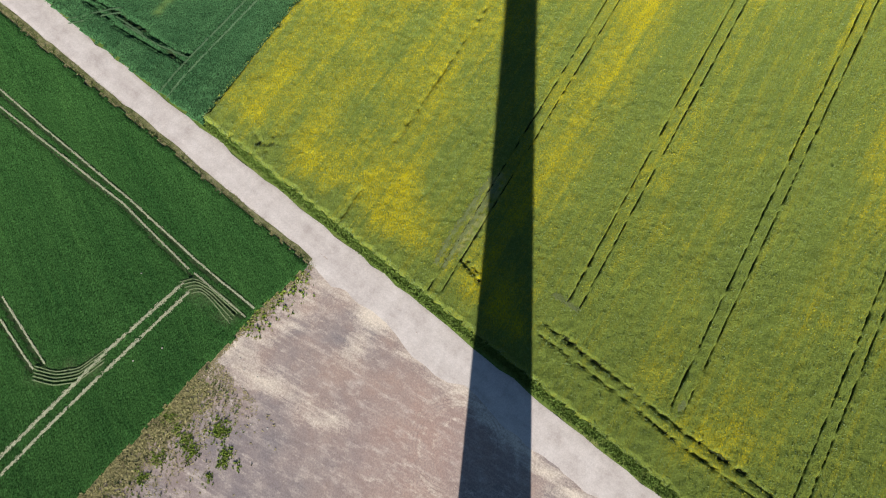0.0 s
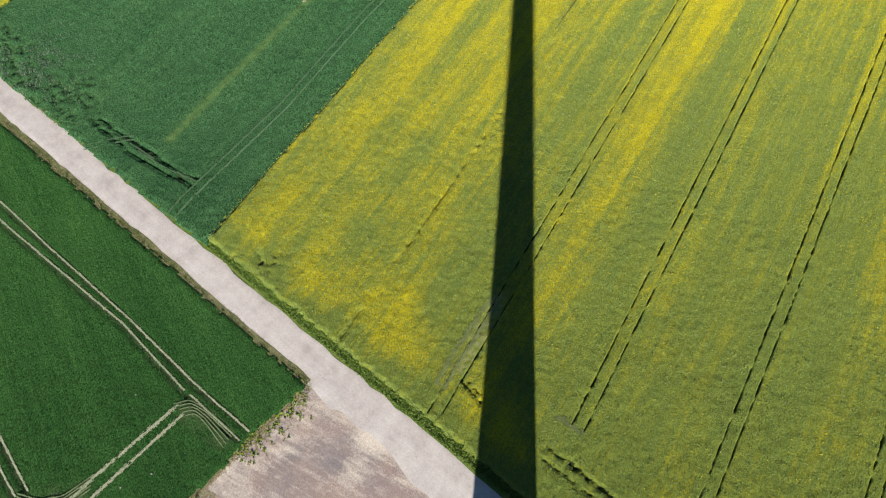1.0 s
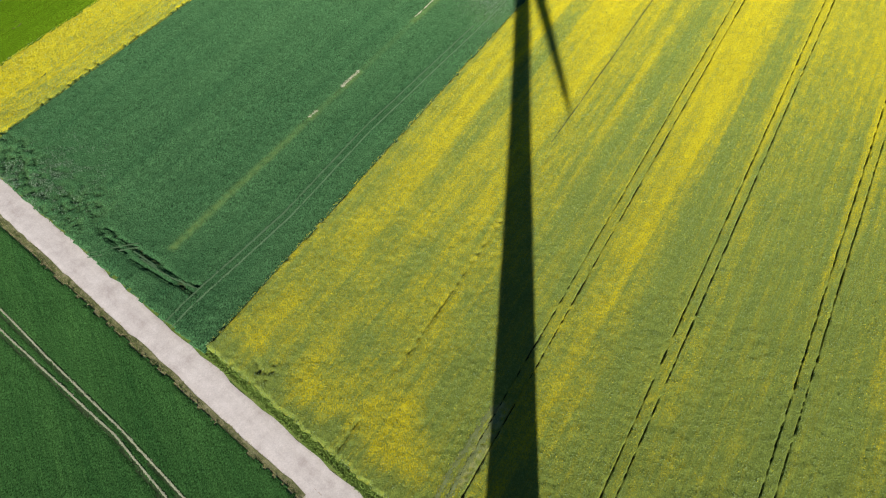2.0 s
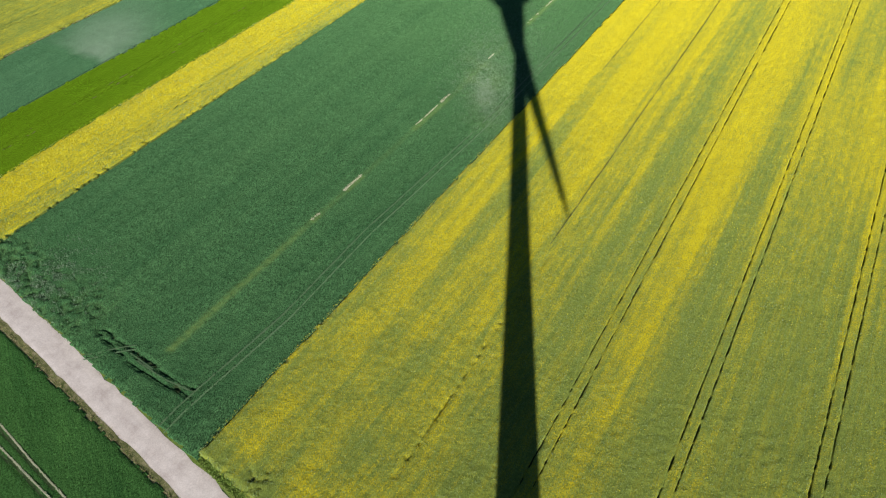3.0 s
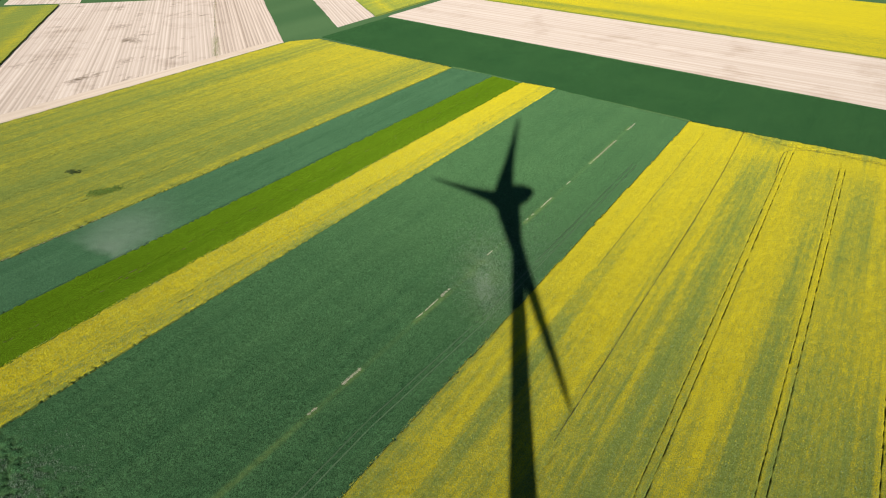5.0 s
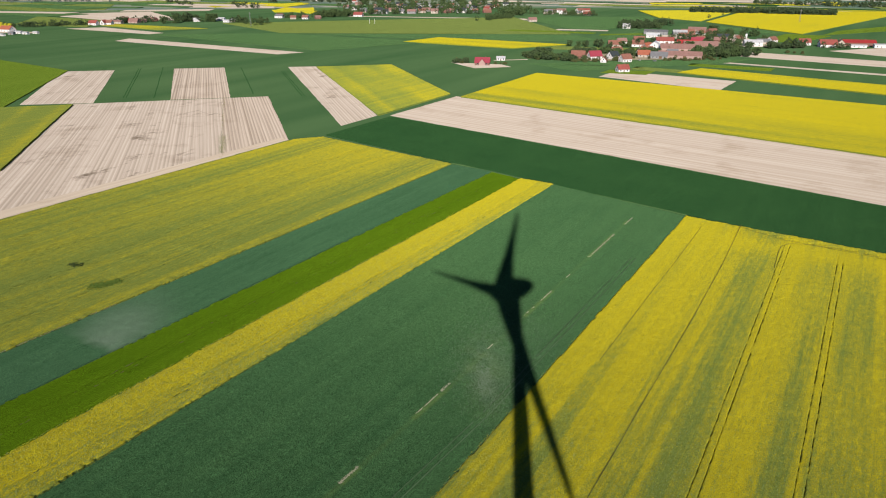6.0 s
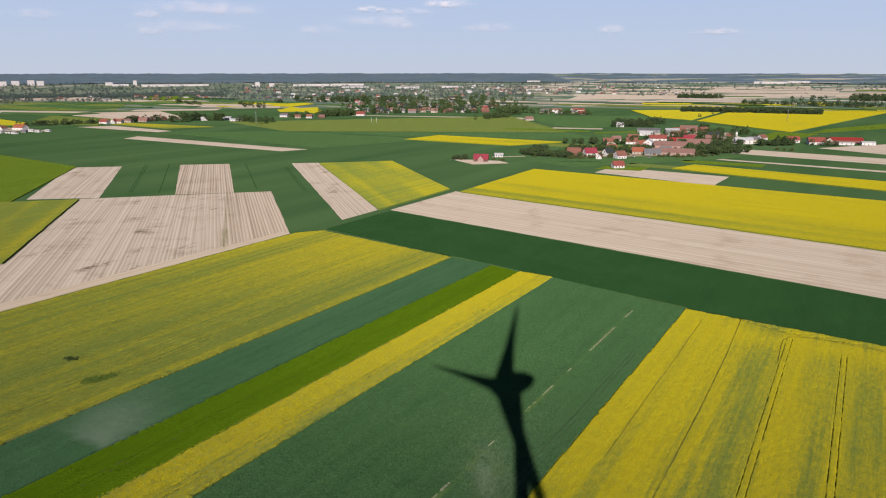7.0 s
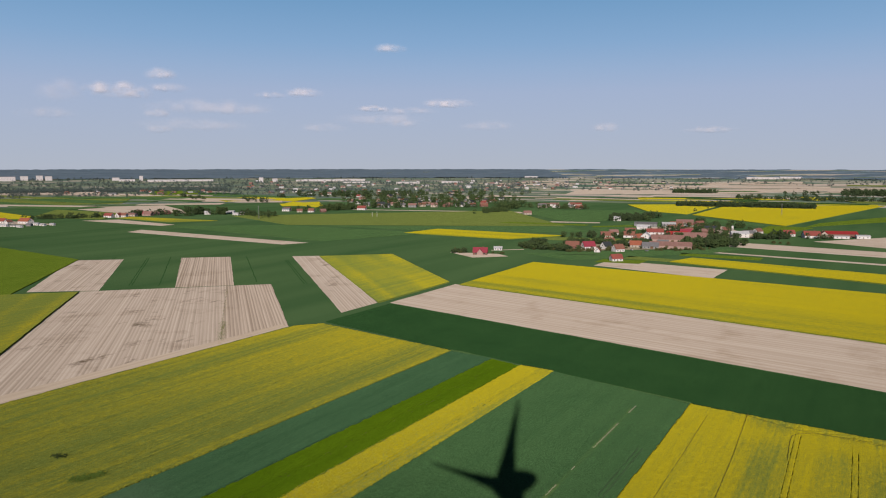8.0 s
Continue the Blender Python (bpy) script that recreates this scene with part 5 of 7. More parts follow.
def shoots(name, x, y, z, size, mat, label, upright=0.5, slim=0.5):
    """One leaf for each place: a three-cornered blade, leaning any way."""
    n = len(x)
    turn, lean = rng.uniform(0, 2 * math.pi, n), rng.normal(0, 1, n) * (1 - upright)
    side = np.stack([np.cos(turn), np.sin(turn), rng.normal(0, 0.35, n) * (1 - upright)], -1)
    up = np.stack([-np.sin(turn) * np.sin(lean), np.cos(turn) * np.sin(lean), np.abs(np.cos(lean))], -1)
    p = np.stack([x, y, np.broadcast_to(z, (n,))], -1)
    half, tall = (size * slim / 2)[:, None], size[:, None]
    verts = np.stack([p - side * half, p + side * half, p + up * tall], 1).reshape(-1, 3)
    tagged(new(name, leaf_mesh(name, verts, 3, mat)), label, "crop plants", kind="stuff")


def crop_top(u, v, high, rough):
    return high + rough * (lattice(u * 1.7, v * 1.7, 1) - 0.5) + rough * (lattice(u * 0.15, v * 0.15, 2) - 0.5)


FIELD_C = Field([(-36.1, 51.8), (97.8, 270.4), (200.4, 197.2), (61.7, -28.0)], 30.6)
lines_c = ruts_c + [q for tx, ty, tl in trams_c for q in pair(tx, ty, 30.6, tl)]
for v0, v1, u1, per, big in ((-75, 70, 125, 25.0, 0.195), (70, 150, 150, 14.0, 0.24)):
    x, y, u_, v_ = plants_in(FIELD_C, v0, v1, per, 0, u1)
    clear = rng.uniform(0, 1, len(x)) < np.clip((150 - v_) / 85, 0, 1)
    for line in lines_c:
        clear &= to_line(x, y, line) > 0.17
    clear &= to_line(x, y, [(7.4, 41.4), (3.7, 35.7), (0.8, 31.0), (-0.6, 28.4)]) > rng.uniform(0.3, 1.1, len(x))
    clear &= to_line(x, y, seam) > 0.1
    x, y, u_, v_ = x[clear], y[clear], u_[clear], v_[clear]
    clump = 0.5 * lattice(u_ * 1.3, v_ * 1.1, 111) + 0.5 * lattice(u_ * 3.1, v_ * 2.7, 112)
    chance = np.clip(bloom_c(u_, v_) * 1.15 + (clump - 0.5) * 0.7 - 0.06, 0, 1) ** 1.35
    yellow = rng.uniform(0, 1, len(x)) < chance
    z = crop_top(u_, v_, 1.0, 0.17) + rng.uniform(-0.12, 0.06, len(x)) + 0.14 * (clump - 0.5)
    size = rng.uniform(0.6, 1.25, len(x)) * big
    shoots("rape_flowers", x[yellow], y[yellow], z[yellow] - 0.03, size[yellow] * 0.85, MAT["rape_head"], "yellow rapeseed flower heads above the crop", 0.45, 0.7)
    shoots("rape_leaves", x[~yellow], y[~yellow], z[~yellow] - 0.04, size[~yellow], MAT["rape_leaf"], "green rapeseed stems and leaves above the crop", 0.45, 0.6)

x, y = along_road(15000, -24, 80, 2.5, 4.2)
shoots("verge_weeds", x, y, rng.uniform(0.0, 0.25, len(x)), rng.uniform(0.12, 0.28, len(x)), MAT["verge_leaf"], "fresh green leafy weeds along the rapeseed", 0.1, 0.8)
x, y = along_road(14000, -24, 80, 3.3, 4.7)
shoots("rape_leaves", x, y, rng.uniform(0.05, 0.75, len(x)), rng.uniform(0.12, 0.24, len(x)), MAT["verge_leaf"], "green rapeseed leaves hanging over the verge", 0.5, 0.6)

FIELD_B = Field([(-36.6, 50.6), (-87.6, 92.3), (50.8, 315.8), (98.4, 270.3)], AZ)
for v0, v1, per, big in ((-10, 75, 19.0, 0.28), (75, 185, 14.0, 0.26)):
    x, y, u_, v_ = plants_in(FIELD_B, v0, v1, per, row=0.25 if v0 < 100 else 0.0)
    clear = rng.uniform(0, 1, len(x)) < np.clip((185 - v_) / 100, 0, 1)
    for line in ruts_b:
        clear &= to_line(x, y, line) > 0.3
    x, y, u_, v_ = x[clear], y[clear], u_[clear], v_[clear]
    low = lodged_b(x, y)
    z = crop_top(u_, v_, 0.65, 0.20) * (1 - low) - 0.12 + rng.uniform(-0.06, 0.06, len(x))
    shoots("barley_shoots", x, y, z, rng.uniform(0.7, 1.2, len(x)) * big, MAT["barley_leaf"], "bluish-green barley leaves in the crop", 0.6, 0.42)

# barley laid over by the wind shows its pale undersides
where = np.concatenate([rng.normal((11.5, 153), (5.0, 12.0), (13000, 2)), rng.normal((10.0, 149), (1.5, 6.0), (5000, 2)), rng.normal((20, 172), (8, 16), (8000, 2))])
where = where[inside(where[:, 0], where[:, 1], FIELD_B.poly)]
shoots("lodged_barley", where[:, 0], where[:, 1], 0.66 + rng.uniform(0, 0.08, len(where)), rng.uniform(0.12, 0.24, len(where)), MAT["barley_pale"], "pale barley laid over by wind", 0.3, 0.5)
where = rng.normal((-74, 86), (6.5, 5.0), (10000, 2))
swirl = lattice(where[:, 0] * 0.5 + where[:, 1] * 0.3, where[:, 1] * 0.6, 37)
where = where[inside(where[:, 0], where[:, 1], FIELD_B.poly) & (swirl > 0.54)]
shoots("lodged_barley", where[:, 0], where[:, 1], 0.45 + rng.uniform(0, 0.15, len(where)), rng.uniform(0.18, 0.4, len(where)), MAT["barley_pale"], "tangled pale barley at the corner by the track", 0.2, 0.3)

FIELD_A = Field([(-18.95, 29.2), (-89.35, 86.4), (-150, 20), (-75, -36), (-46.4, -2), (-33.2, 13.7), (-29.3, 17.8), (-26.6, 21.4)], 128.6)
x, y, u_, v_ = plants_in(FIELD_A, -95, 30, 14.0)
clear = (x > -95) & (y > -20)
x, y, u_, v_ = x[clear], y[clear], u_[clear], v_[clear]
shoots("wheat_shoots", x, y, crop_top(u_, v_, 0.32, 0.11) - 0.10 + rng.uniform(-0.04, 0.04, len(x)), rng.uniform(0.16, 0.32, len(x)), MAT["wheat_leaf"], "dark green wheat leaves in the crop", 0.55, 0.42)

FIELD_D = Field([(-88.2, 92.2), (51, 315.4), (36.3, 325), (-101.3, 102.8)], 31.8)
x, y, u_, v_ = plants_in(FIELD_D, -20, 232, 15.0)
ok = (np.abs(np.abs(u_ + 5.25) - 0.875) > 0.3) & (rng.uniform(0, 1, len(x)) < np.clip((230 - v_) / 90, 0, 1))
x, y, u_, v_ = x[ok], y[ok], u_[ok], v_[ok]
yellow = rng.uniform(0, 1, len(x)) < np.interp(u_, (-16, -7.5, -5.5, 0), (0.66, 0.68, 0.24, 0.22)) * (0.5 + lattice(u_ * 1.1, v_ * 0.8, 113))
z, size = crop_top(u_, v_, 1.0, 0.26) + rng.uniform(-0.12, 0.06, len(x)), rng.uniform(0.15, 0.28, len(x))
shoots("rape_flowers", x[yellow], y[yellow], z[yellow], size[yellow], MAT["rape_head"], "yellow rapeseed flower heads above the strip", 0.35, 0.85)
shoots("rape_leaves", x[~yellow], y[~yellow], z[~yellow], size[~yellow], MAT["rape_leaf"], "green rapeseed leaves above the strip", 0.45, 0.6)


# ---- trees ----
def crown_mesh(name, seed, clumps, leaves, wide, tall, base, mat, leaf=1.0):
    """A crown of many small leaves gathered in uneven clumps, with gaps between them."""
    r = np.random.default_rng(seed)
    d = r.normal(0, 1, (clumps, 3))
    d /= np.linalg.norm(d, axis=1)[:, None]
    rad = r.uniform(0.45, 1.0, clumps)[:, None] ** 0.6
    c = d * rad * np.array([wide, wide, tall / 2]) * (1 + 0.35 * (r.uniform(0, 1, (clumps, 1)) - 0.5)) + np.array([0, 0, base + tall / 2])
    p = (c[:, None, :] + r.normal(0, 1, (clumps, leaves, 3)) * wide * 0.17).reshape(-1, 3)
    n = len(p)
    e1, e2 = r.normal(0, 1, (n, 3)), r.normal(0, 1, (n, 3))
    e1 /= np.linalg.norm(e1, axis=1)[:, None]
    e2 -= (e1 * e2).sum(1)[:, None] * e1
    e2 /= np.linalg.norm(e2, axis=1)[:, None]
    s = (r.uniform(0.10, 0.2, n) * wide * leaf)[:, None]
    verts = np.stack([p - e1 * s, p + e2 * s * 0.7, p + e1 * s, p - e2 * s * 0.7], 1).reshape(-1, 3)
    return mesh_of(name, verts, np.arange(4 * n).reshape(-1, 4), (mat,))


MAT["leaf_dark"] = leafy("tree_leaves_dark", (0.026, 0.047, 0.022), (0.072, 0.104, 0.044))
MAT["leaf_olive"] = leafy("olive_leaves", (0.050, 0.062, 0.022), (0.115, 0.125, 0.048))
MAT["leaf_mid"] = leafy("tree_leaves", (0.030, 0.058, 0.022), (0.084, 0.122, 0.044))
# leaf colours greyed and blued, with air haze mixed in
MAT["far_wood"] = leafy("hazed_woodland", (0.062, 0.088, 0.082), (0.110, 0.145, 0.132))
# pale blue canopy: the haze of distance is painted into it
n = Nodes("hazed_forest", 0.9, 0.1)
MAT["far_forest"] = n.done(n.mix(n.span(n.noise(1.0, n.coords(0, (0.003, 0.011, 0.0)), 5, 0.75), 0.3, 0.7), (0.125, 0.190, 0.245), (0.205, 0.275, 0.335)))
MAT["bark"] = plain("bark", (0.09, 0.07, 0.05), vary=0.3)


def tree_kind(name, seed, wide, tall, base, mat, label, clumps=34, leaves=9):
    """A tree: tapered trunk with limbs, and a leafy crown."""
    tree = tagged(new(name), label, "tree", "trees round the villages")
    bm = bmesh.new()
    lathe(bm, [(0.32, -0.3), (0.26, base), (0.16, base + tall * 0.4), (0.05, base + tall * 0.7)], 7)
    r = random.Random(seed)
    for i in range(4):
        a = i * 1.6 + r.random()
        way = Vector((math.cos(a), math.sin(a), 0.9)).normalized()
        m = Matrix.Translation((0, 0, base * (0.8 + 0.15 * i))) @ way.to_track_quat("Z", "Y").to_matrix().to_4x4()
        lathe(bm, [(0.12, 0), (0.05, wide * 0.8)], 5, m)
    part("trunk", bm, MAT["bark"], tree)
    crown = new("crown", crown_mesh("crown", seed, clumps, leaves, wide, tall, base, mat, 1.45))
    crown.parent = tree
    return tree


TREES = [tree_kind("broadleaf_tree", 1, 4.2, 8.5, 1.6, MAT["leaf_mid"], "full green broadleaf tree beside houses"),
         tree_kind("broadleaf_tree", 2, 3.2, 9.5, 2.0, MAT["leaf_dark"], "tall dark green tree by the fields"),
         tree_kind("broadleaf_tree", 3, 4.8, 7.0, 1.4, MAT["leaf_dark"], "spreading dark green tree"),
         tree_kind("broadleaf_tree", 4, 2.8, 6.0, 1.0, MAT["leaf_olive"], "small olive-green garden tree"),
         tree_kind("bush", 5, 2.4, 3.0, 0.2, MAT["leaf_olive"], "rounded olive-green bush at the field edge"),
         tree_kind("conifer", 6, 1.8, 9.0, 0.8, MAT["leaf_dark"], "slim dark evergreen beside the houses")]
waiting = list(TREES)
FAR_TREES = []
tree_rng = random.Random(11)


def plant(x, y, kind=None, size=1.0):
    kind = tree_rng.randrange(5) if kind is None else kind
    if math.hypot(x, y) > 1020:
        FAR_TREES.append((x, y, size * (0.5 if kind == 4 else 0.95) * tree_rng.uniform(0.8, 1.2), kind))
        return
    s = size * tree_rng.uniform(0.8, 1.25)
    m = Matrix.Translation((x, y, land(x, y))) @ Matrix.Rotation(tree_rng.uniform(0, 6.28), 4, "Z") @ Matrix.Diagonal((s, s, s * tree_rng.uniform(0.85, 1.15), 1))
    if TREES[kind] in waiting:
        waiting.remove(TREES[kind])
        TREES[kind].matrix_basis = m
    else:
        copy_thing(TREES[kind], m)


def crowns(spots, sizes, seed, mat):
    """Vertices of many plain crowns with short trunks, one at each spot."""
    r = np.random.default_rng(seed)
    base = []
    many = len(spots) > 140
    for k in range(4):
        me = crown_mesh("crown", 40 + k, 9 if many else 20, 6 if many else 9, 3.3, 8.8, -0.6 if many else 0.3, MAT[mat], 2.1 if many else 1.35)
        co = np.zeros(len(me.vertices) * 3)
        me.vertices.foreach_get("co", co)
        bpy.data.meshes.remove(me)
        stem = [(-0.3, 0, 0), (0.3, 0, 0), (0.15, 0, 3), (-0.15, 0, 3), (0, -0.3, 0), (0, 0.3, 0), (0, 0.15, 3), (0, -0.15, 3)]
        base.append(co.reshape(-1, 3) if many else np.concatenate([co.reshape(-1, 3), np.array(stem)]))
    out = []
    for i, ((x, y), s) in enumerate(zip(spots, sizes)):
        t, c = r.uniform(0, 6.28), base[i % 4]
        out.append(np.stack([x + s * (c[:, 0] * math.cos(t) - c[:, 1] * math.sin(t)), y + s * (c[:, 0] * math.sin(t) + c[:, 1] * math.cos(t)), land(x, y) + s * c[:, 2]], -1))
    return np.concatenate(out)


def tree_belt(name, spots, sizes, label, mat, seed):
    verts = crowns(spots, sizes, seed, mat)
    tagged(new(name, mesh_of(name, verts, np.arange(len(verts)).reshape(-1, 4), (MAT[mat],))), label, "woodland", kind="stuff")


def grove(x0, y0, x1, y1, count, spread=6.0, kinds=(0, 1, 2, 3), size=1.0):
    """Trees scattered along a line; far from the camera they are one belt."""
    spots = []
    for _ in range(count):
        t = tree_rng.random()
        spots.append((x0 + (x1 - x0) * t + tree_rng.gauss(0, spread), y0 + (y1 - y0) * t + tree_rng.gauss(0, spread)))
    if math.hypot(x0, y0) > 1100:
        tree_belt("tree_belt", spots, [size * tree_rng.uniform(0.6, 1.3) for _ in spots], "dark green trees round distant houses", "leaf_dark" if count % 2 else "leaf_mid", count)
        return
    for x, y in spots:
        plant(x, y, tree_rng.choice(kinds), size)


def woodland(name, az0, az1, r0, r1, count, label, size=1.0, mat="leaf_dark", seed=1):
    """A wood too far off to count its trees: crowns of loose leaves, joined."""
    r = np.random.default_rng(seed)
    spots = []
    for i in range(count):
        a, d = radians(r.uniform(az0, az1)), math.sqrt(r.uniform(r0 * r0, r1 * r1))
        spots.append((d * math.sin(a), d * math.cos(a)))
    tree_belt(name, spots, size * r.uniform(0.7, 1.3, count), label, mat, seed)


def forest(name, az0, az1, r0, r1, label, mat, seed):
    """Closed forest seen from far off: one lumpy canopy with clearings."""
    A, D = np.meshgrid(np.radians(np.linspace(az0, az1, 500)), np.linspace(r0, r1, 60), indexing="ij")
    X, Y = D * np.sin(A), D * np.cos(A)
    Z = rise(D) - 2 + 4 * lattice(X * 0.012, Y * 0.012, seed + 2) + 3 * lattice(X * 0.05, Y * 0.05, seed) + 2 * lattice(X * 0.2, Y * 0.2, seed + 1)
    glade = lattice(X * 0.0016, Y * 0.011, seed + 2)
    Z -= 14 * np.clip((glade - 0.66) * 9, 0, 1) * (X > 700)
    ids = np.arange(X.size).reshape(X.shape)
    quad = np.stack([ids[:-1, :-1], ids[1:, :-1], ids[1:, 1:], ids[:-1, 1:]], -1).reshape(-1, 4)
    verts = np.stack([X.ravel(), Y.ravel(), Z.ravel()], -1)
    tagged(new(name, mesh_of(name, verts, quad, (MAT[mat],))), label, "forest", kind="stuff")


# ---- houses ----
def roof_mat(name, color):
    n = Nodes(name, 0.8, 0.2)
    tc = n.coords(0, (1, 1, 1))
    a = n.noise(0.5, tc, 4, 0.7)
    b = n.noise(6.0, tc, 2)
    f = n.math("ADD", n.math("MULTIPLY", n.span(a, 0.3, 0.7), 0.7), n.math("MULTIPLY", b, 0.3))
    return n.done(n.mix(f, tuple(c * 0.7 for c in color), tuple(c * 1.2 for c in color)))


ROOFS = {"red": roof_mat("red_tiles", (0.32, 0.088, 0.072)), "brick": roof_mat("brick_tiles", (0.28, 0.125, 0.092)), "pink": roof_mat("faded_tiles", (0.31, 0.175, 0.150)),
         "orange": roof_mat("orange_tiles", (0.38, 0.125, 0.075)), "grey": roof_mat("grey_sheets", (0.20, 0.20, 0.21)), "dark": roof_mat("dark_tiles", (0.05, 0.06, 0.065)),
         "scarlet": roof_mat("scarlet_sheets", (0.40, 0.042, 0.042)), "white": roof_mat("white_sheets", (0.58, 0.58, 0.60)), "crimson": roof_mat("crimson_tiles", (0.34, 0.055, 0.080))}
WALLS = {"pale": plain("pale_panels", (0.58, 0.55, 0.55), vary=0.1), "white": plain("white_render", (0.72, 0.69, 0.67), vary=0.1), "cream": plain("cream_render", (0.48, 0.41, 0.34), vary=0.12),
         "brick": plain("brick_wall", (0.22, 0.11, 0.085), vary=0.2), "grey": plain("grey_render", (0.26, 0.26, 0.26), vary=0.15), "pink": plain("pink_render", (0.40, 0.27, 0.235), vary=0.12)}
GLASS = Nodes("window_glass", 0.08, 0.6).done((0.03, 0.04, 0.05))
FRAME = plain("window_frame", (0.7, 0.7, 0.7), vary=0.05)
WOOD = plain("door_wood", (0.16, 0.09, 0.05), vary=0.2)


def box(bm, x0, x1, y0, y1, z0, z1):
    made = bmesh.ops.create_cube(bm, size=1)["verts"]
    bmesh.ops.scale(bm, vec=(x1 - x0, y1 - y0, z1 - z0), verts=made)
    bmesh.ops.translate(bm, vec=((x0 + x1) / 2, (y0 + y1) / 2, (z0 + z1) / 2), verts=made)
    return bm


def shared(name, bm, mat):
    me = bpy.data.meshes.new(name)
    bm.to_mesh(me)
    bm.free()
    me.materials.append(mat)
    return me


PANE_MESH = shared("window", box(bmesh.new(), -0.55, 0.55, -0.06, 0.06, 0, 1.3), GLASS)
SILL_MESH = shared("window_sill", box(bmesh.new(), -0.7, 0.7, -0.14, 0.10, -0.12, 0.0), FRAME)
DOOR_MESH = shared("door", box(bmesh.new(), -0.5, 0.5, -0.06, 0.06, 0, 2.05), WOOD)
GATE_MESH = shared("barn_door", box(bmesh.new(), -1.6, 1.6, -0.06, 0.06, 0, 3.2), WOOD)


def gable_walls(long, wide, eaves, ridge):
    bm = bmesh.new()
    l, w = long / 2, wide / 2
    ends = []
    for x in (-l, l):
        ends.append([bm.verts.new((x, y, z)) for y, z in ((-w, -0.3), (w, -0.3), (w, eaves), (0, ridge), (-w, eaves))])
    a, b = ends
    bm.faces.new(list(reversed(a)))
    bm.faces.new(b)
    for i in range(5):
        bm.faces.new((a[i], a[(i + 1) % 5], b[(i + 1) % 5], b[i]))
    bmesh.ops.recalc_face_normals(bm, faces=bm.faces)
    return bm


def gable_roof(long, wide, eaves, ridge, over=0.5, thick=0.22):
    bm = bmesh.new()
    l, w = long / 2 + over, wide / 2
    slope = (ridge - eaves) / w
    prof = [(-w - over, eaves - slope * over), (0, ridge), (w + over, eaves - slope * over)]
    ends = []
    for x in (-l, l):
        low = [bm.verts.new((x, y, z + 0.03)) for y, z in prof]
        top = [bm.verts.new((x, y, z + thick + 0.03)) for y, z in reversed(prof)]
        ends.append(low + top)
    a, b = ends
    bm.faces.new(list(reversed(a)))
    bm.faces.new(b)
    for i in range(6):
        bm.faces.new((a[i], a[(i + 1) % 6], b[(i + 1) % 6], b[i]))
    bmesh.ops.recalc_face_normals(bm, faces=bm.faces)
    return bm


def put(name, me, parent, x, y, z, turn=0.0):
    ob = new(name, me)
    ob.parent = parent
    ob.matrix_basis = pose(x, y, z, 0, 0, turn)
    return ob


def house(name, x, y, az, long, wide, eaves, ridge, wall, roof, label, category="house", windows=3, chimney=True, group=""):
    """A gabled building turned so that its ridge runs along the bearing az."""
    h = tagged(new(name), label, category, group)
    h.matrix_basis = pose(x, y, land(x, y), 0, 0, 90 - az)
    part("wall", gable_walls(long, wide, eaves, ridge), WALLS[wall], h)
    r = part("roof", gable_roof(long, wide, eaves, ridge), ROOFS[roof], h)
    if chimney:
        part("chimney", box(bmesh.new(), -0.35, 0.35, -0.35, 0.35, ridge - 1.0, ridge + 1.0), WALLS["brick"], r).location = (long * 0.2, wide * 0.12, 0)
    floors = 2 if eaves > 4.6 else 1
    for s, turn in ((-1, 0), (1, 180)):
        for f in range(floors):
            for i in range(windows):
                wx = (i + 0.5) / windows * long * 0.9 - long * 0.45
                if i == windows // 2 and s < 0 and f == 0:
                    continue
                w = put("window", PANE_MESH, h, wx, s * wide / 2, 1.0 + 2.7 * f, turn)
                put("window_sill", SILL_MESH, w, 0, 0, 0)
    for s, turn in ((-1, 90), (1, -90)):
        put("window", PANE_MESH, h, s * long / 2, wide * 0.2, 1.0, turn)
        if ridge - eaves > 2.2:
            put("window", PANE_MESH, h, s * long / 2, 0, eaves + 0.2, turn)
    if category == "barn":
        put("barn_door", GATE_MESH, h, long * 0.1, -wide / 2, 0)
    else:
        put("door", DOOR_MESH, h, (windows // 2 + 0.5) / windows * long * 0.9 - long * 0.45, -wide / 2, 0)
    return h


VILLAGE = "village houses"
for x, y, az, long, wide, eaves, ridge, wall, roof, label in (
    (173, 698, 80, 11, 8, 3.0, 6.8, "white", "red", "pale house with steep red-tiled roof"),
    (149, 805, 110, 15, 11, 3.4, 8.5, "brick", "brick", "brick house with broad orange-brown tiled roof"),
    (166, 800, 75, 14, 10, 3.6, 8.8, "white", "crimson", "white house with bright crimson tiled roof"),
    (187, 802, 60, 11, 9, 3.4, 8.0, "white", "dark", "white house with steep dark roof"),
    (194, 775, 70, 11, 9, 3.6, 8.2, "white", "brick", "white gabled house with brown-red roof"),
    (204, 860, 80, 12, 8, 3.2, 6.8, "cream", "brick", "cream cottage with brick-coloured roof"),
    (170, 770, 20, 7, 6, 2.6, 5.6, "white", "brick", "small white gabled shed"),
    (225, 818, 100, 13, 9, 3.2, 7.5, "cream", "orange", "cream house with vivid orange roof"),
):
    house("village_house", x, y, az, long, wide, eaves, ridge, wall, roof, label, group=VILLAGE)
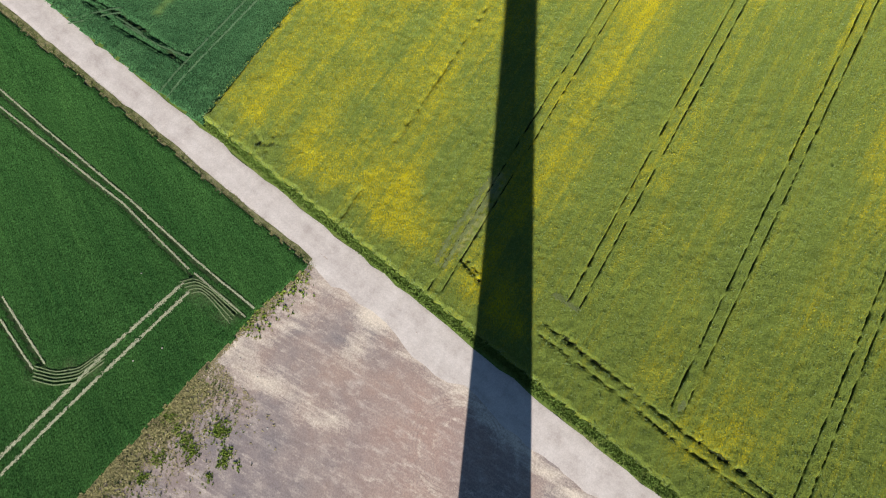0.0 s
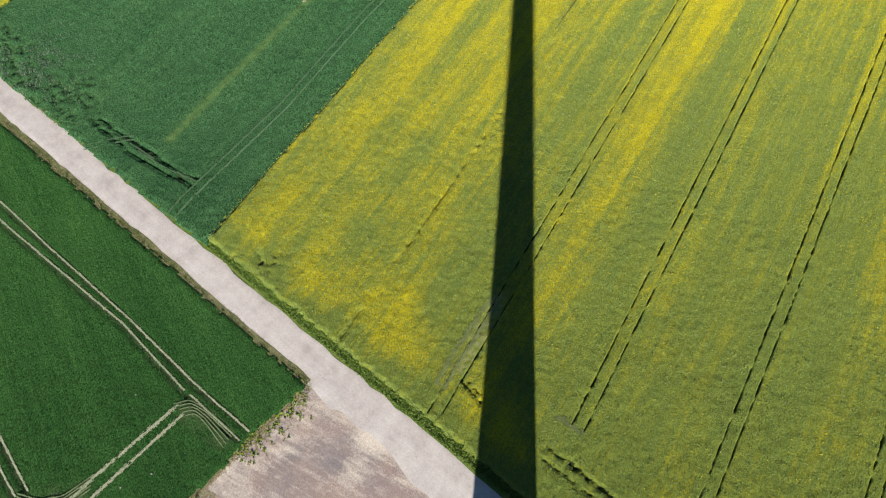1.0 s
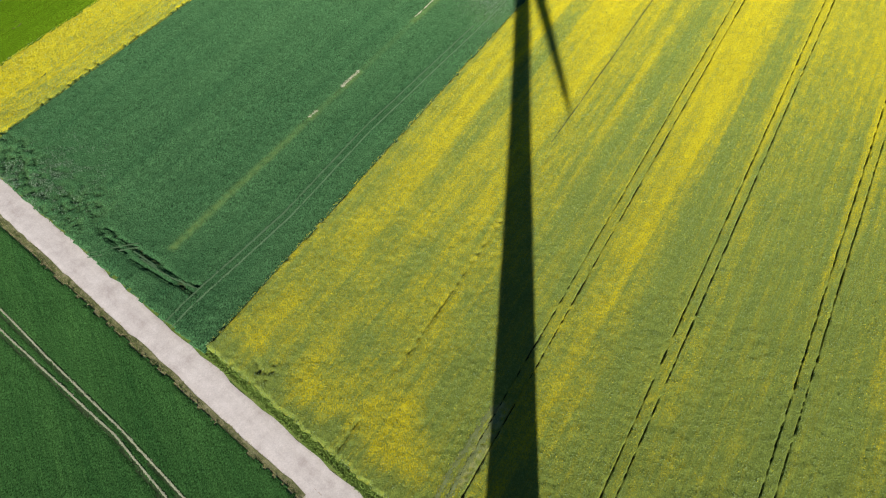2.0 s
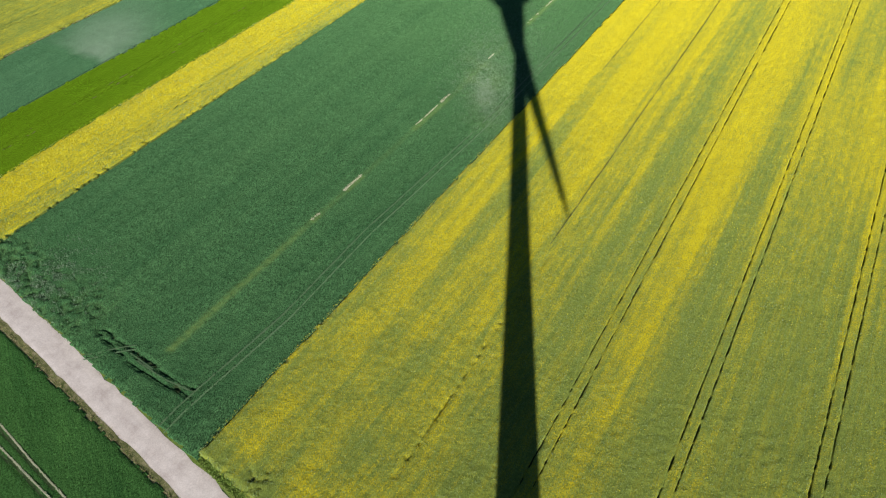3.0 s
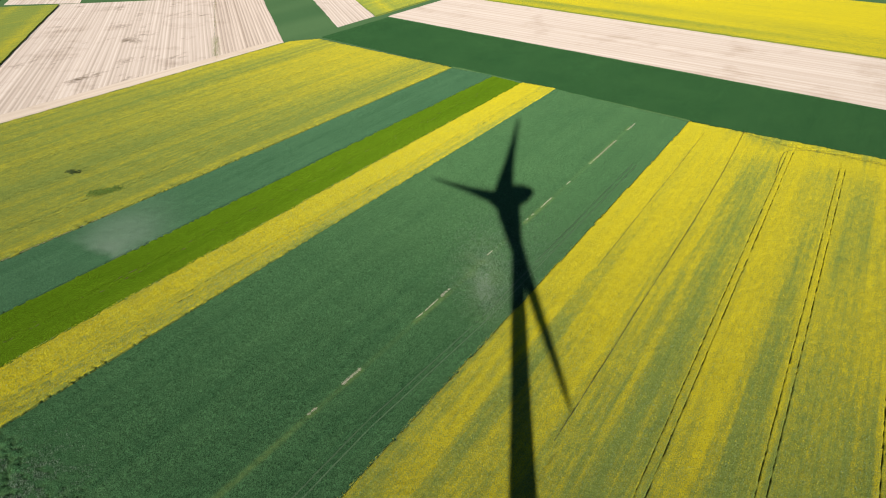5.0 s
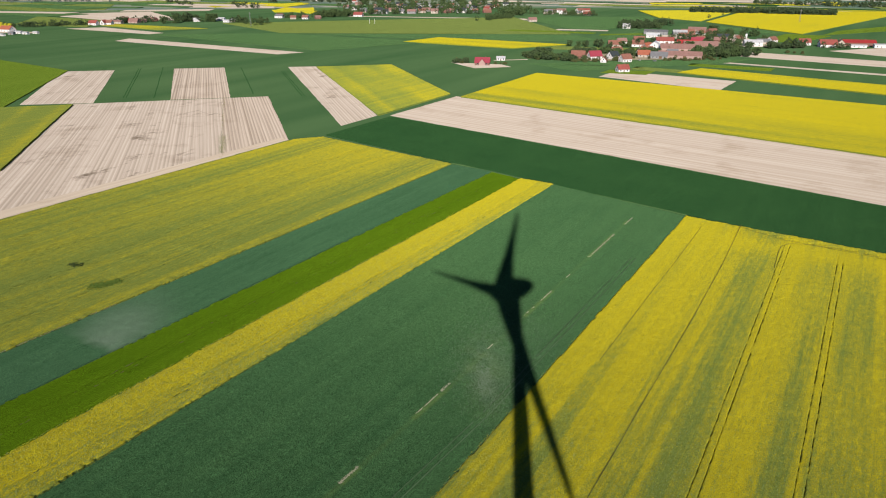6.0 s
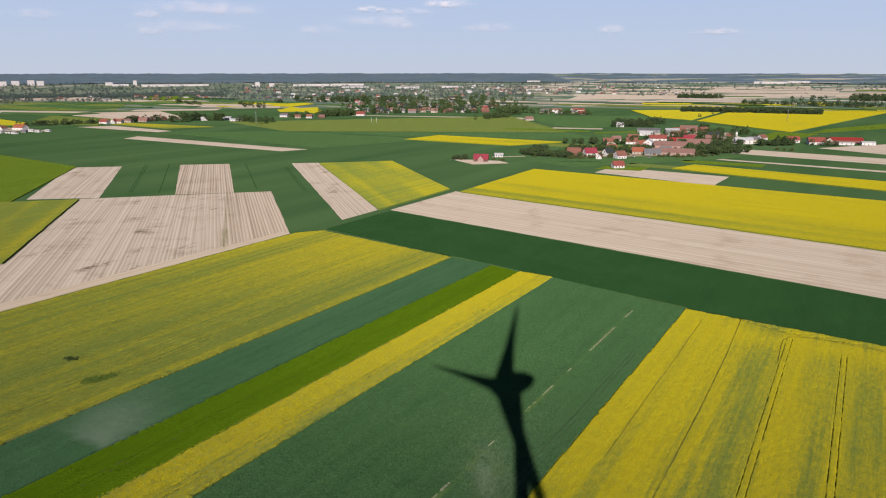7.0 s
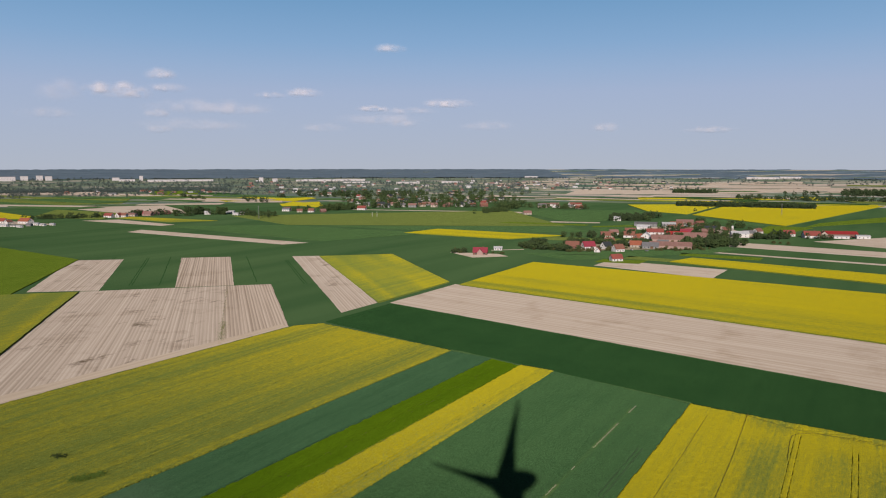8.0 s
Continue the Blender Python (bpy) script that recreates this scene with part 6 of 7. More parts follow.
for x, y, az, long, wide, eaves, ridge, wall, roof, label in (
    (239, 806, 110, 18, 10, 3.2, 7.0, "grey", "grey", "grey farm shed with sheet roof"),
    (259, 895, 20, 16, 13, 5.0, 10.0, "white", "white", "white gabled barn with pale roof"),
    (281, 872, 105, 42, 14, 4.5, 9.0, "pink", "pink", "long barn with faded pink tiled roof"),
    (262, 806, 105, 46, 13, 3.8, 7.6, "pink", "pink", "long low barn with faded tiles"),
    (300, 835, 20, 24, 12, 4.0, 8.0, "pink", "pink", "pinkish barn with faded tiles"),
    (318, 905, 100, 40, 14, 4.2, 9.0, "pink", "pink", "large tiled barn among farm roofs"),
    (311, 932, 100, 26, 11, 4.0, 8.0, "white", "scarlet", "white building with scarlet roof"),
    (290, 960, 100, 22, 10, 4.8, 9.0, "white", "red", "white house with red tiled roof"),
    (318, 1101, 110, 34, 16, 5.0, 7.0, "grey", "grey", "grey industrial shed with flat-pitched roof"),
    (352, 1096, 100, 20, 12, 5.0, 7.0, "grey", "white", "pale industrial shed with low roof"),
    (394, 1144, 110, 26, 12, 4.0, 7.5, "pink", "pink", "pinkish farm building beside yards"),
    (405, 1110, 60, 16, 10, 4.0, 8.0, "brick", "brick", "brick farmhouse with tiled roof"),
):
    house("barn", x, y, az, long, wide, eaves, ridge, wall, roof, label, "barn", 4, False, VILLAGE)
for x, y, az, long, wide, eaves, ridge, wall, roof, label in (
    (395, 934, 100, 22, 12, 5.2, 8.0, "white", "white", "white two-storey building with pale roof"),
    (401, 998, 60, 12, 9, 3.6, 7.4, "cream", "brick", "cream house with brown roof"),
    (394, 1033, 100, 18, 9, 3.4, 6.6, "grey", "dark", "grey outbuilding with dark roof"),
    (468, 949, 100, 14, 10, 3.6, 8.0, "white", "red", "white house with red roof beside barns"),
    (486, 925, 100, 20, 14, 3.6, 9.0, "white", "red", "white farmhouse with wide red roof"),
    (505, 930, 20, 14, 10, 4.0, 8.5, "cream", "brick", "cream gabled house between barns"),
    (532, 938, 105, 38, 16, 4.5, 7.5, "brick", "scarlet", "long barn with scarlet sheet roof"),
    (548, 915, 105, 16, 9, 3.5, 4.6, "white", "white", "low white shed beside the barn"),
    (520, 915, 105, 18, 6, 2.8, 3.6, "white", "white", "low white trailers beside the barn"),
):
    house("farm_house", x, y, az, long, wide, eaves, ridge, wall, roof, label, group=VILLAGE)
for x, y, az, long, wide, eaves, ridge, wall, roof, label in (
    (62, 789, 95, 9, 7, 2.6, 4.2, "white", "white", "small white shed in the field"),
    (-728, 1160, 110, 18, 11, 4.0, 8.5, "white", "red", "white farmhouse with dull red roof"),
    (-688, 1158, 110, 22, 12, 4.0, 9.0, "white", "orange", "farm building with orange-red roof"),
    (-712, 1150, 20, 10, 8, 3.6, 6.6, "white", "brick", "white gabled outbuilding of the farm"),
    (-686, 1098, 110, 14, 6, 2.6, 3.6, "white", "white", "low white shed beside the farm"),
    (-669, 1094, 100, 9, 5, 2.4, 3.4, "white", "grey", "low white shed with grey roof"),
    (-654, 1084, 120, 11, 5, 2.4, 3.2, "white", "white", "low white trailer beside the farm"),
    (-652, 1106, 95, 8, 6, 2.8, 4.4, "grey", "grey", "grey shed beside the farm"),
    (-650, 1122, 110, 12, 6, 2.8, 4.0, "white", "white", "low white shed beside the farm"),
    (-634, 1112, 110, 9, 5, 2.6, 3.4, "white", "white", "low white trailer beside the farm"),
    (-624, 1122, 110, 8, 5, 2.6, 3.4, "white", "white", "low white trailer beside the farm"),
    (-613, 1290, 100, 15, 10, 4.0, 8.4, "white", "red", "white roadside house with red roof"),
    (-598, 1297, 20, 10, 9, 4.0, 8.4, "white", "red", "white gabled roadside house with red roof"),
    (-590, 1300, 100, 12, 9, 3.8, 8.0, "white", "brick", "white roadside house with brown-red roof"),
    (-567, 1341, 100, 10, 8, 3.6, 8.2, "cream", "crimson", "roadside house with dark crimson roof"),
    (-588, 1325, 100, 22, 10, 3.6, 6.0, "cream", "pink", "cream roadside building with faded roof"),
):
    house("farm_house", x, y, az, long, wide, eaves, ridge, wall, roof, label)

for x, y, az, long, wide, eaves, ridge, wall, roof, label in (
    (217, 928, 95, 16, 10, 3.4, 8.0, "cream", "brick", "cream house with broad brown roof"),
    (247, 930, 110, 14, 10, 3.4, 8.2, "white", "brick", "white house with brown-red roof behind barns"),
    (252, 903, 60, 11, 9, 3.2, 7.4, "pink", "orange", "pink house with orange-brown roof"),
    (228, 848, 20, 9, 8, 2.8, 6.0, "white", "grey", "small white outbuilding with grey roof"),
    (243, 872, 100, 13, 8, 3.0, 6.4, "brick", "brick", "brick outbuilding with dull red roof"),
    (266, 846, 110, 12, 7, 2.8, 5.6, "grey", "grey", "grey garden shed with sheet roof"),
    (234, 962, 80, 12, 9, 3.4, 7.6, "white", "pink", "white cottage with faded roof"),
    (264, 990, 100, 14, 9, 3.4, 7.4, "cream", "brick", "cream cottage with brown roof"),
    (300, 1052, 110, 18, 9, 3.6, 6.6, "white", "white", "low white shed behind the barns"),
    (333, 962, 100, 15, 10, 4.0, 8.4, "white", "crimson", "white house with crimson roof beside barns"),
    (346, 988, 70, 13, 9, 3.6, 7.8, "pink", "brick", "pink house with brick-coloured roof"),
    (372, 985, 110, 16, 9, 3.4, 6.6, "brick", "pink", "brick shed with faded roof"),
    (345, 1042, 100, 22, 11, 3.8, 7.2, "pink", "brick", "long brown-roofed farm building"),
    (366, 1103, 100, 18, 10, 3.6, 7.6, "cream", "brick", "cream house with brown roof among trees"),
    (381, 1090, 60, 12, 9, 3.4, 7.6, "white", "brick", "white house with brown roof among trees"),
    (301, 1215, 100, 12, 9, 3.8, 8.0, "white", "white", "lone white house with pale roof"),
    (418, 958, 100, 16, 9, 3.4, 6.8, "cream", "grey", "cream outbuilding with grey roof"),
    (442, 985, 60, 12, 9, 3.4, 7.2, "white", "brick", "white house with brown roof by the trees"),
):
    house("village_house", x, y, az, long, wide, eaves, ridge, wall, roof, label, group=VILLAGE, windows=2)


for x, y, az, long, wide, eaves, ridge, wall, roof, label in (
    (-175, 1516, 100, 18, 11, 4.0, 8.8, "white", "red", "white house with broad dull red roof"),
    (-460, 1373, 60, 11, 8, 3.6, 7.0, "white", "white", "white cottage between roadside trees"),
    (-444, 1420, 100, 14, 8, 3.4, 5.4, "white", "grey", "low white building between roadside trees"),
    (-424, 1404, 100, 16, 9, 3.6, 5.6, "white", "white", "low white farm building between trees"),
    (-399, 1357, 110, 12, 7, 3.0, 4.6, "white", "white", "low white shed between trees"),
    (-391, 1371, 80, 9, 8, 3.4, 6.2, "cream", "grey", "cream cottage between roadside trees"),
    (-328, 1474, 100, 16, 10, 4.0, 7.0, "white", "grey", "white roadside house with grey roof"),
    (-294, 1442, 80, 11, 8, 3.4, 6.8, "cream", "brick", "cream roadside house with brown roof"),
    (-270, 1442, 100, 12, 9, 3.6, 7.6, "white", "brick", "white roadside house with brown roof"),
    (-246, 1442, 60, 11, 8, 3.4, 6.8, "brick", "pink", "brick roadside house with faded roof"),
    (236, 1640, 100, 24, 12, 5.0, 8.0, "pink", "pink", "pink farm building with faded roof"),
    (262, 1656, 100, 20, 10, 5.0, 8.0, "white", "pink", "white farm building with faded roof"),
    (300, 1640, 60, 16, 12, 5.0, 10.0, "white", "brick", "white farmhouse with brown-red roof"),
    (316, 1662, 100, 22, 12, 4.5, 8.0, "cream", "red", "cream farm building with red roof"),
):
    house("farm_house", x, y, az, long, wide, eaves, ridge, wall, roof, label, windows=3, chimney=False)


lone = house("farm_house", 40, 750, 98, 15, 10, 3.0, 7.6, "brick", "crimson", "lone brick house with broad red roof and front gable")
front = part("front_gable", gable_walls(5.0, 6.0, 3.0, 6.6), WALLS["pink"], lone)
front.matrix_basis = pose(0, -4.2, 0, 0, 0, 90)
part("gable_roof", gable_roof(5.0, 6.0, 3.0, 6.6), ROOFS["crimson"], lone).matrix_basis = pose(0, -4.2, 0, 0, 0, 90)


def parked_car(x, y, turn, paint, label):
    """A parked car: body, glazed cabin and four wheels."""
    c = tagged(new("parked_car"), label, "car", "cars in the village yards")
    c.matrix_basis = pose(x, y, land(x, y) + 0.25, 0, 0, turn)
    bm = box(bmesh.new(), -2.1, 2.1, -0.85, 0.85, 0.25, 0.85)
    bmesh.ops.bevel(bm, geom=bm.edges[:], offset=0.12, segments=1, affect="EDGES")
    part("body", bm, paint, c)
    bm = box(bmesh.new(), -1.2, 1.0, -0.75, 0.75, 0.85, 1.42)
    for v in bm.verts:
        if v.co.z > 1:
            v.co.x *= 0.75
            v.co.y *= 0.85
    part("cabin", bm, GLASS, c)
    for wx in (-1.3, 1.3):
        for wy in (-0.8, 0.8):
            m = Matrix.Translation((wx, wy - 0.1, 0.3)) @ Matrix.Rotation(-math.pi / 2, 4, "X")
            part("wheel", lathe(bmesh.new(), [(0.24, 0.0), (0.31, 0.04), (0.31, 0.18), (0.24, 0.22)], 12, m), ROOFS["dark"], c)


for x, y, turn, wall, label in ((171, 801, 20, "white", "white car parked in a village yard"), (180, 797, 80, "pale", "pale car parked beside the houses"), (187, 793, 30, "white", "white car parked in a village yard"),
                                (212, 786, 100, "white", "white car parked below the orange house"), (226, 776, 15, "grey", "grey car parked by the farm shed"), (398, 948, 60, "white", "white car parked by the white building"),
                                (408, 941, 20, "pale", "pale car parked by the white building")):
    parked_car(x, y, turn, WALLS[wall], label)

house_rng = random.Random(5)


def hamlet(spots, label_end, group, roofs=("red", "brick", "brick", "pink", "pink", "grey", "grey", "dark", "dark")):
    """Houses and small barns of one hamlet, each with its own colours."""
    for x, y in spots:
        wall = house_rng.choice(("white", "white", "cream", "pink", "grey", "brick"))
        roof = house_rng.choice(roofs)
        long, wide = house_rng.uniform(11, 20), house_rng.uniform(8, 12)
        eaves = house_rng.choice((3.2, 3.6, 5.2))
        house("distant_house", x, y, house_rng.choice((31, 121, 100, 75)), long, wide, eaves, eaves + wide * 0.42, wall, roof,
              f"{wall} house with {roof} roof {label_end}", group=group, windows=2)


hamlet([(-587, 1355), (-562, 1340), (-555, 1355), (-545, 1387), (-331, 1493), (-177, 1532), (225, 1594), (257, 1594), (289, 1594), (300, 1552), (164, 1371)], "along the country road", "roadside houses")
hamlet([(-135, 1787), (-204, 2267), (-110, 1902), (-95, 1843), (-80, 2033), (-46, 1965), (-28, 1843), (-9, 1734), (8, 1638), (28, 2183), (75, 2033), (86, 1999), (101, 2033), (140, 2033), (-150, 1700), (-118, 1690), (-150, 1610), (-128, 1600), (-95, 1630), (-70, 1612)], "among village trees", "middle village houses")
hamlet([(-48, 1640), (-20, 1620), (15, 1660), (40, 1640), (70, 1660), (95, 1640), (-105, 1750), (-20, 1860), (50, 1960), (130, 1850), (-210, 1750), (-240, 1830), (-220, 1930), (-70, 1700), (-40, 1690), (40, 1720), (70, 1760), (100, 1720), (-180, 1660), (60, 1850)], "among village trees", "middle village houses")
hamlet([(110, 1800), (-170, 1850), (0, 1790), (-60, 1770), (164, 1966), (-159, 2106), (-382, 2225), (-296, 2183), (-256, 2144), (-60, 1880), (-120, 1990), (20, 1930), (120, 1900)], "among village trees", "middle village houses")


def scatter(az0, az1, r0, r1, count):
    out = []
    while len(out) < count:
        a, d = radians(house_rng.uniform(az0, az1)), house_rng.uniform(r0, r1)
        x, y = d * math.sin(a), d * math.cos(a)
        if all(math.hypot(x - p, y - q) > 22 for p, q in out):
            out.append((x, y))
    return out


hamlet(scatter(-14, 4, 2300, 3000, 34), "in the distant town", "town houses", ("brick", "pink", "pink", "grey", "grey", "white", "white", "dark"))
hamlet(scatter(-16, 8, 3000, 3600, 40), "in the distant town", "town houses", ("brick", "pink", "pink", "grey", "grey", "white", "white", "dark"))
hamlet(scatter(4, 18, 2850, 3500, 40), "in the distant town", "town houses", ("brick", "pink", "pink", "grey", "grey", "white", "white", "dark"))
hamlet(scatter(-32, -18, 2500, 3000, 16), "by the distant wood", "edge of town houses", ("pink", "grey", "white", "brick"))


def hall(x, y, az, long, wide, high, label, category="warehouse"):
    """A long pale shed: walls, low roof with raised edge, a row of doors."""
    h = tagged(new("warehouse"), label, category, "distant sheds")
    h.matrix_basis = pose(x, y, land(x, y), 0, 0, 90 - az)
    part("wall", box(bmesh.new(), -long / 2, long / 2, -wide / 2, wide / 2, -2, high), WALLS["pale"], h)
    part("roof", box(bmesh.new(), -long / 2 - 0.4, long / 2 + 0.4, -wide / 2 - 0.4, wide / 2 + 0.4, high, high + 1.0), ROOFS["white"], h)
    for i in range(5):
        put("loading_door", GATE_MESH, h, (i - 2) * long / 6, -wide / 2, 0)
    return h


for x, y, long, high in ((43, 3433, 100, 7), (-168, 3380, 110, 7), (-475, 3623, 150, 7), (-600, 3575, 200, 8), (-700, 3560, 80, 6), (-1280, 3451, 300, 7), (-1345, 3395, 120, 6),
                         (-1517, 3394, 70, 8), (1617, 3578, 150, 8), (1764, 3587, 100, 7), (486, 3901, 70, 8), (-420, 3420, 130, 5)):
    hall(x, y, 90 + math.degrees(math.atan2(x, y)), long, 40, high, "long white distant warehouse")


def block(x, y, long, floors):
    """A slab of flats with its rows of windows."""
    h = tagged(new("apartment_block"), "tall white slab of distant flats", "apartment block", "distant flats")
    h.matrix_basis = pose(x, y, land(x, y), 0, 0, -math.degrees(math.atan2(x, y)))
    high = floors * 2.9
    part("wall", box(bmesh.new(), -long / 2, long / 2, -6, 6, -2, high), WALLS["pale"], h)
    part("roof", box(bmesh.new(), -long / 2 - 0.3, long / 2 + 0.3, -6.3, 6.3, high, high + 0.6), ROOFS["grey"], h)
    for f in range(0, floors, 2):
        for i in range(int(long / 6)):
            put("window", PANE_MESH, h, -long / 2 + 3 + 6 * i, -6, f * 2.9 + 1)


for x, y, long, floors in ((-2000, 3240, 70, 7), (-1960, 3309, 32, 7), (-1900, 3330, 28, 8), (-1864, 3342, 30, 7), (-1586, 3427, 32, 5), (-1475, 3456, 16, 8), (-880, 3420, 20, 8), (-820, 3450, 24, 6)):
    block(x, y, long, floors)

def mast(x, y, high):
    """A slim lattice mast: three legs, rungs and a crossarm."""
    m = tagged(new("power_mast"), "slim grey lattice mast standing in fields", "mast", "masts in the fields")
    m.location = (x, y, land(x, y))
    for k in range(3):
        a = 2 * math.pi * k / 3
        foot, head = Vector((1.4 * math.cos(a), 1.4 * math.sin(a), -0.3)), Vector((0.25 * math.cos(a), 0.25 * math.sin(a), high))
        way = head - foot
        turn = Matrix.Translation(foot) @ way.to_track_quat("Z", "Y").to_matrix().to_4x4()
        part("leg", lathe(bmesh.new(), [(0.16, 0), (0.10, way.length)], 6, turn), WALLS["grey"], m)
    for z in (0.2, 0.4, 0.6, 0.8):
        r = 1.4 + (0.25 - 1.4) * z
        part("brace", lathe(bmesh.new(), [(r, high * z), (r + 0.1, high * z + 0.12), (r, high * z + 0.24)], 6), WALLS["grey"], m)
    part("crossarm", box(bmesh.new(), -2.4, 2.4, -0.12, 0.12, high * 0.9, high * 0.9 + 0.25), WALLS["grey"], m)


mast(-329, 1254, 24)
mast(640, 1330, 24)
for x, y in ((-132, 1310), (-123, 1310)):
    p = tagged(new("marker_post"), "tall white marker post in green field", "post", "white marker posts")
    p.location = (x, y, 0)
    part("shaft", lathe(bmesh.new(), [(0.28, -0.3), (0.22, 9.0)], 10), WALLS["white"], p)
    part("cap", lathe(bmesh.new(), [(0.34, 9.0), (0.34, 9.25), (0.1, 9.5)], 10), WALLS["grey"], p)
silo = tagged(new("silo"), "white farm silo with conical grey top", "silo")
silo.location = (426, 1033, 0)
part("drum", lathe(bmesh.new(), [(1.5, -0.2), (1.5, 6.6)], 20), WALLS["white"], silo)
part("cone", lathe(bmesh.new(), [(1.65, 6.6), (0.3, 7.8), (0.2, 8.0)], 20), ROOFS["grey"], silo)

# ---- trees round the villages ----
grove(95, 812, 140, 780, 39, 6, (0, 2, 2, 4), 0.92)
grove(100, 845, 118, 848, 6, 3, (0, 2), 1.02)
grove(130, 775, 170, 775, 12, 4, (3, 4, 4), 0.82)
grove(160, 850, 240, 850, 21, 10, (3, 4, 0), 0.82)
grove(160, 930, 260, 930, 18, 10, (0, 1, 3), 0.92)
grove(285, 812, 345, 838, 45, 8, (0, 1, 2), 1.18)
grove(240, 786, 300, 792, 24, 3, (4, 4, 3), 0.82)
grove(330, 880, 385, 930, 21, 9, (0, 2, 3), 0.92)
grove(408, 908, 452, 912, 30, 4, (1, 2, 5), 0.98)
grove(470, 915, 500, 905, 12, 3, (4, 3), 0.82)
grove(320, 1000, 420, 1040, 24, 12, (0, 2, 1), 1.13)
grove(300, 1220, 385, 1285, 61, 9, (0, 2, 1), 1.2)
plant(521, 1456, 1, 1.0)
plant(584, 1552, 0, 0.7)
for k in range(24):
    plant(480 + 8.8 * k + tree_rng.uniform(-2, 2), 1358 + 14.7 * k, 4, 0.45)
grove(400, 860, 420, 850, 4, 3, (4,), 0.92)
grove(12, 768, 24, 760, 9, 2.5, (4, 2, 3), 0.72)
grove(52, 760, 70, 752, 9, 2, (4,), 0.51)
grove(-720, 1240, -610, 1300, 45, 7, (4, 3, 2), 0.9)
grove(-600, 1330, -540, 1370, 23, 8, (0, 1), 1.1)
grove(-520, 1390, -500, 1400, 7, 6, (1,), 1.43)
grove(-320, 1480, -230, 1500, 24, 10, (0, 1, 2), 1.13)
grove(-240, 1490, -170, 1560, 18, 8, (1, 0), 1.43)
grove(70, 1380, 130, 1490, 24, 6, (0, 2, 4), 1.13)
grove(-254, 1525, -180, 1560, 18, 10, (1, 0, 2), 1.5)
grove(-160, 1600, 60, 1650, 22, 12, (1, 0, 2), 1.5)
grove(-190, 1760, 160, 1780, 52, 42, (1, 0, 2), 1.7)
grove(-200, 1950, 180, 1980, 72, 65, (1, 0, 2), 1.7)
grove(-300, 2250, 250, 2300, 62, 60, (1, 0, 2), 1.7)
grove(-150, 1585, 95, 1615, 21, 9, (0, 2, 4), 1.0)
grove(115, 1450, 170, 1620, 30, 9, (1, 0, 2), 1.7)
grove(80, 1410, 120, 1450, 12, 6, (4, 0, 2), 0.9)
grove(216, 1580, 320, 1560, 24, 10, (0, 2, 4), 0.9)
grove(-333, 1325, -318, 1330, 8, 5, (0, 1, 2), 1.2)
grove(-360, 1350, -400, 1362, 9, 5, (0, 1, 2), 1.1)
grove(-420, 1372, -445, 1375, 12, 5, (0, 1, 2), 1.4)
grove(-484, 1371, -462, 1371, 9, 5, (1, 2), 1.5)
grove(-520, 1325, -480, 1330, 8, 4, (1, 2), 1.5)
grove(-783, 2106, -650, 1933, 13, 8, (0, 1), 1.3)
grove(-490, 2106, -470, 2090, 7, 6, (0, 1), 1.5)
grove(150, 845, 200, 850, 16, 8, (0, 3, 2), 0.95)
grove(150, 790, 215, 785, 16, 5, (3, 4, 4), 0.8)
grove(210, 835, 260, 850, 16, 7, (0, 3, 2), 0.9)
grove(280, 900, 300, 880, 6, 4, (1, 0), 1.1)
grove(300, 955, 380, 1000, 16, 9, (0, 1, 3), 1.0)
grove(400, 1065, 450, 1070, 10, 5, (0, 1), 1.2)
grove(415, 1167, 450, 1191, 10, 6, (0, 2), 1.0)
grove(400, 960, 460, 1020, 12, 6, (4, 3, 2), 0.9)
grove(-60, 1660, 20, 1650, 12, 10, (1, 0), 1.23)
grove(200, 1620, 310, 1600, 18, 12, (0, 2, 4), 1.02)
grove(-560, 2010, -480, 1760, 15, 25, (0, 2), 1.43)
grove(-440, 2200, -160, 2160, 61, 40, (1, 0, 2), 1.9)
for x, y, size in ((-504, 1325, 1.9), (-484, 1387, 1.7), (-473, 1392, 1.5), (-451, 1371, 1.6), (-436, 1371, 1.5), (-374, 1340, 1.6), (-360, 1322, 1.4), (-352, 1310, 1.7), (-329, 1281, 1.5), (-318, 1284, 1.3),
                   (-66, 1661, 2.0), (-52, 1638, 1.6), (-3, 1734, 2.2), (8, 1734, 2.0), (42, 1685, 2.2), (116, 1512, 1.9), (132, 1552, 2.3), (155, 1594, 1.8), (78, 1902, 2.2), (140, 2033, 2.0)):
    plant(x, y, tree_rng.choice((0, 1, 2)), size)
for k in range(16):
    plant(-262 + 4 * k + tree_rng.uniform(-2, 2), 1512 + tree_rng.uniform(-8, 8), tree_rng.choice((0, 1, 1)), 1.35)
for x, y, size in ((921, 2106, 1.6), (963, 2144, 1.4), (1060, 2183, 1.8), (1106, 2224, 1.7), (1121, 2183, 2.2), (1140, 2180, 2.2), (1156, 2183, 2.0), (1178, 2144, 1.8), (1208, 2106, 1.6)):
    plant(x, y, tree_rng.choice((0, 2)), size)
for k in range(30):
    plant(307 + 1.6 * k + tree_rng.uniform(-3, 3), 1222 + tree_rng.uniform(-14, 14), tree_rng.choice((0, 2, 3)), 1.1)
for k in range(16):
    plant(241 + 4.6 * k, 1535 + tree_rng.uniform(-4, 4), tree_rng.choice((4, 4, 3)), 1.0)
for k in range(14):
    plant(-750 + 10 * k + tree_rng.uniform(-4, 4), 1288 + tree_rng.uniform(-14, 14), tree_rng.choice((4, 3, 2)), tree_rng.uniform(0.7, 1.2))
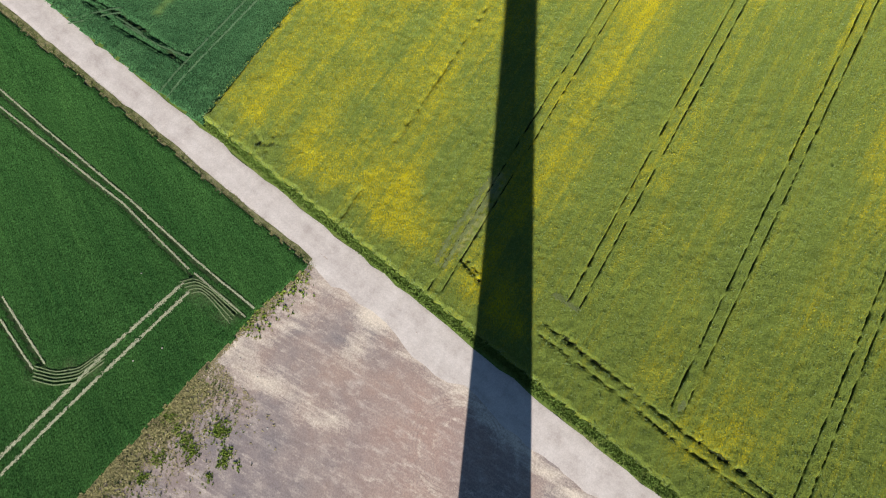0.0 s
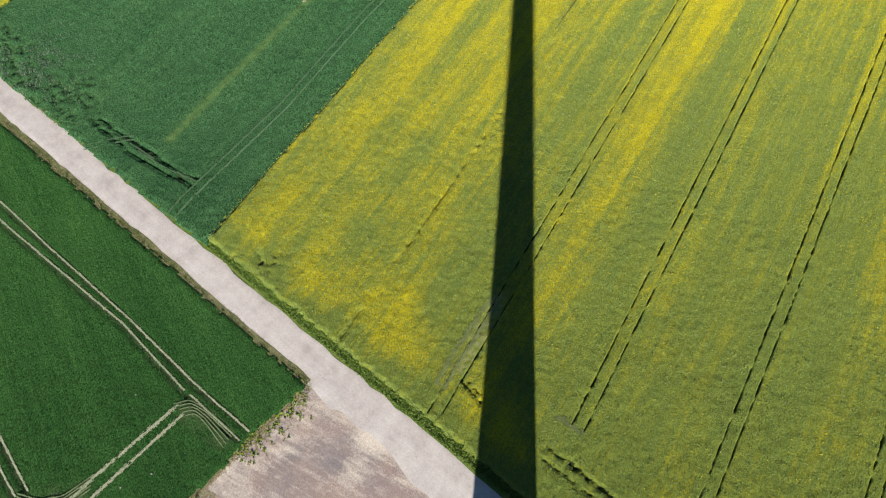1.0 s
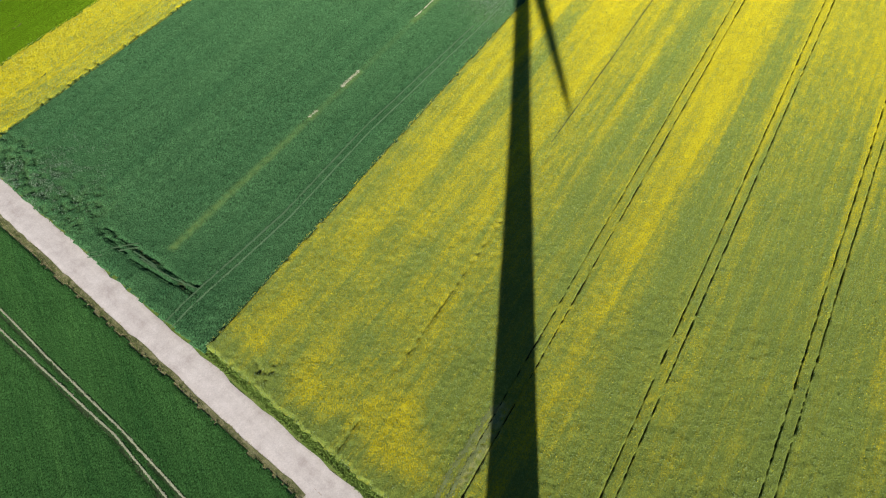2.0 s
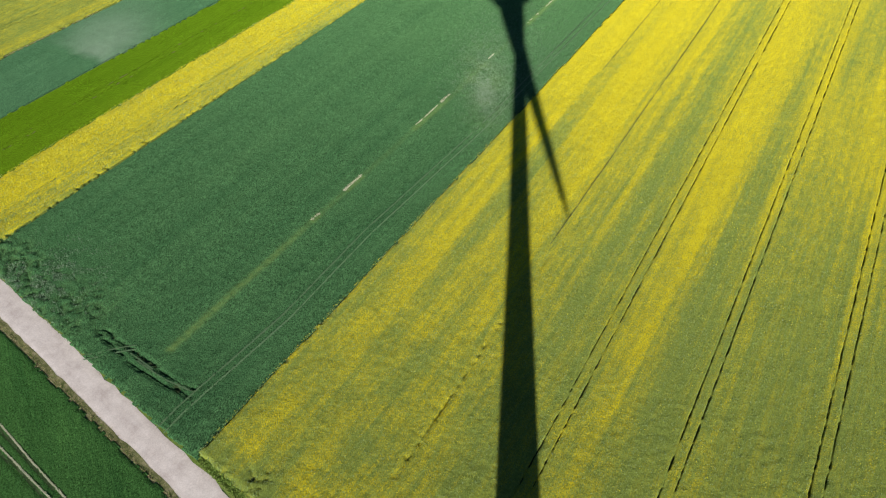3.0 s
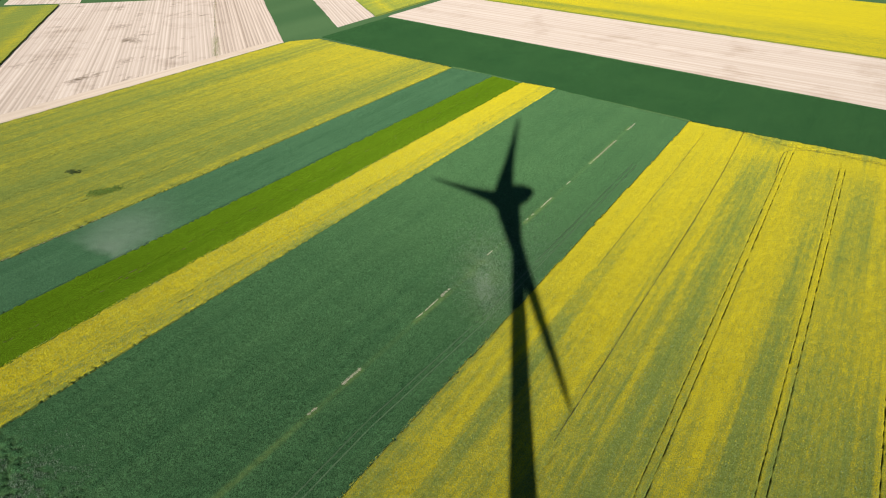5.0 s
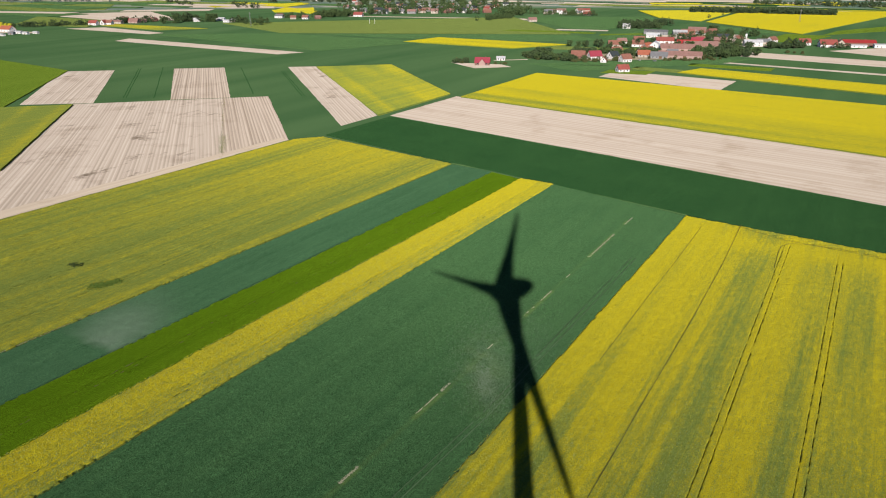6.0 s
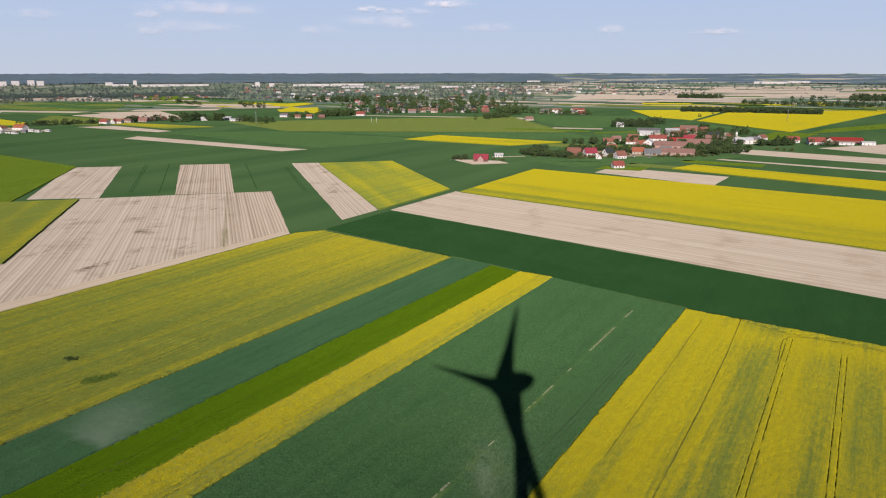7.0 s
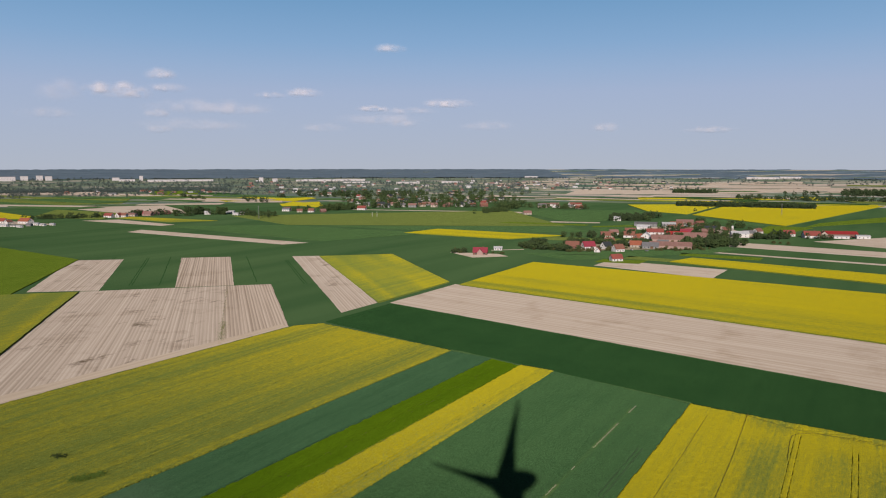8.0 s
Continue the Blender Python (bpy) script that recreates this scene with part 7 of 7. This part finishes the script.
grove(178, 798, 300, 885, 46, 14, (3, 4, 4, 0), 0.75)
grove(215, 900, 300, 1000, 34, 16, (3, 4, 0, 2), 0.85)
grove(330, 940, 400, 1090, 26, 16, (3, 0, 2), 0.95)
grove(292, 1220, 310, 1212, 6, 4, (2, 0, 4), 0.8)
FAR_TREES.sort()
for i in range(0, len(FAR_TREES), 60):
    some = FAR_TREES[i:i + 60]
    tree_belt("tree_belt", [(x, y) for x, y, _, _ in some], [k for _, _, k, _ in some], "single trees and bushes of the far fields", ("leaf_mid", "leaf_dark")[i // 60 % 2], i)
for ob in waiting:
    bpy.data.objects.remove(ob)
woodland("wood_edge", 18.4, 27.8, 1730, 1805, 520, "dark belt of wood behind the rapeseed", 1.25, seed=21)
woodland("copse", 18.0, 21.2, 2570, 2700, 150, "dark copse in the far fields", 1.5, seed=22)
woodland("copse", 22.5, 32.5, 2120, 2240, 150, "line of trees across the far fields", 1.3, seed=23)
woodland("wood_edge", 29.5, 34, 2500, 2950, 260, "dark wood on the plain", 1.6, seed=24)
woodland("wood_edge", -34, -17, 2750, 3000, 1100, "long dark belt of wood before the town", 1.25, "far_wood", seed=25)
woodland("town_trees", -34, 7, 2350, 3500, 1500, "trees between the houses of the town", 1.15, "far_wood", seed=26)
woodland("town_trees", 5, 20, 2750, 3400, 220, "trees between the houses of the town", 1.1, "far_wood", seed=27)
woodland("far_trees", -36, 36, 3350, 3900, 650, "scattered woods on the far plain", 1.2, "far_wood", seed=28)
forest("far_forest", -45, 45, 3900, 4890, "forest along the skyline with bluish haze in its colour", "far_forest", 29)


# ---- strips of far farmland ----
strip_rng = random.Random(9)


def patchwork(az0, az1, r0, r1, count, kinds, lift):
    """Long narrow far fields lying along or across the strips."""
    for i in range(count):
        a, d = radians(strip_rng.uniform(az0, az1)), strip_rng.uniform(r0, r1)
        cx, cy = d * math.sin(a), d * math.cos(a)
        b = radians(strip_rng.choice((AZ + 90, AZ + 90, AZ + 70)))
        l, w = strip_rng.uniform(90, 260), strip_rng.uniform(14, 45)
        ux, uy = math.sin(b), math.cos(b)
        corners = [(cx + p * ux * l + q * uy * w, cy + p * uy * l - q * ux * w) for p, q in ((-1, -1), (-1, 1), (1, 1), (1, -1))]
        mat = strip_rng.choice(kinds)
        name, label = {"soil": ("tilled_field", "pale bare strip on the far plain"), "rape": ("rapeseed_crop", "yellow rapeseed strip on the far plain"), "olive": ("olive_crop", "olive crop strip on the far plain"),
                       "pasture": ("bright_grain_crop", "light green strip on the far plain"), "grain": ("grain_crop", "deep green strip on the far plain"), "pale_grain": ("grain_crop", "greyish-green strip on the far plain")}[mat]
        far_field(name, corners, mat, label, "field" if mat == "soil" else "crop field", lift + 0.03 * i, 0.95, 25.0)


patchwork(5, 34, 2750, 3500, 22, ("soil", "soil", "soil", "pale_grain"), 0.45)
patchwork(5, 34, 1950, 2300, 16, ("soil", "soil", "soil", "olive", "grain", "rape"), 1.3)
patchwork(-34, -4, 1900, 2700, 18, ("soil", "olive", "pale_grain", "pale_grain", "grain"), 1.9)
patchwork(8, 34, 2900, 3600, 16, ("soil", "soil", "pale_grain", "olive"), 2.6)


# ---- clouds ----
n = Nodes("cloud_vapour", 1.0, 0.0)
n.join(n.attr("thick"), n.bsdf.inputs["Alpha"])
CLOUD = n.done((0.80, 0.72, 0.715))


def cloud(x_deg, up_deg, wide_deg, tall_deg, thick, seed):
    """A small fair-weather cloud far off: one bulging bank of vapour, thin at its rim."""
    d = 4700.0
    w, h = d * math.tan(radians(wide_deg)), 1.2 * d * math.tan(radians(tall_deg))
    X, Z = np.meshgrid(np.linspace(-1, 1, 44), np.linspace(-1, 1, 20), indexing="ij")
    long = min(3.0, w / h / 2.5)
    lumps = lattice(X * 3 * long + seed * 7.3, Z * 1.6 + seed, 81) * 0.7 + lattice(X * 7 * long + seed, Z * 4, 82) * 0.3
    rho = np.hypot(X, np.where(Z < 0, Z * 1.5, Z))
    body = np.clip((1.0 - rho) * 1.6, 0, 1)
    dens = np.clip(body * (0.2 + 1.2 * lumps) - 0.16, 0, 1)
    dens = dens ** 1.4 * thick * 0.75
    Y = -30 * body * (0.7 + 0.3 * lumps)
    ids = np.arange(X.size).reshape(X.shape)
    quad = np.stack([ids[:-1, :-1], ids[1:, :-1], ids[1:, 1:], ids[:-1, 1:]], -1).reshape(-1, 4)
    me = mesh_of("cloud", np.stack([X.ravel() * w / 2, Y.ravel(), Z.ravel() * h / 2], -1), quad, (CLOUD,), None, True, {"thick": dens.ravel()})
    ob = tagged(new("cloud", me), "small white fair-weather cloud with soft edges", "cloud", "fair-weather clouds", "structure")
    a = radians(x_deg)
    ob.matrix_basis = pose(d * math.sin(a), d * math.cos(a), EYE[2] + d * math.tan(radians(up_deg)), 0, 0, -x_deg)


for i, (a_, up_, w_, h_, k_) in enumerate((
        (-25.6, 5.45, 3.0, 1.3, 0.7), (-23.9, 5.36, 2.3, 1.6, 0.75), (-23.0, 5.2, 2.6, 1.2, 0.45), (-24.5, 5.1, 4.2, 1.0, 0.3), (-21.5, 6.64, 3.0, 1.25, 0.55), (-21.0, 5.69, 3.9, 0.94, 0.5), (-13.6, 5.37, 3.2, 0.7, 0.45),
        (-10.9, 5.59, 4.1, 1.02, 0.7), (-4.2, 9.04, 3.2, 1.02, 0.65), (-21.8, 3.81, 2.3, 1.02, 0.45), (-18.1, 4.35, 12.4, 1.5, 0.26), (-16.4, 4.2, 7.0, 1.2, 0.25), (-29.0, 3.6, 5.0, 1.1, 0.22), (-21.7, 2.66, 2.5, 0.86, 0.35),
        (-5.6, 4.44, 3.4, 0.7, 0.6), (-2.8, 4.28, 6.2, 0.8, 0.32), (0.5, 4.86, 5.5, 1.02, 0.75), (-5.0, 3.6, 9.7, 1.3, 0.24), (-3.2, 3.3, 3.0, 1.0, 0.3), (3.6, 3.1, 5.5, 1.1, 0.22), (12.8, 2.88, 2.9, 1.02, 0.35),
        (20.5, 2.64, 4.8, 0.7, 0.35), (-28.1, 5.07, 4.1, 2.35, 0.25), (-9.6, 2.9, 4.7, 1.1, 0.2), (-19.0, 3.0, 10.3, 1.4, 0.2))):
    cloud(a_, up_, w_, h_, k_, i)
